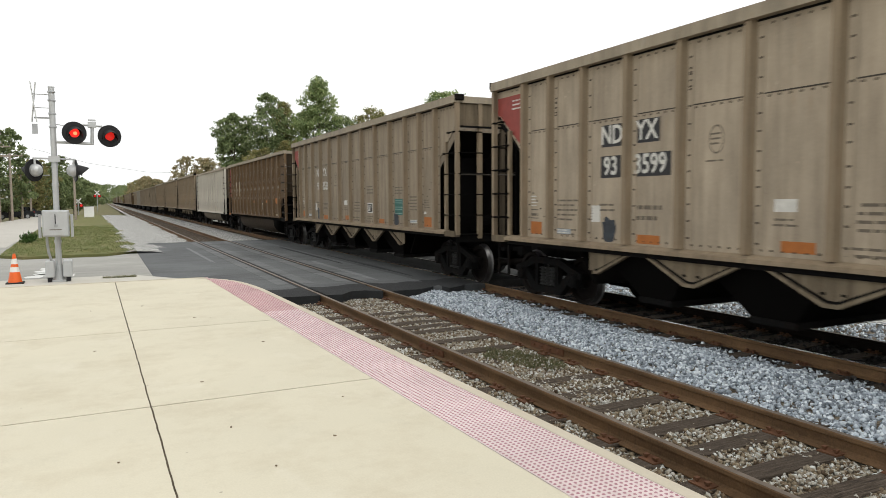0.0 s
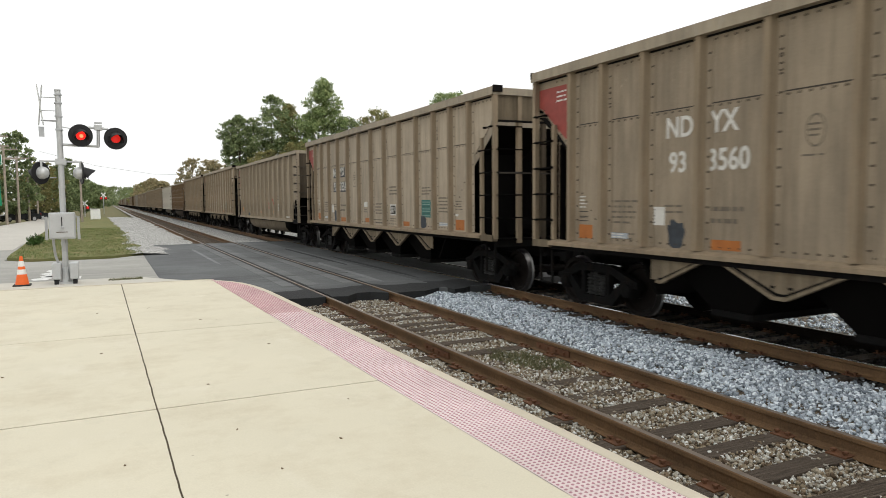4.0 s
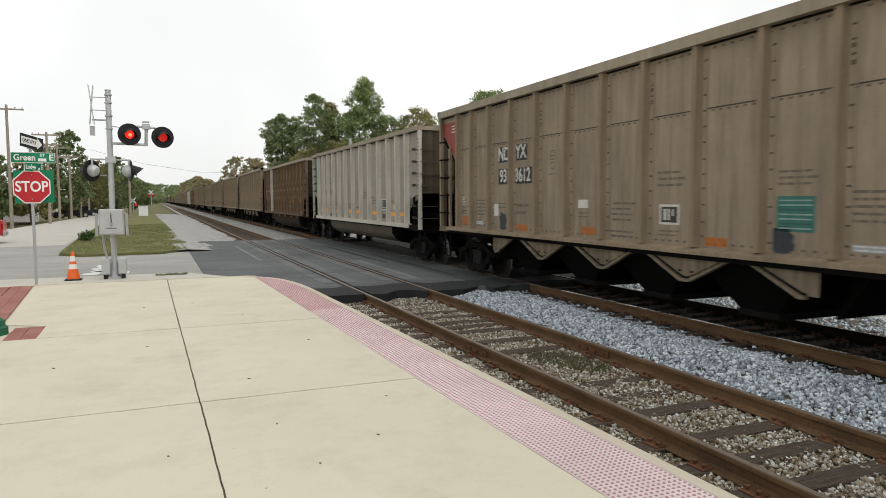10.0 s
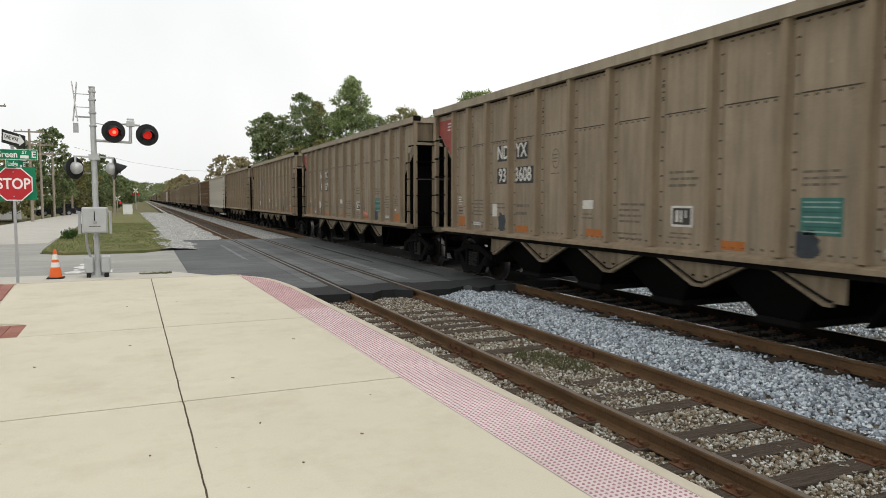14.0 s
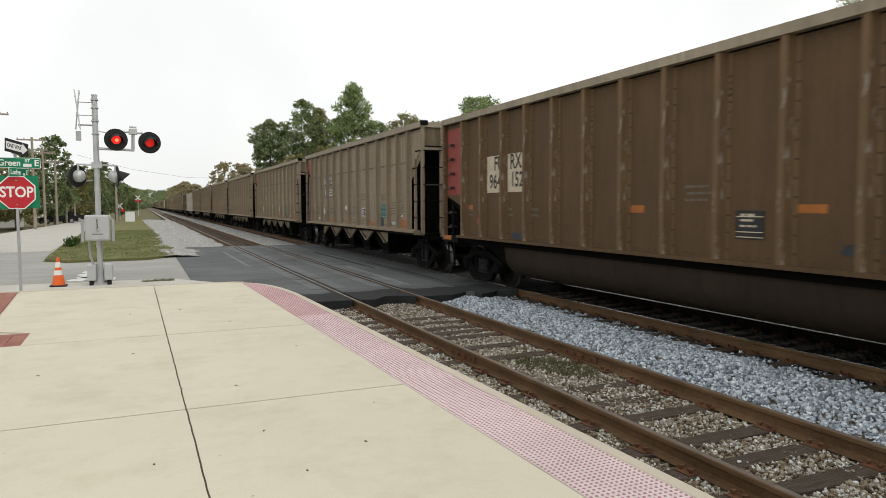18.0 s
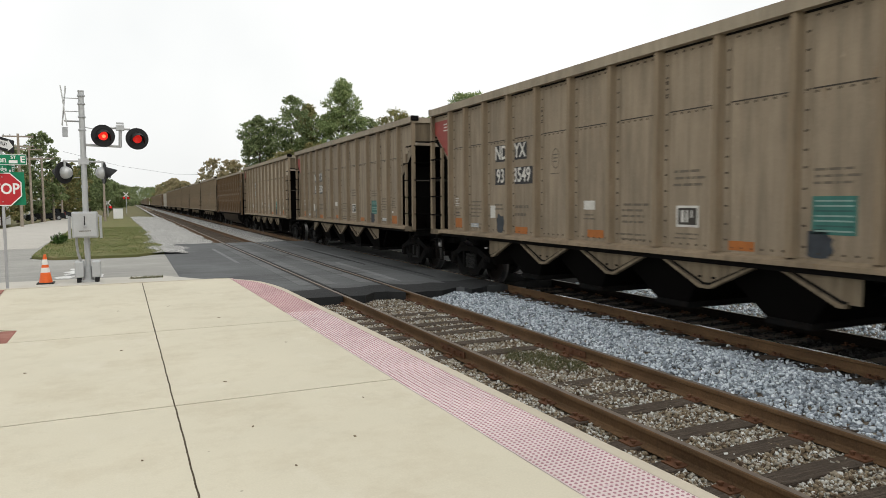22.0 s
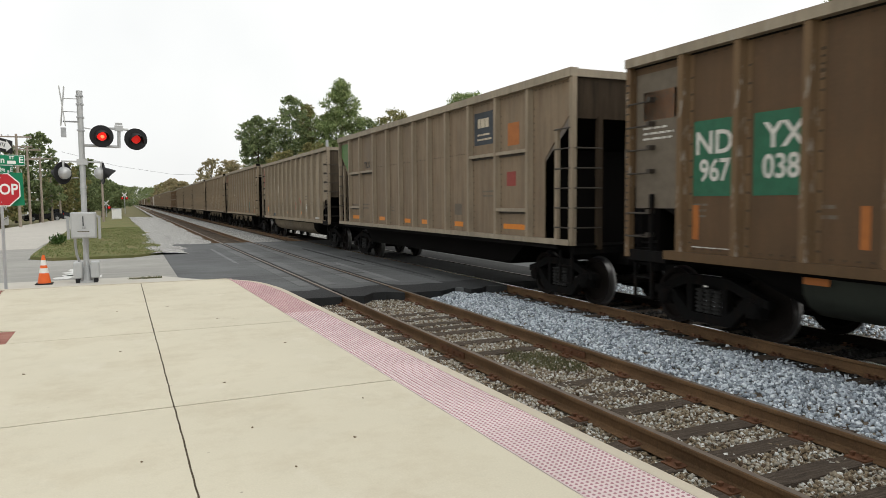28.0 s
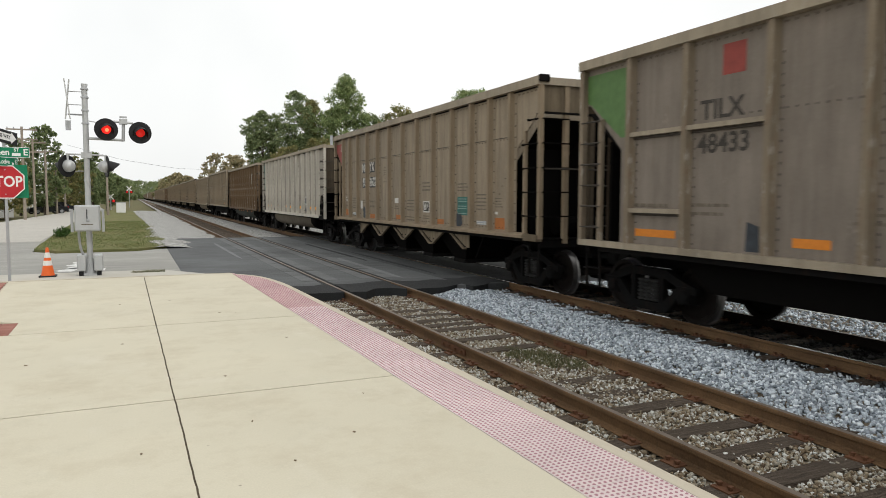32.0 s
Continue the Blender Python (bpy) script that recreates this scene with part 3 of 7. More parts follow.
for k in range(32):
    y = -2.0 + k * 0.61
    if y > 17.0:
        break
    y1 = min(y + TILE, 17.28)
    x = edge_x(y + 0.3, -0.71)
    sk = -0.016 * (y1 - y)
    steps = [y + (y1 - y) * j / 5 for j in range(6)] if y > 13.7 else [y, y1]
    rim = [(x, y)] + [(max(x + 0.05, x + TILE - 0.016 * (q - y) - turn_in(q)), q) for q in steps] + [(x + sk, y1)]
    part("tactile_tile", prism(bmesh.new(), rim, -0.05, 0.002, "z"), TACTILE_RED if y > 11.4 else TACTILE, platform)
    for a in range(14):
        for b in range(14):
            q = y + 0.022 + b * 0.0432
            if q > y1 - 0.01 or 0.022 + a * 0.0432 > TILE - 0.02 - turn_in(q):
                continue
            domes.append((x + 0.022 + a * 0.0432 - 0.016 * b * 0.043, q, 0.002))
ring = [(math.cos(k * math.tau / 8), math.sin(k * math.tau / 8)) for k in range(8)]
dv = [(c * 0.0125, s * 0.0125, 0) for c, s in ring] + [(c * 0.007, s * 0.007, 0.005) for c, s in ring]
df = [(k, (k + 1) % 8, 8 + (k + 1) % 8, 8 + k) for k in range(8)] + [(8, 9, 10, 11), (8, 11, 12, 15), (12, 13, 14, 15)]
m4 = np.zeros((len(domes), 3, 4))
m4[:, 0, 0] = m4[:, 1, 1] = m4[:, 2, 2] = 1
m4[:, :, 3] = domes
dm = many("dome", dv, df, m4, DOME)
dm.parent = platform
tagged(dm, "worn red truncated domes", kind="stuff")
ny = [-8.0, 14.4] + [14.4 + 0.2 * j for j in range(1, 15)]
part("nosing", prism(bmesh.new(), [(edge_x(q, 0.01) - turn_in(q), q) for q in ny] + [(edge_x(q, -0.10) - turn_in(q), q) for q in ny[::-1]], -0.12, 0.0, "z"), CURB, platform)
part("far_edging", prism(bmesh.new(), [(-14, 17.32), (2.15, 17.32), (2.30, 17.36), (-14, 17.78)], -0.3, 0.004, "z"), CURB, platform)

# brick bands set into the platform
bricks = thing("brick_paving", "red clay paver bands set flush in the platform", "paving", kind="structure")
src = None
for j in range(14):
    for i in range(9):
        x = -2.06 - 0.0505 * (j * 0.42) - i * 0.21
        y = 12.05 + j * 0.40 + (0.2 if i % 2 else 0)
        if y > 17.2:
            continue
        at = pose(x - 0.1, y + 0.2, 0)
        if src is None:
            src = part("brick", box(-0.1, 0.1, -0.197, 0.197, -0.05, 0.001, 0.004), BRICK, bricks, at=at)
        else:
            same("brick", src, bricks, at)
b2 = None
for j in range(5):
    for i in range(2):
        at = pose(-1.52 - i * 0.2, 10.72 + j * 0.2 - 0.02, 0)
        if b2 is None:
            b2 = part("brick", box(-0.097, 0.097, -0.097, 0.097, -0.05, 0.001, 0.004), BRICK, bricks, at=at)
        else:
            same("brick", b2, bricks, at)

# street and crossing
road = slab("road", [(-90, 17.9), (3.0, 17.45), (3.0, 34.0), (1.6, 30.2), (0.4, 28.7), (-2.3, 28.6), (-3.15, 29.8), (-3.2, 34), (-3.35, 60), (-3.2, 130), (-6.2, 200), (-11, 200), (-7.4, 100), (-9.3, 61), (-11, 46), (-16, 37), (-90, 35)], -0.6, -0.224, OLDROAD, "worn grey asphalt street beside the railway", "road")
slab("road_surface", [(-3.55, 36.5), (-3.6, 60), (-3.4, 130), (-6.0, 200), (-10.5, 200), (-7.3, 100), (-9.2, 61), (-10.8, 46.5), (-14, 38.5), (-9, 36)], -0.4, -0.216, FARROAD, "pale concrete carriageway running off between verges", "road")
slab("pavement", [(-14, 17.79), (2.28, 17.38), (2.0, 18.6), (0.9, 20.3), (-14, 20.6)], -0.5, -0.14, WALKWAY, "pale concrete pavement at the crossing corner", "pavement", 0.02)
crossing = thing("level_crossing", "patched dark asphalt level crossing over two tracks", "crossing", kind="structure")
C0, C1 = 15.4, 36.5
rail_xs = (NEAR_X - GAUGE / 2, NEAR_X + GAUGE / 2, FAR_X - GAUGE / 2, FAR_X + GAUGE / 2)


def paved(x0, x1, y0, y1, z, mat, name, seed, amp=0.35):
    n = max(2, int((x1 - x0) / 0.25))
    lo = [(x, y0 + amp * noise.noise((x * 1.3, seed, 0.3))) for x in np.linspace(x0, x1, n)]
    hi = [(x, y1 + amp * noise.noise((x * 1.3, seed, 7.3))) for x in np.linspace(x1, x0, n)]
    ob = part(name, prism(bmesh.new(), lo + hi, -0.55, z, "z"), mat, crossing)
    ob.matrix_basis = TRACK.copy()
    return ob


HW, FL = 0.037, 0.065
paved(1.25, rail_xs[0] - HW, C0 + 2.0, C1, RAILZ - 0.004, FRESH, "asphalt", 1)
paved(2.75, rail_xs[0] - HW, C0 - 0.2, C0 + 2.2, RAILZ - 0.006, FRESH, "asphalt", 2)
paved(rail_xs[0] + HW + FL, rail_xs[1] - HW - FL, C0 - 0.5, C1, RAILZ - 0.004, FRESH, "asphalt", 3)
paved(rail_xs[1] + HW, 7.2, C0 - 0.6, C1, RAILZ - 0.004, FRESH, "asphalt", 4)
# strips darken towards the train, its shadow painted with the coal dust
paved(7.2, rail_xs[2] - HW, C0 - 0.6, C1, RAILZ - 0.006, HALF_SHADE_ROAD, "asphalt", 4)
paved(rail_xs[2] + HW + FL, rail_xs[3] - HW - FL, C0 - 0.3, C1, RAILZ - 0.004, COAL_SHADE_ROAD, "asphalt", 5)
paved(rail_xs[3] + HW, 11.2, C0, C1, RAILZ - 0.004, COAL_SHADE_ROAD, "asphalt", 6, 0.2)
paved(11.2, 40, C0, C1, RAILZ - 0.006, FRESH, "asphalt", 6, 0.2)

# black sealing along the edges and flangeways, and worn pale patches
SEAL = asphalt("black_sealing", (0.022, 0.023, 0.024), 0.4, 0.3)
WORN = asphalt("worn_pale_asphalt", (0.155, 0.162, 0.165), 0.3, 0.5)


def patch(cx, cy, w, d, mat, name, seed, z=0.0):
    """An irregular flat patch of asphalt."""
    rim = []
    for k in range(26):
        a = math.tau * k / 26
        r = 1 + 0.30 * noise.noise((math.cos(a) * 1.6, math.sin(a) * 1.6, seed)) + 0.12 * noise.noise((math.cos(a) * 5, math.sin(a) * 5, seed + 9))
        rim.append((cx + 0.5 * w * r * math.copysign(abs(math.cos(a)) ** 0.5, math.cos(a)), cy + 0.5 * d * r * math.copysign(abs(math.sin(a)) ** 0.5, math.sin(a))))
    part(name, prism(bmesh.new(), rim, -0.3, RAILZ + z, "z"), mat, crossing, at=TRACK.copy())


for k, (xa, xb) in enumerate(((2.75, rail_xs[0] - HW), (rail_xs[0] + HW + FL, rail_xs[1] - HW - FL), (rail_xs[1] + HW, 7.2), (7.2, rail_xs[2] - HW))):
    paved(xa, xb, C0 - 0.78, C0 + 0.55, RAILZ - 0.001, SEAL, "sealed_edge", 11 + k, 0.7)
for k, (cx, cy, w, d) in enumerate(((4.0, 22.0, 0.16, 7.0), (6.3, 20.0, 0.2, 6.0), (6.95, 26.0, 0.14, 9.0), (3.3, 28.0, 0.14, 8.0), (7.5, 21.0, 0.12, 8.0))):
    patch(cx, cy, w, d, WORN if k % 2 else SEAL, "worn_strip", 5.7 * k + 1, 0.001)
for r in rail_xs[:2]:
    for d in (-1, 1):
        a, b = sorted((r + d * 0.045, r + d * 0.125))
        part("flangeway_filler", box(a, b, C0 + 0.3, C1 - 1.0, -0.4, RAILZ - 0.002), SEAL, crossing, at=TRACK.copy())

# pale crossing panels beside the near rails, and worn road paint
PANEL = asphalt("crossing_panel", (0.115, 0.119, 0.120), 0.45, 0.6)
for r in rail_xs[:2]:
    for d in (-1, 1):
        yy = C0 + 1.3
        while yy < C1 - 2.5:
            a, b = sorted((r + d * 0.13, r + d * 0.46))
            part("crossing_panel", box(a, b, yy, yy + 2.38, -0.4, RAILZ + 0.003, 0.004), PANEL, crossing, at=TRACK.copy())
            yy += 2.45
PAINT = plain("worn_road_paint", (0.62, 0.62, 0.60), 0.7)
prng = random.Random(3)
for k in range(9):
    cx, cy = -1.55 + prng.random() * 0.95, 21.6 + prng.random() * 3.4
    pts = [(cx + (0.16 + 0.14 * prng.random()) * math.cos(a), cy + (0.25 + 0.3 * prng.random()) * math.sin(a)) for a in np.linspace(0, math.tau, 9)[:-1]]
    tagged(part("road_marking", prism(bmesh.new(), pts, -0.23, -0.219, "z"), PAINT), "worn scraps of white road paint", "road marking", kind="structure")

# grass island and its ballast shoulder
island_pts = [(-3.1, 29.9), (-2.3, 28.75), (0.4, 28.85), (1.5, 30.0), (1.55, 44), (1.3, 72), (1.0, 108), (-2.0, 112), (-3.3, 108), (-3.55, 61), (-3.25, 36)]


def ragged(pts, step=0.5, amp=0.35):
    out = []
    for (ax, ay), (bx_, by) in zip(pts, pts[1:] + pts[:1]):
        n = max(1, int(math.hypot(bx_ - ax, by - ay) / step))
        k_amp = amp if min(ax, bx_) > 0.3 else 0.1
        for k in range(n):
            x, y = ax + (bx_ - ax) * k / n, ay + (by - ay) * k / n
            out.append((x + k_amp * (noise.noise((x, y * 0.55, 4)) + 0.5 * noise.noise((x, y * 1.7, 9))), y + 0.12 * noise.noise((x * 1.2, y, 6))))
    return out


island = slab("grass_strip", ragged(island_pts), -0.5, -0.13, GRASS, "autumn lawn strip with worn brown patches between street and tracks", "lawn")
shoulder = grid_sheet("ballast_shoulder", -0.3, 4.15, 29.6, 110, 0.22, lambda x, y: -0.19 + 0.075 * min(1.0, max(0.0, (x - 0.2) / 0.9)) - 0.085 * max(0, x - 1.1) + 0.05 * noise.noise((x * 1.1, y * 0.35, 0)) + 0.03 * noise.noise((x * 5, y * 4, 2)), FARBALLAST)
tagged(shoulder, "pale crushed-stone shoulder beside the rails", "ballast", kind="structure")
shoulder.matrix_basis = TRACK.copy()

# ballast bed
def bed_height(x, y):
    near = -0.405 + 0.018 * noise.noise((x * 2.5, y * 2.5, 1)) + 0.012 * noise.noise((x * 7, y * 7, 2))
    if 6.15 < x < 8.0:
        near += 0.07 * math.sin(math.pi * (x - 6.15) / 1.85)
    if x > 11:
        near -= 0.05 * (x - 11)
    return near


bed = grid_sheet("ballast_bed", 3.0, 13.0, -6, 16.2, 0.2, bed_height, BED_TAN)
tagged(bed, "dusty crushed-stone track bed", "ballast", kind="structure")
bed.matrix_basis = TRACK.copy()
bed_far = grid_sheet("ballast_bed_beyond", 3.4, 13.0, 36, 700, 8.0, lambda x, y: -0.40, FARBALLAST)
tagged(bed_far, "pale crushed-stone track bed beyond the crossing", "ballast", kind="structure")
bed_far.matrix_basis = TRACK.copy()
brown_bed = raw("track_bed_beyond", [(4.05, 36, -0.393), (5.95, 36, -0.393), (5.95, 600, -0.393), (4.05, 600, -0.393)], [(0, 1, 2, 3)], FARBROWN)
tagged(brown_bed, "rusty brown stone bed between the rails", "ballast", kind="structure")
brown_bed.matrix_basis = TRACK.copy()
slab("gravel_lot", [(12.6, -60), (60, -60), (60, 15), (12.6, 15)], -0.7, -0.46, FARBALLAST, "pale gravel yard beyond the tracks", "gravel")

# stones as real geometry
# two angular chips: a skewed box and a skewed wedge
CHIP_A = np.array([(-1.0, -0.8, -0.7), (0.9, -1.0, -0.5), (1.1, 0.7, -0.8), (-0.7, 1.0, -0.6), (-0.5, -0.7, 0.9), (0.8, -0.4, 0.6), (0.6, 0.9, 0.8), (-1.0, 0.4, 0.5)])
CHIP_B = np.array([(-1.2, -0.6, -0.5), (1.0, -0.9, -0.7), (0.8, 0.9, -0.5), (-0.9, 0.8, -0.8), (-0.9, -0.2, 0.5), (0.3, -0.8, 0.8), (1.0, 0.3, 0.7), (-0.1, 0.7, 0.9)])
CHIP_F = np.array([(0, 3, 2, 1), (4, 5, 6, 7), (0, 1, 5, 4), (1, 2, 6, 5), (2, 3, 7, 6), (3, 0, 4, 7)])


def spread_stones(name, x0, x1, y0, y1, density, size, mat, keep, lift, label):
    n = int((x1 - x0) * (y1 - y0) * density)
    x, y = rng.uniform(x0, x1, n), rng.uniform(y0, y1, n)
    ok = np.array([keep(a, b) for a, b in zip(x, y)])
    x, y = x[ok], y[ok]
    n = len(x)
    s = size * rng.uniform(0.55, 1.25, n)
    m = np.zeros((n, 3, 4))
    q = rng.normal(size=(n, 4))
    q /= np.linalg.norm(q, axis=1)[:, None]
    w, a, b, c = q.T
    rot = np.array([[1 - 2 * (b * b + c * c), 2 * (a * b - c * w), 2 * (a * c + b * w)], [2 * (a * b + c * w), 1 - 2 * (a * a + c * c), 2 * (b * c - a * w)], [2 * (a * c - b * w), 2 * (b * c + a * w), 1 - 2 * (a * a + b * b)]]).transpose(2, 0, 1)
    scl = s[:, None] * rng.uniform(0.55, 1.15, (n, 3))
    m[:, :, :3] = rot * scl[:, None, :]
    m[:, 0, 3], m[:, 1, 3] = x, y
    m[:, 2, 3] = np.array([bed_height(u, v) for u, v in zip(x, y)]) + lift * rng.uniform(-0.3, 1, n)
    half = n // 2
    for chip, rows in ((CHIP_A, m[:half]), (CHIP_B, m[half:])):
        ob = many(name, chip, CHIP_F, rows, mat)
        ob.matrix_basis = TRACK.copy()
        tagged(ob, label, "ballast", kind="stuff")


def clear_of_rails(x, y, w=0.09):
    return all(abs(x - r) > w for r in rail_xs)


tie_ys = [2.68, 3.24, 3.80, 4.36, 4.92, 5.71, 6.3, 6.9, 7.5, 8.15, 8.83, 9.60, 10.45, 10.9, 11.34, 11.9, 12.5, 13.1, 13.7, 14.3]
while tie_ys[0] > -4:
    tie_ys.insert(0, tie_ys[0] - 0.56)
far_tie_ys = [5.48, 6.05, 6.86, 7.48, 8.37, 9.29, 10.25]
far_tie_ys = sorted(far_tie_ys + [7.92, 8.83, 9.77, 10.8, 11.35, 11.9, 12.45, 13.0, 13.55, 14.1, 14.65] + [4.9 - 0.57 * k for k in range(16)])


def bare_tie(y):
    """How far a tie of the near track lies free of stones, from 0 to 1."""
    if y < 5.2 or 8.6 < y < 12.6:
        return 1.15
    return 0.95 if 5.5 < y < 5.9 else 0.42


def off_ties(x, y, ys, free, half=0.10):
    for ty_ in ys:
        if abs(y - ty_) < half:
            return rng.random() > free(ty_) * (0.75 + 0.45 * noise.noise((x * 3, ty_ * 5, 2)))
    return True


spread_stones("ballast_stones", 6.05, 8.25, 1.5, 15.6, 1000, 0.0238, STONE_BLUE, lambda x, y: (y < 14.2 or rng.random() < (15.6 - y)) and (x < 7.85 + 0.12 * noise.noise((x * 4, y * 4, 0)) or (off_ties(x, y, far_tie_ys, lambda q: 1.0, 0.13) and rng.random() < (8.4 - x) * 1.6)), 0.025, "clean blue-grey crushed stones between the two tracks")
spread_stones("ballast_stones", 3.25, 6.05, 1.0, 15.2, 1450, 0.0185, STONE_TAN, lambda x, y: clear_of_rails(x, y) and (y < 14.4 or rng.random() < 0.4) and off_ties(x, y, tie_ys, bare_tie), 0.018, "dusty tan and grey stones in the near track")
# bed under the train: coal dust with its shadow painted in
coal = grid_sheet("coal_dusted_bed", 8.05, 10.65, -6, 15.9, 0.2, lambda x, y: bed_height(x, y) + 0.008, COAL_SHADE_BED)
tagged(coal, "coal-dusted stone bed blackened by painted-in train shade", "ballast", kind="structure")
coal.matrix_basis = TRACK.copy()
spread_stones("ballast_stones", 8.15, 10.65, 0.0, 15.4, 180, 0.032, COAL_SHADE_STONE, lambda x, y: clear_of_rails(x, y), 0.02, "coal-dusted stones blackened by painted-in train shade")
spread_stones("ballast_stones", 10.65, 13.0, 0.0, 15.4, 130, 0.030, STONE_BLUE, lambda x, y: clear_of_rails(x, y), 0.02, "grey crushed stones beyond the train")

# ---- rails, ties, plates ----


def rail_profile(s=1.0):
    half = [(0.0, 0.0), (0.030, 0.0), (0.036, -0.006), (0.037, -0.038), (0.012, -0.050), (0.009, -0.130), (0.020, -0.150), (0.070, -0.163), (0.072, -0.172)]
    return half + [(-a, b) for a, b in half[::-1][:-1]]


def rail(name, x, y0, y1, label):
    ob = thing(name, label, "rail", TRACK @ pose(x, 0, RAILZ), "running rails")
    # the farthest web is painted black for the shade below the train
    part("web", prism(bmesh.new(), rail_profile(), y0, y1, "y"), SHADED_RAIL if x > 9 else RAILSIDE, ob)
    part("running_surface", box(-0.028, 0.028, y0, y1, -0.004, 0.0025), RAILTOP if x < 7 or x > 9 else RAILSHINE, ob, "worn bright running band")
    return ob


for x in rail_xs:
    rail("rail", x, -8, 650, "rust-brown steel rail of the train's track" if x > 7 else "rust-brown steel rail of the empty near track")

tie_beds = [thing("track_ties", "weathered dark timber ties half buried in stone", "ties", TRACK @ pose(cx, 0, 0), kind="structure") for cx in (NEAR_X, FAR_X)]
tie_bm = bmesh.new()
bx(tie_bm, -1.3, 1.3, -0.11, 0.11, -0.18, 0.0)
bmesh.ops.subdivide_edges(tie_bm, edges=[e for e in tie_bm.edges if abs(e.verts[0].co.x - e.verts[1].co.x) > 1], cuts=9)
for v in tie_bm.verts:
    v.co.y += 0.018 * noise.noise((v.co.x * 2, v.co.y * 9, 3))
    v.co.z += 0.012 * noise.noise((v.co.x * 3, v.co.y * 20, 5))
first = part("tie", tie_bm, TIE, tie_beds[0], at=pose(0, 3.0, RAILZ - 0.165))
plate_bm = bx(bmesh.new(), -0.16, 0.16, -0.09, 0.09, 0.0, 0.016)
for sx, sy in ((-0.105, 0.055), (-0.105, -0.055), (0.105, 0.055), (0.105, -0.055)):
    bx(plate_bm, sx - 0.012, sx + 0.012, sy - 0.012, sy + 0.012, 0.016, 0.034)
    bx(plate_bm, sx - 0.022, sx + 0.022, sy - 0.018, sy + 0.018, 0.034, 0.05)
plate0 = None
for b, cx in zip(tie_beds, (0, 1)):
    for y in (far_tie_ys if cx else tie_ys):
        dz = 0.006 if cx else 0.008 - 0.03 * max(0, 1 - bare_tie(y)) - 0.006 * rng.random()
        at = pose(0.06 * (rng.random() - 0.5), y, RAILZ - 0.165 + dz, 0, 0, 2.5 * (rng.random() - 0.5))
        same("tie", first, b, at)
        for s in (-1, 1):
            at = pose(s * GAUGE / 2, y, RAILZ - 0.166)
            if plate0 is None:
                plate0 = part("tie_plate", plate_bm, RUST, b, "rusty tie plate with spikes", at=at)
            else:
                same("tie_plate", plate0, b, at)
bpy.data.objects.remove(first)
far_ties = np.zeros((2 * 300, 3, 4))
far_ties[:, 0, 0] = far_ties[:, 1, 1] = far_ties[:, 2, 2] = 1
k = 0
for cx in (NEAR_X, FAR_X):
    for i in range(300):
        far_ties[k, :, 3] = (cx, 37 + i * 0.55, RAILZ - 0.168)
        k += 1
cube = bx(bmesh.new(), -1.05, 1.05, -0.11, 0.11, -0.1, 0.0)
cube.verts.index_update()
ft = many("far_ties", [v.co[:] for v in cube.verts], [[v.index for v in fc.verts] for fc in cube.faces], far_ties, TIE)
cube.free()
ft.matrix_basis = TRACK.copy()
tagged(ft, "dark timber ties beyond the crossing", "ties", kind="stuff")
for x in rail_xs[:2]:
    fish = thing("rail_joint_bar", "rusty bolted joint bar on the near track rail", "joint bar", TRACK @ pose(x, 8.9 if x < 5 else 8.2, RAILZ), "joint bars")
    part("bar", bx(bx(bmesh.new(), -0.03, -0.012, -0.4, 0.4, -0.14, -0.05), 0.012, 0.03, -0.4, 0.4, -0.14, -0.05), RUST, fish)
    for yb in (-0.3, -0.1, 0.1, 0.3):
        part("bolt", bx(bmesh.new(), -0.055, 0.055, yb - 0.015, yb + 0.015, -0.11, -0.08), RUST, fish)

# ---- freight cars: car space has +y to the leading end, z = 0 on the rail head ----
BODY, PITCH = 15.52, 17.2
RUN = (-4.28965, 12.52814, 0.0057227, 8.726e-05, 6.715e-07)
HB = BODY / 2
GPOSTS = [HB - a for a in (1.20, 2.25, 3.22, 4.22, 5.32, 6.42, 7.63, 8.82, 10.02, 11.22, 12.35, 13.33, 14.28)]
EVEN_POSTS = [HB - a for a in (1.18, 2.22, 3.28, 4.32, 5.40, 6.48, 7.56, 8.62, 9.72, 10.82, 11.90, 13.02, 14.16)]
POSTS = [HB - a for a in (1.13, 2.01, 3.01, 4.13, 5.27, 6.45, 7.65, 8.82, 10.02, 11.25, 12.38, 13.33, 14.30)]
SIDE = 1.51
TEXT_NEAR = (90, 0, -90)


def side_plate(bm, x, pts, thick=0.02):
    prism(bm, pts, min(x, x + thick), max(x, x + thick), "x")
    return bm


def rivets(bm, rows, x=-SIDE, size=0.014, wide=1.0):
    """Small domes as low pyramids; rows of (y, z)."""
    for y, z in rows:
        a = [bm.verts.new((x, y + dy, z + dz)) for dy, dz in ((-size * wide, -size), (size * wide, -size), (size * wide, size), (-size * wide, size))]
        p = bm.verts.new((x - size * 0.9, y, z))
        for k in range(4):
            bm.faces.new((a[k], a[(k + 1) % 4], p))
    return bm


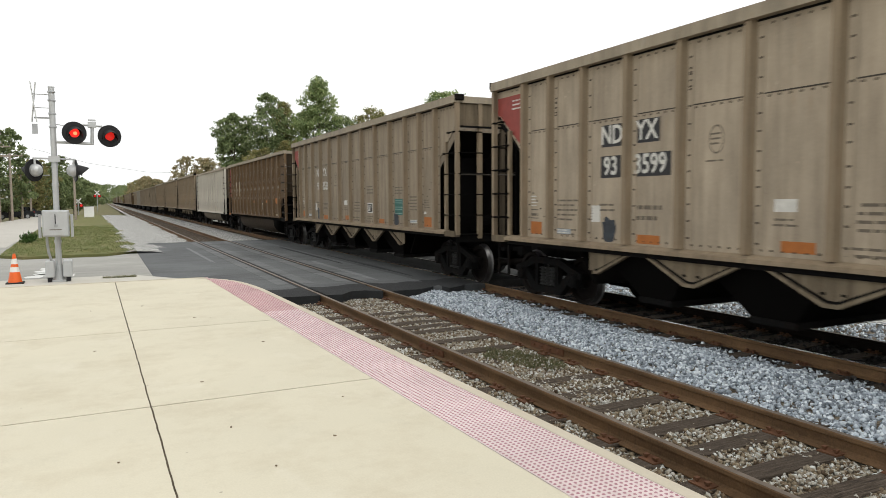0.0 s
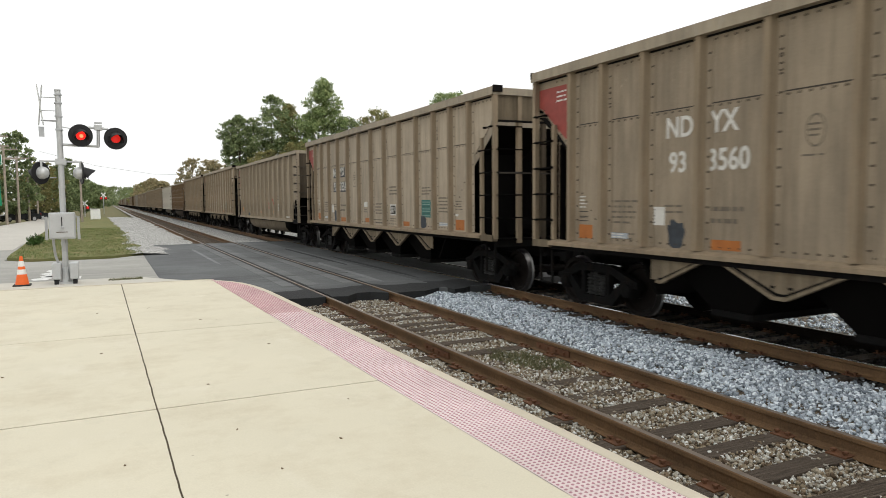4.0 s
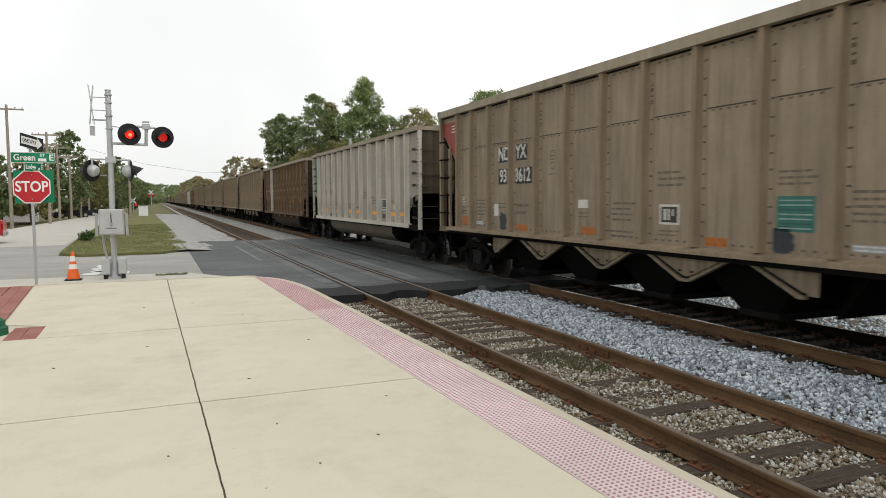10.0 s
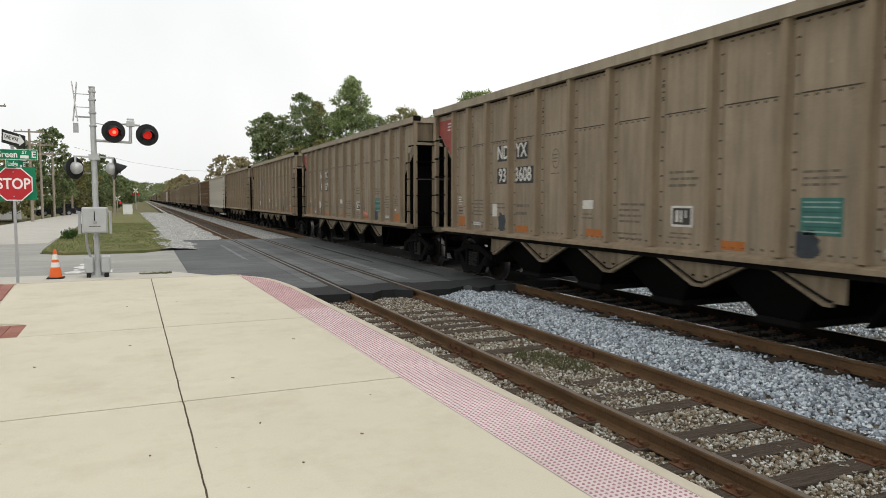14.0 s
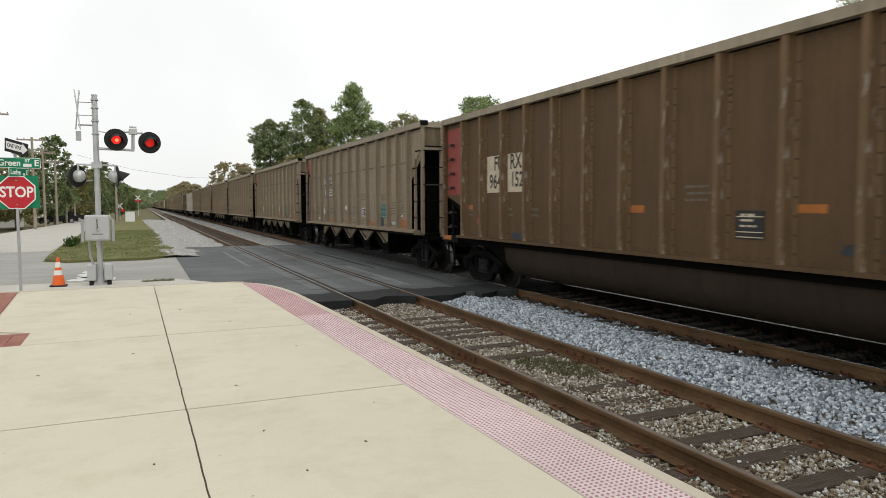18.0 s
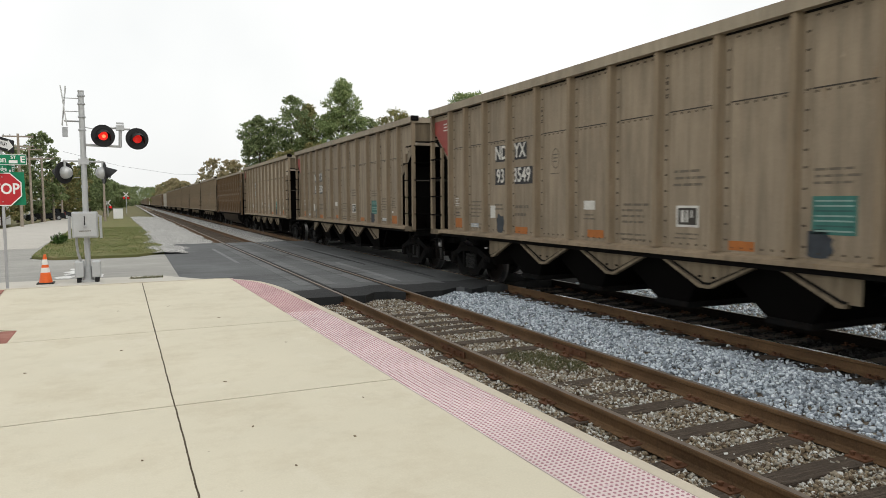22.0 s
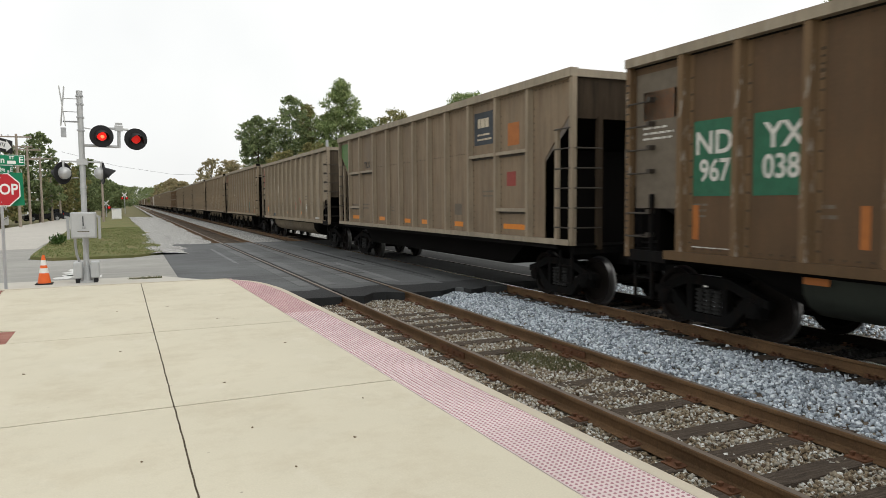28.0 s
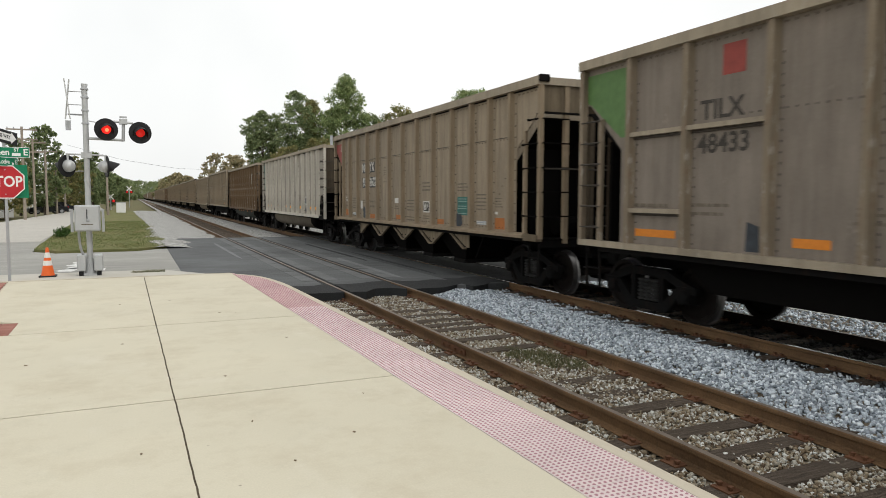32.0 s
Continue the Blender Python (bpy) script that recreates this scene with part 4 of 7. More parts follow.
def wheelset_bm():
    bm = bmesh.new()
    tube(bm, (-0.9, 0, 0), (0.9, 0, 0), 0.085, 10)
    for s in (-1, 1):
        prof = [(s * 0.835, 0.10), (s * 0.825, 0.14), (s * 0.775, 0.16), (s * 0.755, 0.36), (s * 0.80, 0.385), (s * 0.805, 0.455), (s * 0.70, 0.46), (s * 0.685, 0.488), (s * 0.668, 0.485), (s * 0.662, 0.39), (s * 0.72, 0.36), (s * 0.735, 0.15), (s * 0.68, 0.12)]
        lathe(bm, prof, 28, "x")
        for k in range(3):
            a = k * math.tau / 3
            tube(bm, (s * 0.81, 0.06 * math.cos(a), 0.06 * math.sin(a)), (s * 0.9, 0.06 * math.cos(a), 0.06 * math.sin(a)), 0.02, 6)
    return bm


def sideframe_bm(s):
    """A cast truck side frame with its spring opening."""
    bm = bmesh.new()
    x0, x1 = sorted((s * 0.93, s * 1.06))
    prism(bm, [(-1.14, 0.50), (-1.14, 0.62), (-0.92, 0.68), (-0.42, 0.86), (0.42, 0.86), (0.92, 0.68), (1.14, 0.62), (1.14, 0.50), (0.86, 0.55), (0.40, 0.72), (-0.40, 0.72), (-0.86, 0.55)], x0, x1, "x")
    prism(bm, [(-0.86, 0.55), (-0.72, 0.60), (-0.36, 0.28), (0.36, 0.28), (0.72, 0.60), (0.86, 0.55), (0.48, 0.14), (-0.48, 0.14)], x0, x1, "x")
    for k in (-1, 1):
        prism(bm, [(k * 0.40, 0.72), (k * 0.30, 0.72), (k * 0.30, 0.28), (k * 0.40, 0.28)], x0, x1, "x")
        bx(bm, x0 - 0.02, x1 + 0.02, k * 0.89 - 0.13, k * 0.89 + 0.13, 0.34, 0.62)
        lathe(bm, [(s * 1.00, 0.13), (s * 1.11, 0.12), (s * 1.13, 0.07)], 12, "x", (0, k * 0.89, 0.46))
    return bm


def spring_bm(s, ky):
    prof = []
    for j in range(6):
        z = 0.29 + j * 0.065
        prof += [(z, 0.05), (z + 0.012, 0.075), (z + 0.034, 0.075), (z + 0.046, 0.05)]
    return lathe(bmesh.new(), prof, 10, "z", (s * 1.0, ky, 0))


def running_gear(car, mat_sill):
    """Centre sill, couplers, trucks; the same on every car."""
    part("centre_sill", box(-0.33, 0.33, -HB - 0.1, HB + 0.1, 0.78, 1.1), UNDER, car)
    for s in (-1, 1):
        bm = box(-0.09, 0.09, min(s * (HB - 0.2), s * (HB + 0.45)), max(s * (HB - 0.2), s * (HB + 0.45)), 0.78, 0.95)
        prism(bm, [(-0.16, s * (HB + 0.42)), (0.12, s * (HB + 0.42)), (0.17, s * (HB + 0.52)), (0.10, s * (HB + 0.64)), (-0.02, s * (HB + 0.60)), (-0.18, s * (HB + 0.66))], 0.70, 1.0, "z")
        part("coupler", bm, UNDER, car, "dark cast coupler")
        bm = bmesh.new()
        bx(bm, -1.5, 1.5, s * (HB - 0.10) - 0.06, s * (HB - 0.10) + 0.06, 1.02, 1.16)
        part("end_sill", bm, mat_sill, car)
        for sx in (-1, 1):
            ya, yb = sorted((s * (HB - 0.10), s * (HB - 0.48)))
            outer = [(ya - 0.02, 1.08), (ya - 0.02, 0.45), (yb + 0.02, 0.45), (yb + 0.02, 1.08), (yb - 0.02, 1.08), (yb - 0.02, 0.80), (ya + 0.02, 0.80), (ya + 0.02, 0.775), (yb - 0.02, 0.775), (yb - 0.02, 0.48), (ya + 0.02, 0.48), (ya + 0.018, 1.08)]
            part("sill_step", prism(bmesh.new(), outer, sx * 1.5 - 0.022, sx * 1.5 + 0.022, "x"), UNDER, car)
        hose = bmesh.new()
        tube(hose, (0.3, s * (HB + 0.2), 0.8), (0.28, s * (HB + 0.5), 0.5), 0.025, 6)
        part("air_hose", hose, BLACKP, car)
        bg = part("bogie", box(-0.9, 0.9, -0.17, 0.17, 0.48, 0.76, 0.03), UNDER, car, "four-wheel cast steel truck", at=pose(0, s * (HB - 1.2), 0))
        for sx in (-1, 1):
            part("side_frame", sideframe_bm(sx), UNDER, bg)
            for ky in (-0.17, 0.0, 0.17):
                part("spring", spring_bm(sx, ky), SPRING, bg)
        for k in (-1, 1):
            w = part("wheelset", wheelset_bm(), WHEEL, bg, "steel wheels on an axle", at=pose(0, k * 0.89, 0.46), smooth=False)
            w.data.materials.append(TREAD)
            tb = bmesh.new()
            tb.from_mesh(w.data)
            for fc in tb.faces:
                r = [math.hypot(v.co.y, v.co.z) for v in fc.verts]
                if min(r) > 0.452:
                    fc.material_index = 1
            tb.to_mesh(w.data)
            tb.free()


def mark(car, y0, y1, z0, z1, mat, name="marking", lift=0.004, label="", x=None):
    """A thin painted or stuck-on patch on the camera's side; y is counted back from the leading end."""
    xo = (SIDE if x is None else x)
    return part(name, box(-xo - lift, -xo + 0.001, HB - y1, HB - y0, z0, z1), mat, car, label)


def lines(car, y0, y1, z0, z1, rows, mat=None, name="stencil", lift=0.003, x=None, fill=0.38):
    """Lettering too small to read: short bars."""
    r = random.Random(int(y0 * 1000) + int(z0 * 100))
    bm = bmesh.new()
    h = (z1 - z0) / rows
    xo = SIDE if x is None else x
    for k in range(rows):
        y = y0 + r.uniform(0, 0.08) * (y1 - y0)
        end = y1 - r.uniform(0, 0.25) * (y1 - y0)
        while y < end:
            w = min(r.uniform(0.06, 0.22), end - y)
            if w > 0.02:
                bx(bm, -xo - lift, -xo + 0.001, HB - y - w, HB - y, z1 - (k + 0.5 + fill / 2) * h, z1 - (k + 0.5 - fill / 2) * h)
            y += w + 0.03
    return tagged(part(name, bm, mat or STENCIL, car), kind="stuff")


def side_text(car, text, y, z, size, mat, lift=0.007, squeeze=1.0, name="lettering", weight=0.008):
    return words(text, size, mat, car, pose(-SIDE - lift, HB - y, z, *TEXT_NEAR), name, 0.001, "CENTER", squeeze, weight)


def smudge(car, y, z, w, h, lift=0.004):
    """An uneven patch of touch-up paint with a ragged, dripping edge."""
    dice = random.Random(int(y * 100))
    rim = []
    for k in range(22):
        a = math.tau * k / 22
        r = 1 + dice.uniform(-0.16, 0.16)
        rim.append((HB - y + 0.5 * w * r * math.copysign(abs(math.cos(a)) ** 0.6, math.cos(a)), z + h * 0.5 * (1 + (r if math.sin(a) > 0 else 1) * math.copysign(abs(math.sin(a)) ** 0.8, math.sin(a)))))
    part("dark_patch", prism(bmesh.new(), rim, -SIDE - lift, -SIDE + 0.001, "x"), BLUEGREY, car, "blue-grey smudge of touch-up paint")


def scrawl(car, y, z, w, h, mat, seed, thick=0.012):
    """Looping chalk or spray strokes that spell nothing."""
    dice = random.Random(seed)
    bm = bmesh.new()
    for k in range(3):
        ph, q = dice.uniform(0, 6), dice.uniform(1.4, 2.6)
        pts = []
        for j in range(15):
            u = j / 14
            pts.append((HB - y + w * (0.5 - u) * 0.8 + 0.16 * w * math.sin(7 * u + ph), z + 0.5 * h * math.sin(q * 3.1 * u + ph) * (0.6 + 0.4 * math.cos(5 * u))))
        for (a, b), (c, d) in zip(pts, pts[1:]):
            tube(bm, (-SIDE - 0.004, a, b), (-SIDE - 0.004, c, d), thick * 0.6, 4)
    part("chalk_scrawl", bm, mat, car, "illegible looping scrawl")


def hopper(paint, group, label):
    """A five-pocket coal hopper with sloped ends."""
    car = thing("hopper_car", label, "freight car", group=group)
    TOP, EAVE, SILL = 4.46, 4.29, 1.30
    cut = [(HB, EAVE), (HB, 3.80), (HB - 0.16, 3.74), (HB - 1.04, 2.92), (HB - 1.04, SILL)]
    pts = cut + [(-HB + 1.24, SILL), (-HB + 1.24, 2.90), (-HB + 0.18, 3.76), (-HB, 3.82), (-HB, EAVE)]
    part("side_sheet", side_plate(bmesh.new(), -SIDE, pts), paint, car)
    far = side_plate(bmesh.new(), SIDE - 0.02, pts)
    part("side_sheet", far, paint, car)
    rim = bmesh.new()
    for s in (-1, 1):
        bx(rim, s * 1.565 - 0.085, s * 1.565 + 0.085, -HB - 0.05, HB + 0.05, EAVE, TOP)
        bx(rim, -1.48, 1.48, s * HB - 0.05, s * HB + 0.05, EAVE, TOP - 0.02)
    part("top_chord", rim, CHORD, car)
    # dark strip drawn as the shadow line beneath the chord
    for s in (-1, 1):
        part("chord_seam", box(s * 1.515 - 0.012, s * 1.515 + 0.012, -HB, HB, EAVE - 0.028, EAVE - 0.002), UNDER, car)
        part("corner_cap", box(-1.655, -1.42, s * (HB + 0.06) - 0.05, s * (HB + 0.06) + 0.012, EAVE + 0.05, TOP + 0.022, 0.012), UNDER, car, "sooty cap over the top corner")
    for s in (-1, 1):
        sill = [(s * 1.49, SILL), (s * 1.53, SILL), (s * 1.66, SILL - 0.045), (s * 1.66, SILL - 0.105), (s * 1.49, SILL - 0.105)]
        part("side_sill", prism(bmesh.new(), sill, -HB + 0.55, HB - 0.55, "y"), TAN_POST, car)
        # web coloured near black for the shadow under the sill
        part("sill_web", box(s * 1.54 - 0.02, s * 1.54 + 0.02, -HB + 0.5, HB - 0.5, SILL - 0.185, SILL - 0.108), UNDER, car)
        for e in (-1, 1):
            part("end_side_sill", box(s * 1.57 - 0.07, s * 1.57 + 0.07, min(e * HB, e * (HB - 0.54)), max(e * HB, e * (HB - 0.54)), SILL - 0.15, SILL - 0.02), CORNER, car)
    pm = None
    for k, p in enumerate(POSTS):
        if pm is None:
            bm = bmesh.new()
            prism(bm, [(-0.105, -0.045), (0.0, -0.085), (0.0, 0.085), (-0.105, 0.045)][::-1], SILL, EAVE, "z")
            bmesh.ops.recalc_face_normals(bm, faces=bm.faces[:])
            pm = part("side_post", bm, TAN_POST, car, at=pose(-SIDE, p, 0))
            fl = part("post_flange", box(-0.008, 0.0, -0.20, -0.087, SILL + 0.01, EAVE - 0.03), paint, car, at=pose(-SIDE, p, 0))
        else:
            same("side_post", pm, car, pose(-SIDE, p, 0))
            same("post_flange", fl, car, pose(-SIDE, p, 0))
    rv = bmesh.new()
    pts_r = []
    dice = random.Random(31)
    for k, p in enumerate(POSTS):
        pts_r += [(p - 0.145, 1.46 + 0.235 * j + dice.uniform(-0.02, 0.02)) for j in range(12)]
        if k % 3 == 1:
            pts_r += [(p - 0.145, 3.62 + 0.085 * j) for j in range(4)]
    rivets(rv, pts_r, -SIDE - 0.008, 0.013, 2.0)
    pts_r = [(-HB + 1.15 + 0.15 * j, 3.315) for j in range(88)]
    pts_r += [(-HB + 0.1 + 0.17 * j, EAVE - 0.075) for j in range(88)]
    pts_r += [(-HB + 1.12 + 0.165 * j, SILL + 0.065) for j in range(80)]
    for j in range(6):
        pts_r += [(HB - 1.28 - 0.125 * j, 2.30 - 0.15 * j), (-HB + 1.28 + 0.125 * j, 2.80 - 0.17 * j)]
    pts_r += [(HB - 1.09 if s > 0 else -HB + 1.29, 1.5 + 0.21 * j) for s in (-1, 1) for j in range(7)]
    pts_r += [(s * (HB - 0.23 - 0.135 * j), 3.74 - 0.126 * j) for s in (-1, 1) for j in range(6)]
    rivets(rv, pts_r, size=0.014, wide=1.5)
    tagged(part("rivets", rv, RIVET, car), kind="stuff")
    part("sheet_lap", box(-SIDE - 0.005, -SIDE, -HB + 1.1, HB - 1.1, 3.345, 3.362), RUNG, car)
    for s in (-1, 1):
        e = s * HB
        part("end_sheet", box(-1.5, 1.5, min(e, e - s * 0.05), max(e, e - s * 0.05), 3.76, EAVE), CORNER, car, "soot-stained end sheet with the gap's shade in its colour")
        part("end_sheet_lip", box(-1.5, 1.5, min(e - s * 0.02, e + s * 0.05), max(e - s * 0.02, e + s * 0.05), 3.72, 3.76), UNDER, car)
        # slope sheet and floor near black: the recess's shade is in their colour
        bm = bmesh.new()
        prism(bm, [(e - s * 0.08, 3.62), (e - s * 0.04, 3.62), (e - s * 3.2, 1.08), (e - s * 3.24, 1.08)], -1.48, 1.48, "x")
        part("slope_sheet", bm, SHADED_SOOT, car)
        part("end_floor", box(-1.48, 1.48, min(e, e - s * 2.8), max(e, e - s * 2.8), 1.16, 1.2), SHADED_SOOT, car)
        # added plate, keeps daylight from showing through the open end
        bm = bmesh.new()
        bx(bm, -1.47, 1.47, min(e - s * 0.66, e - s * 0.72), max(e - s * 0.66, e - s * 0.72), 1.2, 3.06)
        part("end_bulkhead", bm, SHADED_SOOT, car)
        # added plates that close the view beneath the slope sheet
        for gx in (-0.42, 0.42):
            part("slope_gusset", prism(bmesh.new(), [(e - s * 0.35, 1.18), (e - s * 0.35, 3.2), (e - s * 2.9, 1.18)], gx - 0.02, gx + 0.02, "x"), SHADED_SOOT, car)
        part("brake_reservoir", tube(bmesh.new(), (-0.9, e - s * 0.45, 1.45), (0.9, e - s * 0.45, 1.45), 0.2, 12), SHADED_SOOT, car)
        for x in (-1.56, 1.56):
            part("corner_post", box(x - 0.045, x + 0.045, e - 0.05, e + 0.05, SILL - 0.1, EAVE), TAN_POST, car)
            part("ladder_stile", box(x - 0.025, x + 0.04, e - s * 0.60 - 0.045, e - s * 0.60 + 0.045, SILL, 3.42), TAN_POST, car)
            for zz in (1.66, 2.15, 2.64, 3.13, 3.62):
                bm = bmesh.new()
                tube(bm, (x * 1.04, e, zz), (x * 1.04, e - s * (0.64 if zz < 3.5 else 0.40), zz), 0.013, 6)
                for yy in (0.09, 0.6 if zz < 3.5 else 0.38):
                    bx(bm, min(x * 1.0, x * 1.05), max(x * 1.0, x * 1.05), e - s * yy - 0.02, e - s * yy + 0.02, zz - 0.02, zz + 0.02)
                part("side_rung", bm, SHADED_SOOT, car)
        # post tones fall off inwards: shade of the gap is painted in
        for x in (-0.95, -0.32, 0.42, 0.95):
            part("end_post", box(x - 0.05, x + 0.05, e - s * 0.02 - 0.05, e - s * 0.02 + 0.05, 1.1, EAVE), TAN_POST if x < -0.5 else (SHADED_DUST if x < 0 else SHADED_SOOT), car)
        for zz in (1.66, 2.15, 2.64, 3.13, 3.62):
            bm = bmesh.new()
            tube(bm, (-1.56, e + s * 0.07, zz), (-0.92, e + s * 0.07, zz), 0.015, 6)
            part("end_rung", bm, SHADED_SOOT, car)
        bm = bmesh.new()
        tube(bm, (-1.5, e + s * 0.09, 2.62), (1.5, e + s * 0.09, 2.62), 0.016, 6)
        part("end_grab_rail", bm, RUNG, car)
    # pocket plates and chutes; the outermost plates are cut off upright
    for k in range(5):
        c = (k - 2) * 2.17 + 0.1
        lo = 0.16 if k == 0 else 0.78
        hi = 0.16 if k == 4 else 0.78
        for s in (-1, 1):
            part("pocket_plate", prism(bmesh.new(), [(c - lo, 1.115), (c + hi, 1.115), (c + (0.08 if hi > 0.5 else 0.16), 0.80), (c - (0.08 if lo > 0.5 else 0.16), 0.80)], s * 1.50 - 0.012, s * 1.50 + 0.012, "x"), POCKET, car)
            for d, w in ((-1, lo), (1, hi)):
                if w < 0.5:
                    continue
                part("pocket_flange", prism(bmesh.new(), [(c + d * 0.78, 1.115), (c + d * 0.87, 1.115), (c + d * 0.10, 0.755), (c, 0.755), (c, 0.80), (c + d * 0.08, 0.80)], s * 1.52 - 0.045, s * 1.52 + 0.03, "x"), POCKET, car)
                part("pocket_seam", prism(bmesh.new(), [(c + d * 0.70, 1.112), (c + d * 0.77, 1.112), (c + d * 0.075, 0.803), (c, 0.803), (c, 0.835), (c + d * 0.065, 0.838)], s * 1.50 - 0.015, s * 1.50 + 0.015, "x"), UNDER, car)
            if 0 < k < 4:
                tagged(part("pocket_bolts", bx(bx(bmesh.new(), s * 1.512 - 0.012, s * 1.512 + 0.012, c - 0.16, c - 0.10, 0.90, 0.93), s * 1.512 - 0.012, s * 1.512 + 0.012, c + 0.10, c + 0.16, 0.90, 0.93), UNDER, car), kind="stuff")
    # chutes painted near black to hold the shade beneath the car
    for k in range(4):
        c = (k - 1.5) * 2.17 + 0.1
        bm = bmesh.new()
        a = [bm.verts.new((sx * 1.42, c + sy * 0.98, 1.12)) for sx, sy in ((-1, -1), (1, -1), (1, 1), (-1, 1))]
        b = [bm.verts.new((sx * 1.15, c + sy * 0.34, 0.42)) for sx, sy in ((-1, -1), (1, -1), (1, 1), (-1, 1))]
        for j in range(4):
            bm.faces.new((a[j], a[(j + 1) % 4], b[(j + 1) % 4], b[j]))
        bm.faces.new(b[::-1])
        bm.faces.new(a)
        bmesh.ops.recalc_face_normals(bm, faces=bm.faces[:])
        part("hopper_chute", bm, SHADED_SOOT, car)
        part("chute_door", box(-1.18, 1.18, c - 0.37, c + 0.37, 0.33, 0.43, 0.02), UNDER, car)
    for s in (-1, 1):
        part("end_chute_sheet", prism(bmesh.new(), [(s * 4.95, 1.1), (s * 5.0, 1.1), (s * 4.6, 0.55), (s * 4.55, 0.55)], -1.4, 1.4, "x"), SHADED_SOOT, car)
    running_gear(car, UNDER)
    # markings common to the series
    bm = bmesh.new()
    prism(bm, [(HB - 0.06, 4.13), (HB - 1.0, 4.13), (HB - 1.0, 3.08), (HB - 0.88, 3.17), (HB - 0.17, 3.75), (HB - 0.06, 3.80)], -SIDE - 0.004, -SIDE + 0.001, "x")
    part("placard", bm, RED_P, car, "faded red corner panel")
    lines(car, 0.62, 0.95, 3.82, 4.06, 3, WHITE_P, lift=0.006)
    mark(car, 1.28, 1.70, 1.36, 1.60, DIMORANGE, "reflector")
    mark(car, 4.35, 4.85, 1.33, 1.47, DIMORANGE, "reflector")
    mark(car, 6.95, 7.42, 1.36, 1.50, DIMORANGE, "reflector")
    mark(car, 10.2, 10.65, 1.33, 1.46, DIMORANGE, "reflector")
    mark(car, 13.46, 13.98, 1.33, 1.58, DIMORANGE, "reflector")
    mark(car, 3.14, 3.44, 1.64, 1.92, WHITE_P, "white_card")
    lines(car, 3.15, 3.24, 1.66, 1.90, 5, BLACK_P, lift=0.007)
    mark(car, 6.84, 7.16, 1.86, 2.02, WHITE_P, "white_card")
    lines(car, 6.82, 7.2, 1.66, 1.8, 2)
    smudge(car, 3.67, 1.31, 0.34, 0.40)
    mark(car, 9.2, 9.65, 1.62, 1.94, WHITE_P, "stencil_box")
    mark(car, 9.235, 9.615, 1.655, 1.905, INK, "stencil_box", 0.006)
    mark(car, 9.30, 9.36, 1.69, 1.87, WHITE_P, "stencil_box", 0.008)
    mark(car, 9.40, 9.44, 1.69, 1.87, WHITE_P, "stencil_box", 0.008)
    mark(car, 9.50, 9.53, 1.76, 1.87, WHITE_P, "stencil_box", 0.008)
    for a in ((1.15, 1.6, 1.68, 1.78, 1), (2.12, 2.85, 1.62, 2.05, 5), (4.25, 4.9, 1.65, 1.98, 2), (3.42, 3.9, 1.8, 1.98, 2), (2.1, 2.8, 1.36, 1.52, 2), (7.9, 8.6, 1.62, 2.0, 4), (9.15, 9.75, 1.42, 1.55, 2), (7.85, 8.6, 1.34, 1.5, 2), (11.5, 12.15, 2.18, 2.42, 3), (12.52, 13.2, 1.72, 2.15, 5), (9.1, 9.8, 2.2, 2.5, 3), (13.5, 13.9, 1.8, 2.05, 4)):
        lines(car, *a)
    oval = bmesh.new()
    for k in range(20):
        a0, a1 = k * math.tau / 20, (k + 1) * math.tau / 20
        q = [(HB - 5.9 + math.cos(a) * r * 0.13, 2.84 + math.sin(a) * r * 0.2) for a, r in ((a0, 1.0), (a1, 1.0), (a1, 0.88), (a0, 0.88))]
        f4 = [oval.verts.new((-SIDE - 0.003, *p)) for p in q]
        oval.faces.new(f4)
    part("oval_mark", oval, STENCIL, car)
    lines(car, 5.8, 6.0, 2.75, 2.95, 3)
    lines(car, 5.72, 6.08, 2.52, 2.58, 1)
    for y0, y1 in ((2.12, 2.62), (12.6, 13.12)):
        mark(car, y0, y1, 1.40, 1.49, BLUELABEL, "small_label", label="small pale-blue label")
        lines(car, y0, y1, 1.40, 1.49, 2, WHITE_P, lift=0.006)
    mark(car, 13.5, 13.66, 1.66, 1.72, WHITE_P, "small_label")
    lines(car, 1.34, 1.56, 1.88, 2.12, 4, WHITE_P, lift=0.006)
    for z0, z1 in ((1.66, 1.675), (1.74, 1.755), (1.82, 1.835)):
        mark(car, 1.32, 1.58, z0, z1, INK, "stencil_box")
    return car


def boxed(car, text, y, z, w, h, size, ink, back, squeeze=1.0):
    if back is not None:
        mark(car, y - w / 2, y + w / 2, z - h / 2, z + h / 2, back, "number_patch")
    side_text(car, text, y, z, size, ink, 0.007, squeeze)


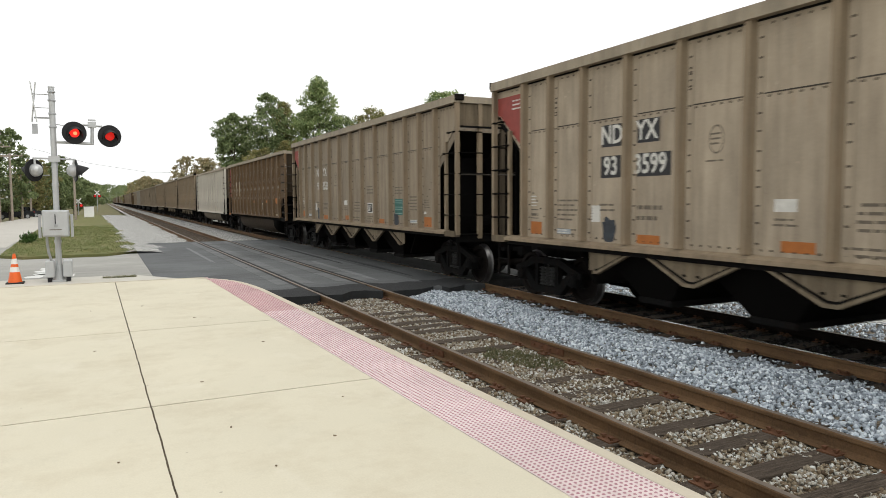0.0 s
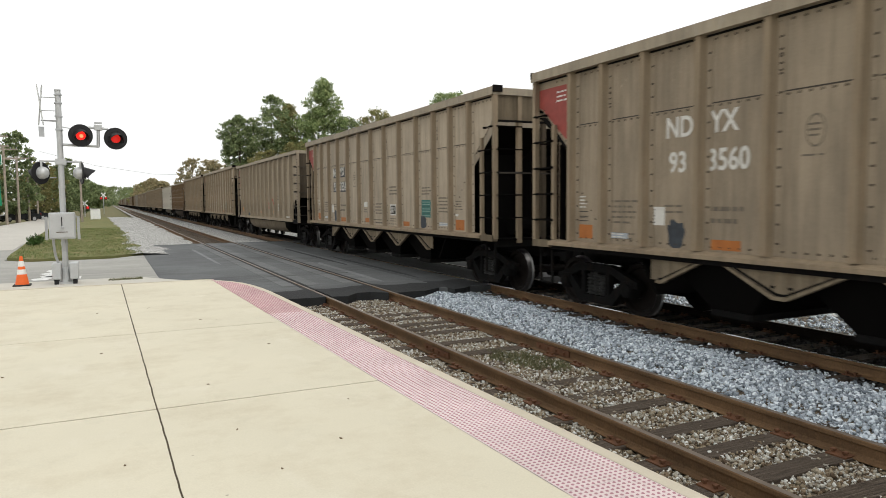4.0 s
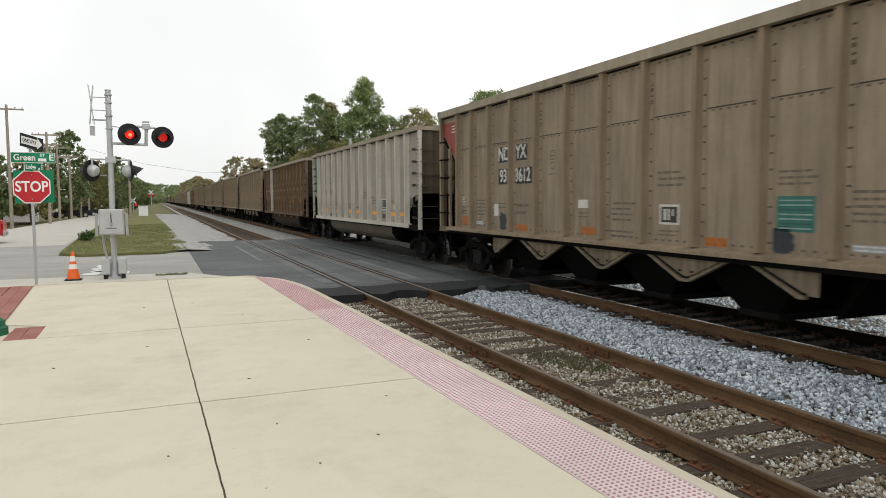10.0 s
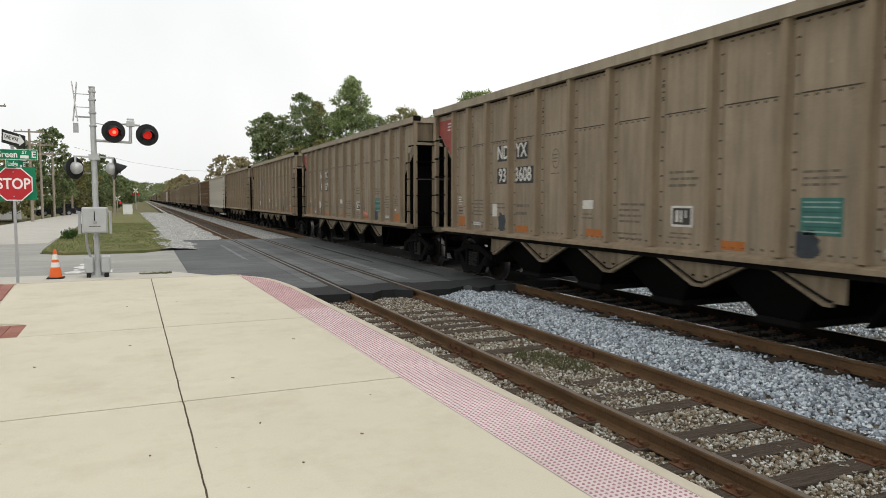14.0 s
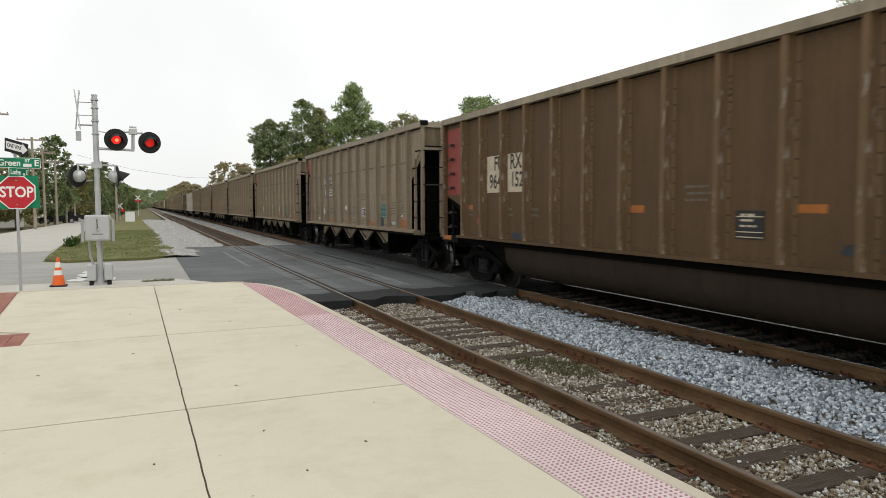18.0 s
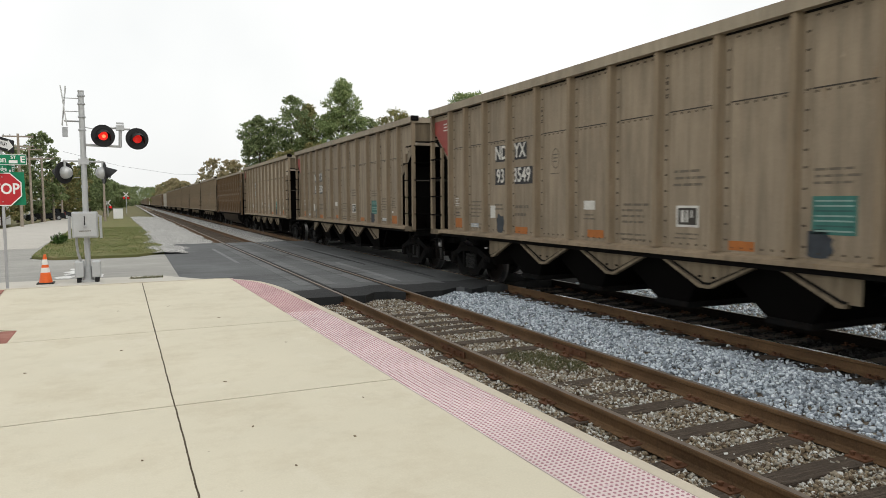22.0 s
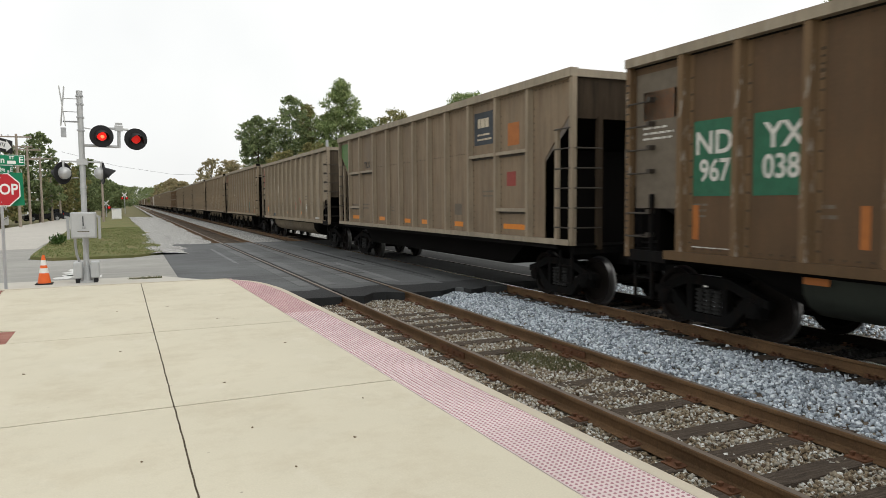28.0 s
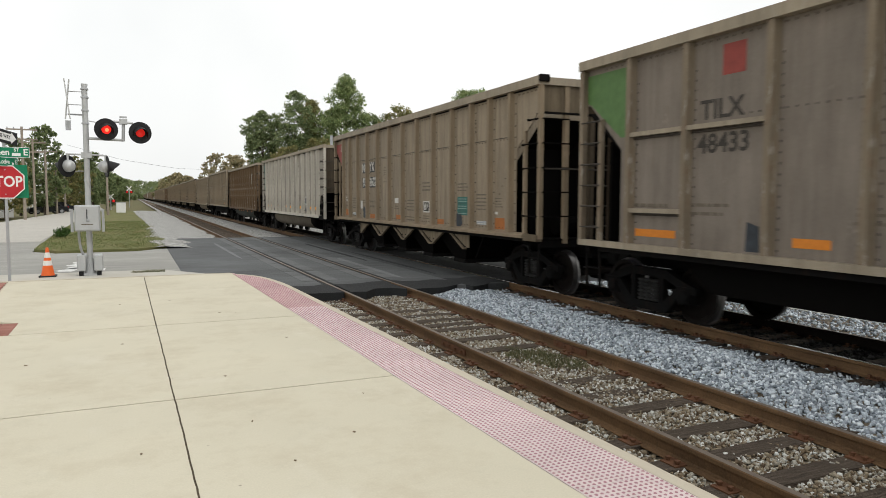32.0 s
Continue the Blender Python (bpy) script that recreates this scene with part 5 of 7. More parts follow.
def hopper_number(car, a, b, c, d, back=True, teal=True, pink=False):
    bk = BLACK_P if back else None
    ink = WHITE_P
    if len(c) == 3:
        bk, ink = PATCH_P, NAVY_P
        mark(car, 3.36, 4.0, 2.24, 3.3, OVERSPRAY, "pale_patch", 0.002)
        mark(car, 4.24, 4.98, 2.24, 3.3, OVERSPRAY, "pale_patch", 0.002)
    boxed(car, a, 3.72, 3.07, 0.50, 0.36, 0.42, ink, bk, 0.85)
    boxed(car, b, 4.54, 3.08, 0.56, 0.36, 0.42, ink, bk, 0.85)
    boxed(car, c, 3.70, 2.56, 0.50, 0.36, 0.42, ink, bk, 0.85)
    boxed(car, d, 4.62, 2.56, 0.88, 0.36, 0.42, ink, bk, 0.85)
    if teal:
        mark(car, 11.50, 12.08, 1.60, 2.06, TEAL_H, "teal_panel", label="faded teal data panel")
        for k in range(7):
            mark(car, 11.54, 12.04, 1.635 + k * 0.06, 1.655 + k * 0.06, TEAL_D if k % 3 == 1 else TEAL_L, "panel_line", 0.006)
    smudge(car, 11.60, 1.31, 0.36, 0.34)
    if pink:
        scrawl(car, 10.3, 1.52, 0.75, 0.26, PINK_P, 2, 0.018)
        scrawl(car, 10.25, 1.50, 0.65, 0.2, PINK_P, 6, 0.018)


def gondola(paint, posts, tub, group, label, name="gondola_car", tall=4.29, bright=(), deep=0.68, ledge=0.13):
    """A high-sided coal gondola with a rounded tub between the trucks."""
    spots = GPOSTS if posts is GREY_POST else EVEN_POSTS
    car = thing(name, label, "freight car", group=group)
    TOP, EAVE, SILL = tall, tall - 0.14, 1.26
    cut = [(HB, EAVE), (HB, 2.28), (HB - 0.3, 2.20), (HB - 1.02, 1.98), (HB - 1.02, SILL)]
    pts = cut + [(-HB + 1.2, SILL), (-HB + 1.2, 1.98), (-HB + 0.35, 2.2), (-HB, 2.28), (-HB, EAVE)]
    part("side_sheet", side_plate(bmesh.new(), -SIDE, pts), paint, car)
    far = side_plate(bmesh.new(), SIDE - 0.02, pts)
    part("side_sheet", far, paint, car)
    rim = bmesh.new()
    for s in (-1, 1):
        bx(rim, s * 1.565 - 0.085, s * 1.565 + 0.085, -HB - 0.05, HB + 0.05, EAVE, TOP)
        bx(rim, -1.48, 1.48, s * HB - 0.05, s * HB + 0.05, EAVE, TOP - 0.015)
    part("top_chord", rim, CHORD, car)
    for s in (-1, 1):
        bm = bx(bmesh.new(), s * 1.57 - 0.08, s * 1.57 + 0.08, -HB + 0.9, HB - 0.9, SILL - ledge, SILL)
        part("side_sill", bm, posts if posts is not BROWN_POST else BROWN, car)
        # black web holds the shade below the sill ledge
        part("sill_web", box(s * 1.50 - 0.02, s * 1.50 + 0.02, -HB + 0.9, HB - 0.9, SILL - 0.185, SILL - ledge - 0.002), SHADED_SOOT, car)
        part("end_side_sill", box(s * 1.56 - 0.04, s * 1.56 + 0.04, -HB, -HB + 0.9, SILL - 0.2, SILL - 0.03), UNDER, car)
        part("end_side_sill", box(s * 1.56 - 0.04, s * 1.56 + 0.04, HB - 0.9, HB, SILL - 0.2, SILL - 0.03), UNDER, car)
    pm = {}
    for k, p in enumerate(spots):
        mt = PALE_POST if k in bright else posts
        if mt.name not in pm:
            bm = bmesh.new()
            prism(bm, [(0.0, -0.09), (0.0, 0.09), (-0.12, 0.05), (-0.12, -0.05)], SILL, EAVE, "z")
            bx(bm, -0.008, 0.0, -0.17, 0.10, SILL, EAVE)
            pm[mt.name] = part("side_post", bm, mt, car, at=pose(-SIDE, p, 0))
        else:
            same("side_post", pm[mt.name], car, pose(-SIDE, p, 0))
    rv = bmesh.new()
    pr = []
    for p in spots:
        pr += [(p - 0.135, 1.40 + 0.24 * j) for j in range(int((EAVE - 1.45) / 0.24))]
    for p in spots[2::3]:
        pr += [(p - 0.135, 3.45 + 0.09 * j) for j in range(5)]
    rivets(rv, pr, -SIDE - 0.008, 0.013, 2.0)
    rivets(rv, [(-HB + 0.1 + 0.19 * j, EAVE - 0.06) for j in range(80)], size=0.012, wide=1.5)
    rivets(rv, [(-HB + 1.22 + 0.17 * j, SILL + 0.05) for j in range(78)], size=0.012, wide=1.5)
    # thin dark strip stands for the chord's shadow on the side
    part("chord_seam", box(-SIDE - 0.012, -SIDE + 0.012, -HB, HB, EAVE - 0.026, EAVE - 0.002), UNDER, car)
    tagged(part("rivets", rv, RIVET if posts is BROWN_POST else RIVET_SOFT, car), kind="stuff")
    for s in (-1, 1):
        e = s * HB
        part("end_sheet", box(-1.49, 1.49, min(e, e - s * 0.04), max(e, e - s * 0.04), 2.22, EAVE), SHADED_DUST if posts is not BROWN_POST else ENDP, car, "end sheet darkened by soot and painted-in shade")
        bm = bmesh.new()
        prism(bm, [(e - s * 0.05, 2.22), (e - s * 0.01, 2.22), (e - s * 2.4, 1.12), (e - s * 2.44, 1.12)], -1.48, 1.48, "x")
        part("slope_sheet", bm, SHADED_SOOT, car)
        part("end_floor", box(-1.48, 1.48, min(e, e - s * 2.3), max(e, e - s * 2.3), 1.14, 1.18), SHADED_SOOT, car)
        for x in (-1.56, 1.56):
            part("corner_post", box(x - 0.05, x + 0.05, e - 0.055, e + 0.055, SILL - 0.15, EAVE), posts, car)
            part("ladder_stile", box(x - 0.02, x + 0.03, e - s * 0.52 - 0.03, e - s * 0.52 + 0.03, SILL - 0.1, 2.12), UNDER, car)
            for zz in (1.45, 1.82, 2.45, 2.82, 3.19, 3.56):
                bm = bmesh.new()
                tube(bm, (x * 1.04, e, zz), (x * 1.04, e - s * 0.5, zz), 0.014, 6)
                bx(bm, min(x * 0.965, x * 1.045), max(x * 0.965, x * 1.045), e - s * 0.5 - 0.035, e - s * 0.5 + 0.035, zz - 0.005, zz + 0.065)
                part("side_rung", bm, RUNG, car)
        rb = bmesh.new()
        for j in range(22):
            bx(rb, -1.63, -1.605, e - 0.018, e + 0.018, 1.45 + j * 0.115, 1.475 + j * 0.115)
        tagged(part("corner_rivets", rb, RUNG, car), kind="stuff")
        # added plates block daylight under the slope sheet
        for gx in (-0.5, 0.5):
            part("slope_gusset", prism(bmesh.new(), [(e - s * 0.2, 1.16), (e - s * 0.2, 2.1), (e - s * 2.2, 1.16)], gx - 0.02, gx + 0.02, "x"), SHADED_SOOT, car)
        part("brake_reservoir", tube(bmesh.new(), (-1.0, e - s * 0.3, 1.42), (1.0, e - s * 0.3, 1.42), 0.2, 12), SHADED_SOOT, car)
        # added plate shuts out the bright view behind the end
        part("end_bulkhead", box(-1.47, 1.47, min(e - s * 0.56, e - s * 0.62), max(e - s * 0.56, e - s * 0.62), 1.18, 1.95), SHADED_SOOT, car)
        part("end_platform", box(-1.3, 1.3, min(e - s * 0.6, e + s * 0.18), max(e - s * 0.6, e + s * 0.18), 1.0, 1.06), SHADED_SOOT, car)
        for x in (-0.75, 0.75):
            part("end_post", box(x - 0.06, x + 0.06, min(e, e + s * 0.06), max(e, e + s * 0.06), 1.1, EAVE), SHADED_DUST if posts is not BROWN_POST else ENDP, car)
        for zz in (1.45, 1.82, 2.45, 2.82, 3.19, 3.56):
            bm = bmesh.new()
            tube(bm, (-1.56, e + s * 0.07, zz), (-1.0 if zz != 2.82 else 1.2, e + s * 0.07, zz), 0.014, 6)
            part("end_rung", bm, RUNG, car)
        if s < 0:
            bm = bmesh.new()
            lathe(bm, [(e - 0.16, 0.26), (e - 0.13, 0.29), (e - 0.10, 0.26)], 18, "y", (0.35, 0, 2.45))
            part("brake_wheel", bm, SHADED_SOOT, car)
    bm = bmesh.new()
    ys = [(-5.75, 1.0), (-5.6, 0.72), (-5.15, 0.36), (-4.6, 0.0), (4.6, 0.0), (5.15, 0.36), (5.6, 0.72), (5.75, 1.0)]
    rings = []
    for y, k in ys:
        ring = []
        for j in range(11):
            a = math.pi * j / 10
            ring.append(bm.verts.new((-1.46 * math.copysign(abs(math.cos(a)) ** 0.55, math.cos(a)), y, 1.14 - (1 - k) * deep * math.sin(a) ** 0.7)))
        rings.append(ring)
    for r0, r1 in zip(rings, rings[1:]):
        for j in range(10):
            bm.faces.new((r0[j], r0[j + 1], r1[j + 1], r1[j]))
    bmesh.ops.recalc_face_normals(bm, faces=bm.faces[:])
    shell = part("tub", bm, tub, car, "rounded underslung tub", smooth=True)
    # tub ends turn near black: shade beside the trucks is painted in
    shell.data.materials.append(SHADED_SOOT)
    for fc in shell.data.polygons:
        if abs(fc.center.y) > 4.7:
            fc.material_index = 1
    running_gear(car, UNDER)
    for a in ((1.2, 1.65, 1.75, 2.0, 3), (3.2, 3.7, 1.75, 2.0, 2), (4.25, 4.75, 1.75, 2.0, 2), (9.0, 9.6, 2.05, 2.35, 3), (12.3, 12.9, 1.9, 2.05, 2)):
        lines(car, *a)
    return car


def ribbed_car(label, corner, group, paint=MAUVE, posts_paint=TAN_B):
    """A tan coal car with sloped ends, rails along its end panels and a dark flat trough."""
    car = thing("coal_car", label, "freight car", group=group)
    TOP, EAVE, SILL = 4.46, 4.30, 1.29
    cut = [(HB, EAVE), (HB, 3.70), (HB - 0.16, 3.66), (HB - 1.02, 2.85), (HB - 1.02, SILL)]
    pts = cut + [(-a, b) for a, b in cut[::-1]]
    posts = [HB - a for a in (1.30, 2.58, 4.07, 5.40, 6.55, 7.66, 8.77, 9.92, 11.25, 12.60, 13.97)]
    part("side_sheet", side_plate(bmesh.new(), -SIDE, pts), paint, car)
    far = side_plate(bmesh.new(), SIDE - 0.02, pts)
    part("side_sheet", far, MAUVE, car)
    rim = bmesh.new()
    for s in (-1, 1):
        bx(rim, s * 1.565 - 0.085, s * 1.565 + 0.085, -HB - 0.05, HB + 0.05, EAVE, TOP)
        bx(rim, -1.48, 1.48, s * HB - 0.05, s * HB + 0.05, EAVE, TOP - 0.02)
    part("top_chord", rim, CHORD, car)
    for s in (-1, 1):
        bm = bx(bmesh.new(), s * 1.57 - 0.08, s * 1.57 + 0.08, -HB, HB, SILL - 0.10, SILL)
        part("side_sill", bm, CHORD, car)
        # dark web: the sill's shadow put into its colour
        part("sill_web", box(s * 1.55 - 0.02, s * 1.55 + 0.02, -HB + 0.5, HB - 0.5, SILL - 0.19, SILL - 0.103), UNDER, car)
    pm = None
    for p in posts:
        if pm is None:
            bm = prism(bmesh.new(), [(0.0, -0.085), (0.0, 0.085), (-0.11, 0.05), (-0.11, -0.05)], SILL, EAVE, "z")
            pm = part("side_post", bm, posts_paint, car, at=pose(-SIDE, p, 0))
        else:
            same("side_post", pm, car, pose(-SIDE, p, 0))
    # each panel rail gets a dark strip below as its painted shade
    for a, b in ((posts[2], posts[0]), (posts[-1], posts[-3])):
        part("panel_rail", box(-SIDE - 0.10, -SIDE, a + 0.05, b - 0.05, 3.03, 3.10), CHORD, car)
        part("rail_underside", box(-SIDE - 0.03, -SIDE, a + 0.05, b - 0.05, 2.985, 3.03), RUNG, car)
    for a, b in ((posts[1], posts[0]), (posts[-1], posts[-2])):
        part("panel_rail", box(-SIDE - 0.10, -SIDE, a + 0.05, b - 0.05, 1.80, 1.87), CHORD, car)
        part("rail_underside", box(-SIDE - 0.03, -SIDE, a + 0.05, b - 0.05, 1.755, 1.80), RUNG, car)
    rv = bmesh.new()
    pr = []
    for p in posts:
        for d in (-0.12, 0.12):
            pr += [(p + d, 1.36 + 0.14 * j) for j in range(19)]
    pr += [(-HB + 0.1 + 0.14 * j, EAVE - 0.05) for j in range(107)]
    pr += [(posts[-3] + 0.12 + 0.14 * j, 3.18) for j in range(55)]
    rivets(rv, pr)
    tagged(part("rivets", rv, RUNG, car), kind="stuff")
    for s in (-1, 1):
        e = s * HB
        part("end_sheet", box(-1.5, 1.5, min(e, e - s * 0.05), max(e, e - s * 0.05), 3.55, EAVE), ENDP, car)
        part("slope_sheet", prism(bmesh.new(), [(e - s * 0.08, 3.55), (e - s * 0.04, 3.55), (e - s * 3.2, 1.08), (e - s * 3.24, 1.08)], -1.48, 1.48, "x"), SHADED_SOOT, car)
        part("end_floor", box(-1.48, 1.48, min(e, e - s * 2.8), max(e, e - s * 2.8), 1.14, 1.18), SHADED_SOOT, car)
        # added plate blocks light through the sloped end
        part("end_bulkhead", box(-1.47, 1.47, min(e - s * 0.66, e - s * 0.72), max(e - s * 0.66, e - s * 0.72), 1.18, 3.0), SHADED_SOOT, car)
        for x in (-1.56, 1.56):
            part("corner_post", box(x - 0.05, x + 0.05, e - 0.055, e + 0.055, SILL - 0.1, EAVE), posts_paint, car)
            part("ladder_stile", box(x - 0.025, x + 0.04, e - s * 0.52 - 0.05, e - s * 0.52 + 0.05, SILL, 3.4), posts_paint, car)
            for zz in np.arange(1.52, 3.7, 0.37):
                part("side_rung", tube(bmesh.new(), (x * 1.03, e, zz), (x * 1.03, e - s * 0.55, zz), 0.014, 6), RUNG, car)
        # darker middle post: shade between the cars set by colour
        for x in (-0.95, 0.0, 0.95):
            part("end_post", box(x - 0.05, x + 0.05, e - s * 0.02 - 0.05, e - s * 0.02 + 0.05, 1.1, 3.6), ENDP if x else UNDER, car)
        for zz in np.arange(1.52, 3.2, 0.37):
            part("end_rung", tube(bmesh.new(), (-1.56, e + s * 0.06, zz), (-0.95, e + s * 0.06, zz), 0.014, 6), RUNG, car)
    bm = prism(bmesh.new(), [(-5.6, 1.14), (-4.9, 0.62), (4.9, 0.62), (5.6, 1.14)], -1.25, 1.25, "x")
    part("trough", bm, SHADED_SOOT, car)
    running_gear(car, UNDER)
    bm = prism(bmesh.new(), [(HB - 0.06, 4.2), (HB - 1.18, 4.2), (HB - 1.18, 3.05), (HB - 1.0, 3.05), (HB - 0.17, 3.68), (HB - 0.06, 3.72)], -SIDE - 0.004, -SIDE + 0.001, "x")
    part("placard", bm, corner, car, "faded green corner panel")
    mark(car, 1.42, 2.35, 1.42, 1.54, ORANGE_P, "reflector")
    mark(car, 4.42, 4.95, 1.42, 1.54, ORANGE_P, "reflector")
    mark(car, 6.75, 7.2, 1.40, 1.52, ORANGE_P, "reflector")
    mark(car, 8.1, 8.5, 1.40, 1.52, ORANGE_P, "reflector")
    mark(car, 10.28, 10.76, 1.40, 1.52, ORANGE_P, "reflector")
    mark(car, 12.82, 13.75, 1.42, 1.53, ORANGE_P, "reflector")
    mark(car, 10.3, 10.7, 1.69, 1.97, STENCIL, "stencil_box")
    bm = prism(bmesh.new(), [(HB - 3.68, 1.32), (HB - 3.92, 1.32), (HB - 3.90, 1.66), (HB - 3.70, 1.72)], -SIDE - 0.004, -SIDE + 0.001, "x")
    part("dark_patch", bm, BLUEGREY, car, "blue-grey smudge of touch-up paint")
    for a in ((2.5, 3.5, 1.75, 2.0, 2), (1.35, 2.2, 1.84, 2.0, 1), (5.2, 5.9, 1.7, 1.9, 2), (11.8, 12.6, 2.1, 2.3, 2)):
        lines(car, *a)
    return car


# ---- the train ----
TAN_L = "dusty tan ribbed coal hopper car with a red corner panel"
FIRST = hopper(TAN, "cars of the coal train", TAN_L)


BARE = copy_thing(FIRST, Matrix.Identity(4))
train = {}
HOPPERS = {-2: ("ND", "YX", "93", "3526", False, True, False), -1: ("ND", "YX", "93", "3599", True, True, False), 1: ("ND", "YX", "93", "3551", True, True, False), 2: ("ND", "YX", "93", "3560", False, True, False), 3: ("ND", "YX", "93", "3595", True, True, False), 6: ("ND", "YX", "93", "3612", True, True, False), 7: ("ND", "YX", "933", "606", True, True, False), 8: ("ND", "YX", "93", "3579", True, True, True), 9: ("ND", "YX", "93", "3608", True, True, False), 10: ("ND", "YX", "93", "3574", True, True, False), 11: ("ND", "YX", "93", "3558", True, True, False), 13: ("ND", "YX", "93", "3585", True, True, False), 14: ("ND", "YX", "93", "3589", True, True, False), 15: ("ND", "YX", "93", "3549", True, True, False), 16: ("ND", "YX", "93", "3529", True, True, False), 17: ("ND", "YX", "93", "3526", True, True, False), 22: ("ND", "YX", "93", "3602", True, True, False)}
train[-1] = FIRST
for i, spec in HOPPERS.items():
    if i not in train:
        train[i] = copy_thing(BARE, Matrix.Identity(4))
for i, spec in HOPPERS.items():
    hopper_number(train[i], *spec)


def tan_gondola(marks):
    car = gondola(TAN_B, TAN_B, TUB_TAN, "cars of the coal train", "tan coal gondola with rounded tub and red corner panel")
    mark(car, 0.26, 1.06, 2.98, 4.0, RED_P, "placard", label="faded red corner panel")
    for y, z, txt, w in marks:
        boxed(car, txt, y, z, w, 0.44, 0.50, BLACK_P, WHITE_P, 0.8)
    for y0, y1, z0, z1 in ((1.28, 1.72, 1.50, 1.74), (4.78, 5.2, 1.46, 1.58), (6.88, 7.32, 1.46, 1.58), (10.12, 10.58, 1.44, 1.57), (13.62, 14.12, 1.42, 1.68)):
        mark(car, y0, y1, z0, z1, ORANGE_P, "reflector")
    for y0 in (1.42, 13.78):
        mark(car, y0, y0 + 0.2, 1.74, 1.88, RED_P, "small_label", label="small red tag")
    mark(car, 11.2, 11.62, 1.60, 1.92, WHITE_P, "stencil_box")
    mark(car, 11.24, 11.58, 1.64, 1.88, INK, "stencil_box", 0.007)
    for y0 in (11.28, 11.43):
        mark(car, y0, y0 + 0.1, 1.68, 1.84, WHITE_P, "stencil_box", 0.009)
    mark(car, 13.3, 13.75, 1.30, 1.36, WHITE_P, "white_card", 0.09)
    mark(car, 5.9, 6.06, 1.38, 1.48, WHITE_P, "white_card")
    lines(car, 12.45, 13.05, 3.55, 3.85, 3)
    lines(car, 11.0, 11.8, 2.1, 2.35, 2)
    scrawl(car, 5.95, 1.78, 0.42, 0.42, INK, 3)
    scrawl(car, 9.1, 1.92, 0.55, 0.55, CHALK_RED, 5)
    scrawl(car, 10.2, 1.98, 0.62, 0.5, CHALK_RED, 8)
    bm = prism(bmesh.new(), [(HB - 3.5, 1.28), (HB - 4.3, 1.28), (HB - 4.1, 1.42), (HB - 3.7, 1.44)], -SIDE - 0.1, -SIDE - 0.09, "x")
    part("dark_patch", bm, BLUEGREY, car, "dark smudge over the sill")
    lines(car, 7.0, 8.0, 0.8, 1.05, 3, x=1.47)
    return car


train[0] = tan_gondola([(2.92, 3.22, "ND", 0.56), (3.93, 3.24, "YX", 0.60), (2.92, 2.68, "96", 0.52), (3.91, 2.70, "49", 0.52), (4.96, 2.72, "96", 0.52)])
train[18] = tan_gondola([(2.92, 3.22, "ND", 0.56), (3.93, 3.24, "YX", 0.60), (2.92, 2.68, "96", 0.52), (3.91, 2.70, "49", 0.52), (4.96, 2.72, "75", 0.52)])


def brown_gondola(num_a, num_b, bright):
    car = gondola(BROWN, BROWN_POST, TUB_BROWN, "cars of the coal train", "rust-brown coal gondola with cream number panel and red corner", bright=bright, deep=0.84, ledge=0.13 if bright else 0.06)
    mark(car, 0.08, 1.08, 2.3, 4.02, RED_P, "placard", label="faded red corner panel")
    mark(car, 2.42, 3.26, 2.32, 3.17, CREAM, "number_patch", 0.010, "cream number panel")
    mark(car, 3.44, 4.31, 2.32, 3.17, CREAM, "number_patch", 0.010, "cream number panel")
    side_text(car, "FU", 3.0, 2.97, 0.46, BLACK_P, 0.013, squeeze=0.8)
    side_text(car, "RX", 3.80, 2.98, 0.46, BLACK_P, 0.013, squeeze=0.85)
    side_text(car, num_a, 2.84, 2.56, 0.46, BLACK_P, 0.013, squeeze=0.85)
    side_text(car, num_b, 3.86, 2.58, 0.46, BLACK_P, 0.013, squeeze=0.82)
    for y in (3.45, 5.6, 7.8, 10.0, 11.9) if bright else ():
        mark(car, y, y + 0.42, 0.98, 1.08, DIMORANGE, "reflector", x=1.475)
    mark(car, 0.05, 0.5, 1.12, 1.24, DIMORANGE, "reflector", 0.012, x=1.60)
    for y0, y1, z0, z1 in ((1.40, 1.62, 1.92, 2.04), (7.66, 8.08, 1.90, 2.02), (10.85, 11.4, 1.92, 2.03), (13.2, 13.6, 1.88, 2.14)):
        mark(car, y0, y1, z0, z1, DIMORANGE, "orange_patch")
    mark(car, 1.85, 2.05, 1.56, 1.72, RED_P, "small_label", label="small red tag")
    smudge(car, 3.9, 1.27, 0.55, 0.16, 0.014)
    if bright:
        mark(car, 10.0, 10.48, 1.56, 1.95, WHITE_P, "stencil_box", 0.010)
        mark(car, 10.04, 10.44, 1.60, 1.84, BROWN, "stencil_box", 0.012)
        lines(car, 10.05, 10.44, 1.60, 1.93, 4, CREAM, lift=0.014)
    else:
        mark(car, 10.0, 10.48, 1.56, 1.95, BLACK_P, "stencil_box", 0.010, "dark stencil box with pale rules")
        for z in (1.58, 1.65, 1.86):
            mark(car, 10.02, 10.46, z, z + 0.014, CREAM, "stencil", 0.012)
        lines(car, 10.08, 10.40, 1.70, 1.93, 3, CREAM, lift=0.012)
        smudge(car, 11.85, 1.42, 0.5, 0.14, 0.006)
    mark(car, 13.3, 13.9, 1.30, 1.36, CREAM, "white_card")
    return car


train[4] = brown_gondola("964", "255", (2,))
train[12] = brown_gondola("964", "152", ())


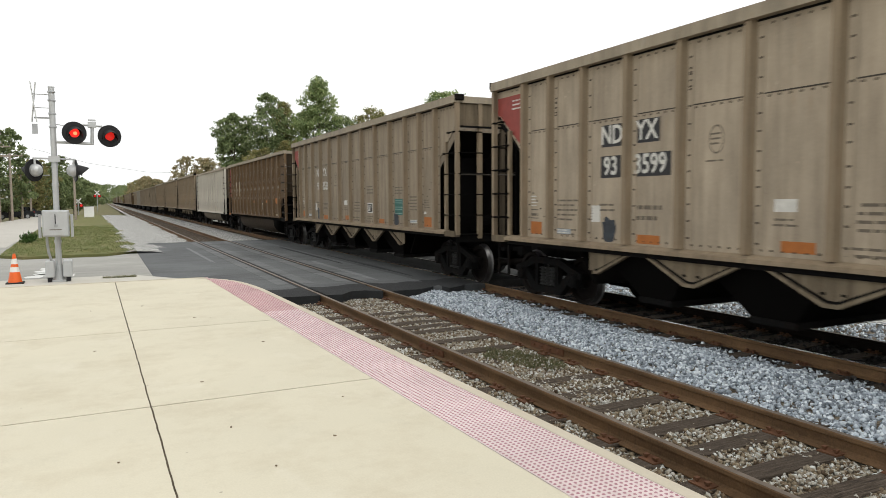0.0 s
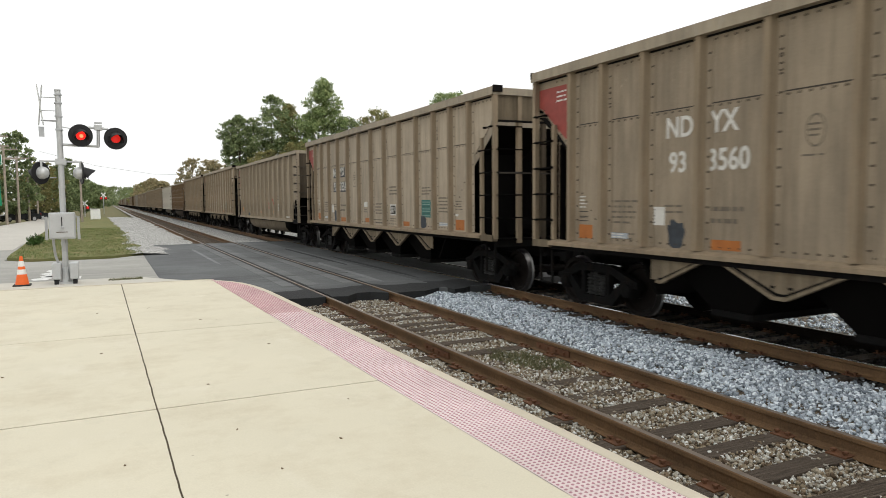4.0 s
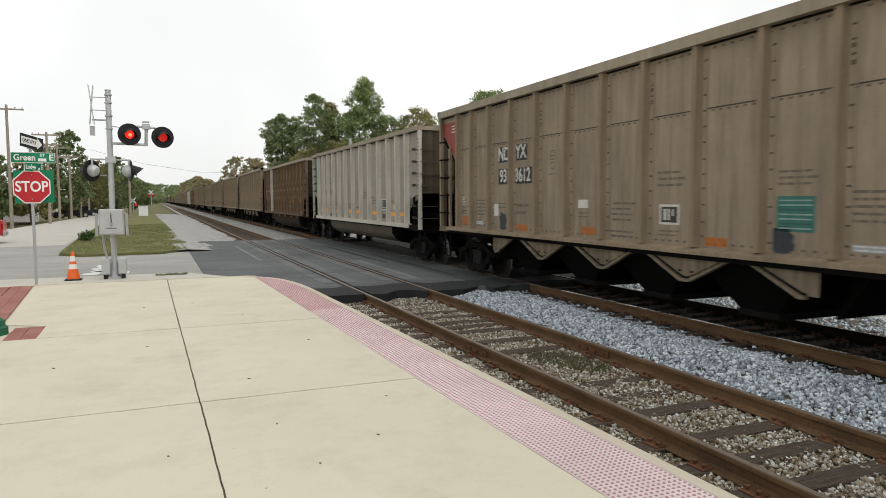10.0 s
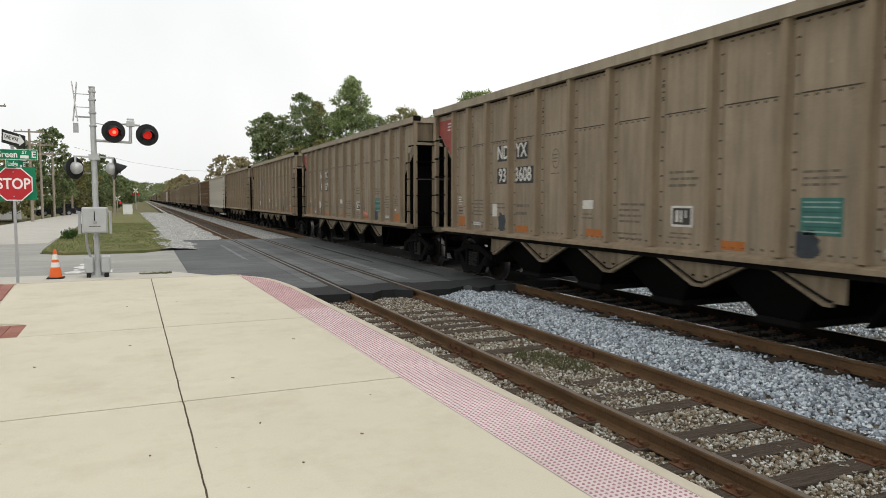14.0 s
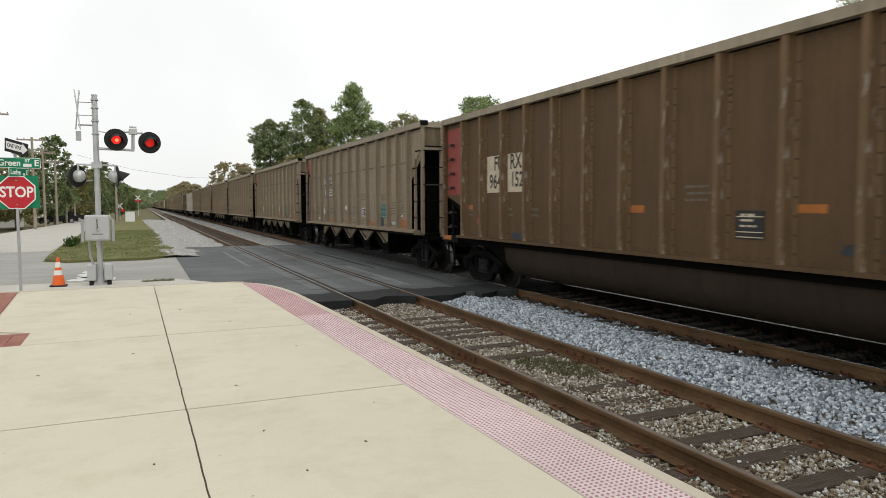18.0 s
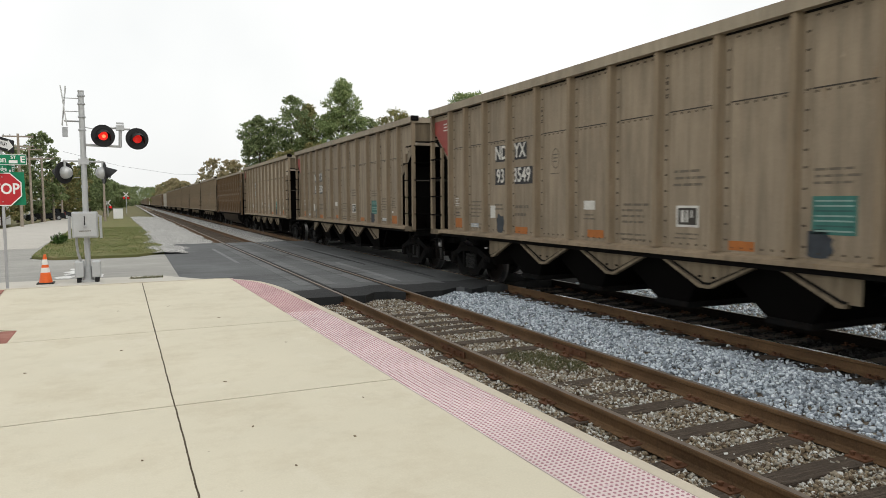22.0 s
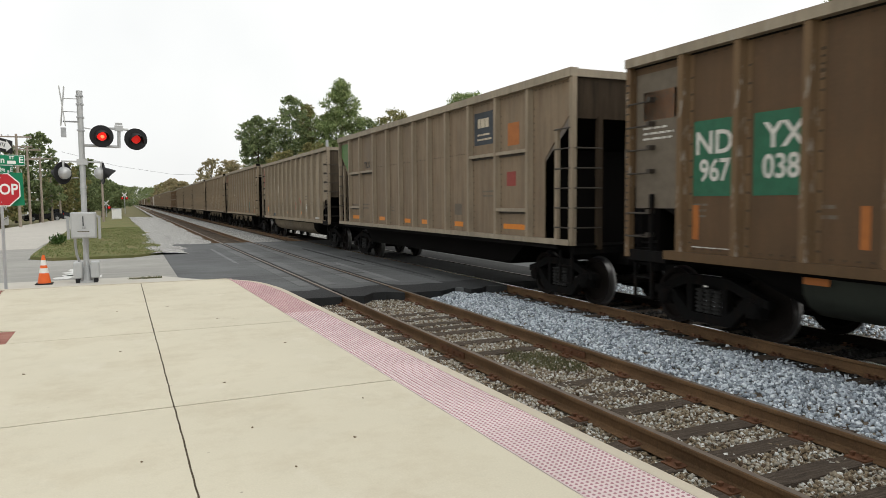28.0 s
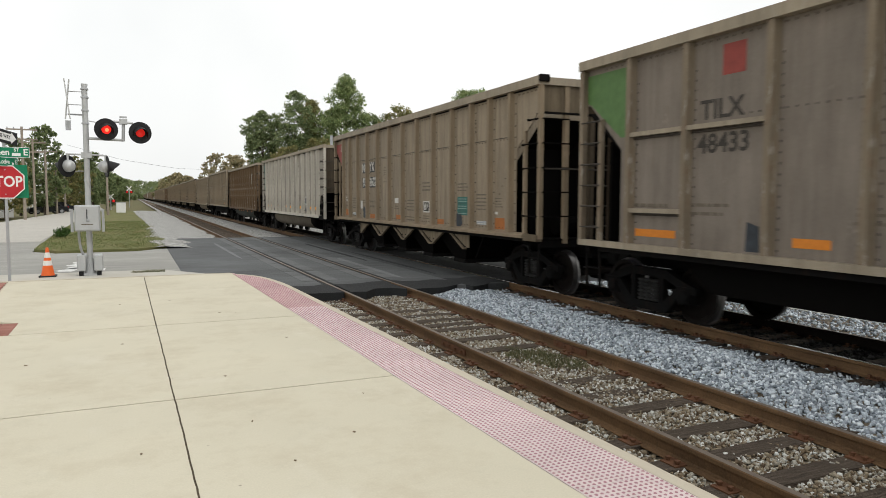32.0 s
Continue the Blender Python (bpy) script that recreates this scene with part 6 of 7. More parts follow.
def grey_gondola(a, b):
    car = gondola(GREY, GREY_POST, TUB_GREY, "cars of the coal train", "light grey coal gondola with pale posts and a teal corner", tall=4.29, bright=())
    mark(car, 0.24, 1.10, 2.42, 4.0, TEAL_P, "placard", label="faded teal corner panel")
    lines(car, 0.2, 0.7, 3.66, 3.85, 3, TEAL_D, lift=0.007)
    boxed(car, "TI", 2.85, 2.88, 0.4, 0.4, 0.40, BLACK_P, None)
    boxed(car, "LX", 3.62, 2.88, 0.5, 0.4, 0.40, BLACK_P, None)
    boxed(car, a, 2.82, 2.40, 0.5, 0.4, 0.40, BLACK_P, None)
    boxed(car, b, 3.70, 2.40, 0.7, 0.4, 0.40, BLACK_P, None)
    for y in (1.48, 2.30, 4.60, 6.84, 7.96, 10.28, 12.50, 13.35):
        mark(car, y, y + 0.48, 1.48, 1.60, AMBER, "reflector")
    mark(car, 11.42, 11.98, 1.66, 2.06, WHITE_P, "stencil_box")
    mark(car, 11.46, 11.94, 1.76, 2.03, BLUEGREY, "stencil_box", 0.007)
    mark(car, 11.46, 11.94, 1.70, 1.735, BLUEGREY, "stencil_box", 0.007)
    mark(car, 11.69, 11.705, 1.77, 2.02, GREY_POST, "stencil", 0.009)
    lines(car, 11.50, 11.66, 1.80, 2.0, 3, GREY_POST, lift=0.009)
    smudge(car, 11.7, 1.36, 0.34, 0.16, 0.006)
    mark(car, 12.75, 13.05, 1.70, 1.84, CREAM, "white_card")
    for a in ((6.7, 7.3, 1.66, 1.92, 3), (7.9, 8.45, 1.68, 1.78, 1), (10.1, 10.7, 1.85, 2.15, 3)):
        lines(car, *a)
    bm = prism(bmesh.new(), [(HB - 3.35, 1.28), (HB - 4.1, 1.28), (HB - 3.95, 1.42), (HB - 3.5, 1.44)], -SIDE - 0.012, -SIDE + 0.001, "x")
    part("dark_patch", bm, BLUEGREY, car, "dark smudge over the sill")
    return car


train[5] = grey_gondola("42", "707")
train[21] = grey_gondola("43", "325")

dark = gondola(DARKBROWN, BROWN_POST, GREENBLACK, "cars of the coal train", "dark brown coal gondola with green number panels and white disc", tall=4.29)
train[20] = dark
mark(dark, 0.1, 1.02, 1.9, 4.02, STENCIL, "placard")
mark(dark, 0.26, 1.06, 3.28, 3.72, DIMORANGE, "orange_patch")
lines(dark, 0.25, 0.95, 2.95, 3.2, 3, WHITE_P, lift=0.007)
mark(dark, 1.36, 2.14, 2.08, 3.16, GREEN_P, "number_patch", label="faded green number panel")
mark(dark, 2.43, 3.21, 2.08, 3.16, GREEN_P, "number_patch", label="faded green number panel")
side_text(dark, "ND", 1.74, 2.82, 0.46, WHITE_P)
side_text(dark, "YX", 2.9, 2.84, 0.46, WHITE_P)
side_text(dark, "967", 1.76, 2.43, 0.44, WHITE_P, squeeze=0.85)
side_text(dark, "038", 2.86, 2.44, 0.44, WHITE_P, squeeze=0.85)
for y in (1.36, 3.94, 6.36, 9.24, 11.16, 13.95):
    mark(dark, y, y + 0.12, 1.45, 1.95, DIMORANGE, "reflector")
for y in (3.2, 5.3, 6.26, 7.55, 9.45, 11.5):
    mark(dark, y, y + 0.35, 0.98, 1.08, DIMORANGE, "reflector", x=1.475)
disc = lathe(bmesh.new(), [(-SIDE - 0.006, 0.46), (-SIDE + 0.001, 0.46)], 28, "x", (0, HB - 12.46, 3.32))
part("white_disc", disc, WHITE_P, dark, "white painted disc")
mark(dark, 9.9, 10.32, 1.62, 1.93, WHITE_P, "stencil_box")
mark(dark, 9.94, 10.28, 1.66, 1.88, BLUEGREY, "stencil_box", 0.007)
mark(dark, 13.2, 13.5, 1.72, 1.79, WHITE_P, "white_card")
mark(dark, 13.15, 13.85, 1.42, 1.48, WHITE_P, "white_card")
lines(dark, 1.2, 2.2, 1.32, 1.36, 1, WHITE_P)

rib_a = ribbed_car("tan ribbed coal car with end panel rails and blue sign", LIME_P, "cars of the coal train", RUSTTAN, TAN_B)
train[19] = rib_a
mark(rib_a, 11.42, 12.46, 3.33, 4.08, BLUEGREY, "painted_sign", label="faded blue painted company sign")
lines(rib_a, 11.55, 12.3, 3.68, 3.98, 1, CREAM, lift=0.008, fill=0.7)
lines(rib_a, 11.55, 12.3, 3.4, 3.62, 2, CREAM, lift=0.008)
mark(rib_a, 13.02, 13.5, 3.22, 3.7, DIMORANGE, "orange_patch")
mark(rib_a, 12.98, 13.36, 2.35, 2.66, RED_P, "orange_patch")
rib_b = ribbed_car("mauve-grey ribbed coal car with a green corner panel", LIME_P, "cars of the coal train", MAUVE, MAUVE_POST)
train[23] = rib_b
mark(rib_b, 3.2, 3.6, 3.74, 4.16, RED_P, "painted_sign", label="small faded red painted sign")
boxed(rib_b, "TILX", 3.2, 3.28, 0.9, 0.3, 0.38, INK, None)
boxed(rib_b, "48433", 3.24, 2.80, 0.9, 0.3, 0.38, INK, None)
boxed(rib_a, "TILX", 3.2, 3.28, 0.9, 0.3, 0.30, INK, None)
train[-3] = copy_thing(train[12], Matrix.Identity(4))
train[-4] = copy_thing(train[5], Matrix.Identity(4))
train[-5] = BARE
for i in (-6, -7):
    train[i] = copy_thing(FIRST, Matrix.Identity(4))


# a few hoppers are paler
for i in (-1, 1, 13, 16):
    for piece in train[i].children:
        if piece.type == "MESH" and piece.data.materials and piece.data.materials[0] == TAN:
            piece.material_slots[0].link = "OBJECT"
            piece.material_slots[0].material = TAN_LIGHT


def plain_car(paint):
    """A car far down the line, in few pieces."""
    car = thing("coal_car", "dusty coal car far down the line", "freight car", group="cars of the coal train")
    cut = [(HB, 4.2), (HB, 3.5), (HB - 1.04, 2.7), (HB - 1.04, 1.2)]
    bm = side_plate(bmesh.new(), -SIDE, cut + [(-a, b) for a, b in cut[::-1]], 2 * SIDE)
    part("body", bm, paint, car)
    bm = bmesh.new()
    for p in POSTS:
        bx(bm, -SIDE - 0.08, -SIDE, p - 0.06, p + 0.06, 1.2, 4.2)
    tagged(part("side_posts", bm, paint, car), kind="stuff")
    part("top_chord", box(-1.65, 1.65, -HB, HB, 4.2, 4.34), paint, car)
    part("side_sill", box(-1.63, 1.63, -HB, HB, 1.08, 1.2), paint, car)
    part("trough", prism(bmesh.new(), [(-5.2, 1.08), (-4.4, 0.5), (4.4, 0.5), (5.2, 1.08)], -1.3, 1.3, "x"), SHADED_SOOT, car)
    for s in (-1, 1):
        part("bogie", box(-1.05, 1.05, s * (HB - 1.2) - 1.3, s * (HB - 1.2) + 1.3, 0.05, 0.9, 0.1), UNDER, car)
    return car


kinds = [plain_car(m) for m in (TAN, TAN_B, BROWN, GREY)]
far_order = [0, 1, 0, 3, 1, 2, 0, 1, 0, 0, 2, 1, 3, 0, 1, 0, 2, 0, 1, 3, 0, 0, 2, 1, 0, 1, 0, 3, 0, 1]
used = set()
for n, kd in enumerate(far_order):
    i = -8 - n
    if kd not in used:
        train[i] = kinds[kd]
        used.add(kd)
    else:
        train[i] = copy_thing(kinds[kd], Matrix.Identity(4))


def run(t):
    """Metres that the front corner of car 0 has gone along the track at t seconds."""
    return RUN[0] + t * (RUN[1] + t * (RUN[2] + t * (RUN[3] + t * RUN[4])))


SHIFT = {-2: 0.12, -1: 0.06, 0: -0.06, 1: -0.09, 3: -0.04, 4: 0.07, 6: -0.09, 7: 0.05, 8: -0.04, 11: -0.04, 13: 0.04, 14: -0.08, 15: 0.17, 16: 0.05, 17: 0.04, 19: -0.1, 20: -0.04, 22: -0.13, 23: 0.09}
# slack running in and out along the train: seconds, metres
SURGE = ((0, -0.12), (1, 0.10), (2, 0.02), (3, -0.07), (4, -0.05), (6, -0.03), (8, 0.09), (9, -0.03), (10, -0.06), (11, 0.04), (13, -0.01), (23, 0.01), (24, -0.07), (25, 0.22), (26, 0.0), (28, -0.1), (29, 0.01), (30, 0.01), (31, -0.09), (32, 0.06))


def gone(t):
    return run(t) + float(np.interp(t, [a for a, b in SURGE], [b for a, b in SURGE]))


def car_pose(i, t):
    return TRACK @ pose(FAR_X, gone(t) - PITCH * i - HB + SHIFT.get(i, 0.0), RAILZ)


for i, car in train.items():
    car.matrix_basis = car_pose(i, 0)


def motions():
    times = [float(k) for k in range(33)]
    for i, car in train.items():
        walk(car, [(t, car_pose(i, t)) for t in times])
    # wheels turn as the train runs; alike wheels share one turning
    turning = {}
    for i in sorted(k for k in train if -4 <= k):
        for bogie in train[i].children:
            if not bogie.name.startswith("bogie"):
                continue
            for w in bogie.children:
                if not w.name.startswith("wheelset"):
                    continue
                key = round(w.location.y, 2)
                if key not in turning:
                    rows = []
                    for k in range(0, 961):
                        t = k / 30
                        rows.append((t, pose(0, key, 0.46) @ Matrix.Rotation(-gone(t) / 0.46, 4, "X")))
                    walk(w, rows)
                    turning[key] = w
                else:
                    src_w = turning[key]
                    w.rotation_mode = "QUATERNION"
                    w.animation_data_create()
                    w.animation_data.action = src_w.animation_data.action
                    w.animation_data.action_slot = src_w.animation_data.action_slot

# ---- crossing signal ----


def shade_lamp(parent, x, y, z, turn, lit, glass):
    """A round flasher: black background disc, hood and red lens; faces -y before its turn."""
    m = pose(x, y, z, 0, 0, turn)
    head = part("lamp_head", lathe(bmesh.new(), [(-0.02, 0.27), (-0.012, 0.275), (0.0, 0.275), (0.01, 0.26)], 32, "y"), BLACKP, parent, "round black background disc", at=m)
    part("housing", lathe(bmesh.new(), [(0.01, 0.155), (0.06, 0.153), (0.13, 0.13), (0.18, 0.075), (0.19, 0.02)], 24, "y"), ALU, head)
    bm = lathe(bmesh.new(), [(-0.06, 0.02), (-0.055, 0.06), (-0.035, 0.105), (-0.022, 0.112)], 24, "y")
    part("lens", bm, lit, head, glass, smooth=True)
    if lit is LENS_ON:
        part("lens_core", lathe(bmesh.new(), [(-0.068, 0.012), (-0.064, 0.035), (-0.059, 0.045)], 16, "y", (0.01, 0, -0.015)), LENS_CORE, head, "bright core of the lit lens", smooth=True)
    bm = bmesh.new()
    n, r0, r1 = 20, 0.165, 0.160
    rows = []
    for k in range(n + 1):
        a = radians(-20 + 220 * k / n)
        d = 0.30 * (0.35 + 0.65 * max(0, math.sin(a)))
        rows.append([bm.verts.new((math.cos(a) * r0, -0.02, math.sin(a) * r0)), bm.verts.new((math.cos(a) * r0, -0.02 - d, math.sin(a) * r0 - 0.085)), bm.verts.new((math.cos(a) * r1, -0.02 - d, math.sin(a) * r1 - 0.085)), bm.verts.new((math.cos(a) * r1, -0.02, math.sin(a) * r1))])
    for a, b in zip(rows, rows[1:]):
        for j in range(4):
            bm.faces.new((a[j], b[j], b[(j + 1) % 4], a[(j + 1) % 4]))
    bmesh.ops.recalc_face_normals(bm, faces=bm.faces[:])
    part("hood", bm, BLACKP, head)
    return head


SX, SY, SG = -0.80, 19.55, -0.14
sig = thing("crossing_signal", "silver level-crossing signal mast with two pairs of flashing lights", "crossing signal", pose(SX, SY, SG, 0, 0, 0))
mast = bmesh.new()
tube(mast, (0, 0, 0.25), (0, 0, 4.72), 0.068, 20)
tube(mast, (0, 0, 4.72), (0, 0, 4.75), 0.074, 20)
for z in (0.95, 2.35, 3.0):
    tube(mast, (0, 0, z), (0, 0, z + 0.07), 0.08, 20)
part("mast", mast, ALU, sig, smooth=False)
foot = bmesh.new()
prism(foot, [(-0.17, -0.17), (0.17, -0.17), (0.17, 0.17), (-0.17, 0.17)], 0.0, 0.05, "z")
lathe(foot, [(0.05, 0.14), (0.4, 0.085)], 12, "z")
part("mast_base", foot, ALU, sig)
for sx in (-1, 1):
    for sy in (-1, 1):
        bm = box(sx * 0.19 - 0.10, sx * 0.19 + 0.10, sy * 0.15 - 0.09, sy * 0.15 + 0.09, 0.12, 0.52, 0.02)
        part("base_cover", bm, ALU, sig, "small rounded metal base cover")
        part("anchor", box(sx * 0.2 - 0.05, sx * 0.2 + 0.05, sy * 0.15 - 0.04, sy * 0.15 + 0.04, 0.0, 0.12), BLACKP, sig)
cab = part("relay_box", box(-0.30, 0.27, -0.42, -0.09, 1.12, 1.76, 0.02), ALU, sig, "silver relay cabinet")
part("cabinet_door", box(-0.275, 0.245, -0.445, -0.425, 1.15, 1.73, 0.01), ALU, cab)
part("latch", box(-0.03, -0.01, -0.465, -0.445, 1.42, 1.66), BLACKP, cab)
part("padlock", box(-0.04, 0.03, -0.48, -0.447, 1.36, 1.43, 0.008), GALV, cab)
part("label_plate", box(-0.15, 0.11, -0.449, -0.446, 1.28, 1.30), STENCIL, cab)
for x in (-0.36, 0.33):
    part("side_bracket", box(x - 0.03, x + 0.03, -0.30, -0.22, 1.1, 1.66), GALV, cab)
cond = bmesh.new()
pts = [(-0.22, -0.25, 1.12), (-0.22, -0.22, 0.95), (-0.20, -0.16, 0.72), (-0.13, -0.10, 0.45), (-0.10, -0.05, 0.3)]
for a, b in zip(pts, pts[1:]):
    tube(cond, a, b, 0.03, 8)
part("conduit", cond, GALV, sig)
# upper pair, facing the street on the platform's side
arm = bmesh.new()
tube(arm, (0, 0, 3.42), (0.86, 0.02, 3.40), 0.035, 10)
tube(arm, (0.84, 0.02, 3.38), (0.86, 0.02, 3.9), 0.04, 10)
tube(arm, (0.0, 0, 3.86), (0.50, 0.02, 3.78), 0.012, 6)
bx(arm, 0.76, 0.95, -0.06, 0.1, 3.80, 3.93)
tube(arm, (0.62, 0.0, 3.86), (1.08, 0.04, 3.84), 0.03, 8)
bx(arm, 0.77, 0.94, -0.02, 0.06, 3.96, 4.0)
part("cross_arm", arm, ALU, sig)
shade_lamp(sig, 0.46, -0.16, 3.64, 10, LENS_ON, "lit red lens")
shade_lamp(sig, 1.24, -0.02, 3.60, 10, LENS_HALF, "fading red lens")
# lower pair, seen from behind
arm = bmesh.new()
tube(arm, (-0.46, 0.02, 3.02), (0.46, 0.02, 3.0), 0.022, 8)
bx(arm, -0.12, 0.12, -0.09, 0.09, 2.93, 3.07)
tube(arm, (-0.42, 0.02, 3.03), (-0.42, 0.0, 2.80), 0.025, 8)
tube(arm, (0.42, 0.02, 3.0), (0.42, 0.0, 2.80), 0.025, 8)
part("cross_arm", arm, ALU, sig)
shade_lamp(sig, -0.44, 0.10, 2.73, 228, LENS_DIM, "red lens turned away")
shade_lamp(sig, 0.44, 0.08, 2.73, 102, LENS_DIM, "red lens turned away")
# folded crossbuck blades seen edge on, on a bracket beside the mast
SIGNGREY = plain("sign_back_grey", (0.52, 0.53, 0.52), 0.5, vary=0.08)
for turn, name in ((14, "crossbuck_blade"), (-14, "crossbuck_blade")):
    bm = box(-0.012, 0.012, -0.10, 0.10, -0.48, 0.48, 0.004)
    part(name, bm, SIGNGREY, sig, "grey crossbuck blade seen nearly edge on", at=pose(-0.385, 0.002 * turn, 4.36, 0, 0.45 * turn, 1))
bm = bmesh.new()
for z in (4.55, 4.23, 3.98, 4.0):
    tube(bm, (0, 0, z), (-0.385, 0, z), 0.01, 6)
for z in (4.62, 4.42, 4.10, 3.78):
    bx(bm, -0.085, 0.085, -0.085, 0.085, z - 0.015, z + 0.015)
part("bracket", bm, GALV, sig)
part("tracks_plate", box(-0.44, -0.32, -0.01, 0.01, 3.60, 3.84), GALV, sig)

# ---- street signs on a post ----
PX, PY = -2.44, 18.7
post = thing("street_sign_post", "galvanised post with stop, one-way and street name signs", "sign post", pose(PX, PY, -0.14))
bm = bmesh.new()
bx(bm, -0.03, 0.03, -0.02, 0.02, 0.0, 3.45)
part("post", bm, GALV, post)


def octagon(r):
    return [(r * math.cos(radians(22.5 + 45 * k)) / math.cos(radians(22.5)), r * math.sin(radians(22.5 + 45 * k)) / math.cos(radians(22.5))) for k in range(8)]


def flat(pts, y0, y1):
    return prism(bmesh.new(), pts, y0, y1, "y")


SIGN_Z = 2.30
part("stop_sign", flat([(-0.36, -0.38), (0.44, -0.36), (0.42, 0.40), (-0.38, 0.38)], 0.03, 0.035), SIGNGREEN, post, "green backing plate", at=pose(0.02, 0, SIGN_Z, 0, 0, 12))
st2 = part("octagon", flat(octagon(0.38), -0.035, -0.03), SIGNWHITE, post, "white border of the stop sign", at=pose(0, 0, SIGN_Z, 0, 0, 4))
part("red_face", flat(octagon(0.355), -0.039, -0.0352), SIGNRED, st2, "red octagonal stop face")
words("STOP", 0.34, SIGNWHITE, st2, pose(0, -0.041, 0, 90, 0, 0), "lettering", 0.001, squeeze=0.82, weight=0.008)
for z in (-0.28, 0.28):
    part("bolt", lathe(bmesh.new(), [(-0.048, 0.012), (-0.036, 0.014)], 10, "y", (0, 0, z)), GALV, st2)


def name_plate(z, w, h, turn, x):
    ob = part("street_name_sign", box(-w / 2, w / 2, -0.006, 0.006, -h / 2, h / 2, 0.003), SIGNWHITE, post, "green street name sign with white lettering", at=pose(x, -0.01, z, 0, 0, turn))
    part("face", box(-w / 2 + 0.012, w / 2 - 0.012, -0.010, -0.0065, -h / 2 + 0.012, h / 2 - 0.012), SIGNGREEN, ob)
    return ob


g = name_plate(2.98, 0.90, 0.24, 6, 0.05)
words("Green", 0.20, SIGNWHITE, g, pose(-0.17, -0.012, -0.005, 90, 0, 0), "lettering", 0.001, squeeze=0.86, weight=0.004)
words("ST", 0.10, SIGNWHITE, g, pose(0.19, -0.012, 0.05, 90, 0, 0), "lettering", 0.001, weight=0.002)
part("number_bar", box(0.10, 0.27, -0.013, -0.0105, -0.085, -0.015), SIGNWHITE, g)
words("E", 0.20, SIGNWHITE, g, pose(0.37, -0.012, 0, 90, 0, 0), "lettering", 0.001, weight=0.004)
l2 = name_plate(2.76, 0.62, 0.21, 58, 0.06)
words("Lodge", 0.15, SIGNWHITE, l2, pose(-0.11, -0.012, 0, 90, 0, 0), "lettering", 0.001, squeeze=0.86, weight=0.003)
part("number_bar", box(0.12, 0.18, -0.013, -0.0105, -0.07, -0.01), SIGNWHITE, l2)
words("E", 0.15, SIGNWHITE, l2, pose(0.24, -0.012, 0, 90, 0, 0), "lettering", 0.001, weight=0.003)
ow = part("one_way_sign", box(-0.44, 0.44, -0.004, 0.004, -0.15, 0.15, 0.003), BLACKP, post, "black and white one-way arrow sign", at=pose(0.045, -0.045, 3.33, 0, 0, 66) @ pose(0, 0, 0, 0, 5, 0))
arrow = [(-0.40, -0.085), (0.20, -0.085), (0.20, -0.13), (0.40, 0.0), (0.20, 0.13), (0.20, 0.085), (-0.40, 0.085)]
part("arrow", flat(arrow, -0.0075, -0.0045), SIGNWHITE, ow, "white arrow")
words("ONE WAY", 0.125, BLACKP, ow, pose(-0.10, -0.0085, 0, 90, 0, 0), "lettering", 0.0005, squeeze=0.9, weight=0.002)

# ---- traffic cone ----
cone = thing("traffic_cone", "orange traffic cone with white bands on a black base", "traffic cone", pose(-1.74, 19.55, -0.14))
part("base", box(-0.19, 0.19, -0.19, 0.19, 0.0, 0.035, 0.01), RUBBER, cone)
for name, z0, z1, r0, r1, mt in (("body", 0.035, 0.28, 0.15, 0.105, CONE_O), ("lower_band", 0.28, 0.40, 0.1055, 0.084, CONE_W), ("body", 0.40, 0.47, 0.084, 0.072, CONE_O), ("upper_band", 0.47, 0.60, 0.0725, 0.05, CONE_W), ("top", 0.60, 0.72, 0.05, 0.028, CONE_O)):
    part(name, lathe(bmesh.new(), [(z0, r0), (z1, r1)], 24, "z"), mt, cone)

# a green cast base beside the brick band
bin_ = thing("lamp_post", "dark green cast lamp post base on the paving", "lamp post", pose(-2.02, 11.15, 0.0))
part("base", lathe(bmesh.new(), [(0, 0.2), (0.1, 0.2), (0.12, 0.17), (0.2, 0.16), (0.24, 0.1), (0.5, 0.08)], 16, "z"), GREEN_P, bin_)
part("shaft", lathe(bmesh.new(), [(0.5, 0.06), (3.4, 0.045)], 12, "z"), GREEN_P, bin_)

# dry leaves and bits on the platform
LEAFLITTER = plain("dry_leaf", (0.14, 0.095, 0.055), 0.9)
lrng = random.Random(8)
for x, y in ((0.91, 7.27), (0.92, 5.69), (0.08, 5.27), (-0.1, 12.9), (1.35, 11.4), (0.7, 13.1), (1.6, 5.1), (1.05, 4.7), (2.0, 6.1), (-1.0, 8.6), (-0.05, 9.4), (1.9, 9.0)):
    r = 0.012 + 0.014 * lrng.random()
    pts = [(r * (1.5 if k % 2 else 0.9) * math.cos(a), r * 0.6 * math.sin(a)) for k, a in enumerate(np.linspace(0, math.tau, 8)[:-1])]
    tagged(part("dry_leaf", prism(bmesh.new(), pts, 0.0, 0.004, "z"), LEAFLITTER, at=pose(x, y, 0.001, 6, 4, lrng.uniform(0, 360))), "small dry brown leaf lying on the platform", "leaf", "fallen leaves")

# ---- trees ----
trng = np.random.default_rng(11)


def leaf_cards(centers, radii, count, size, squash=0.7):
    """Small leaf sprays scattered through the clumps of a crown."""
    per = np.maximum(5, (count * radii ** 2 / np.sum(radii ** 2)).astype(int))
    pos = []
    for c, r, k in zip(centers, radii, per):
        p = trng.normal(size=(k, 3)) * r * 0.72
        p[:, 2] *= squash
        pos.append(p + c)
    return sprays(np.concatenate(pos), size)


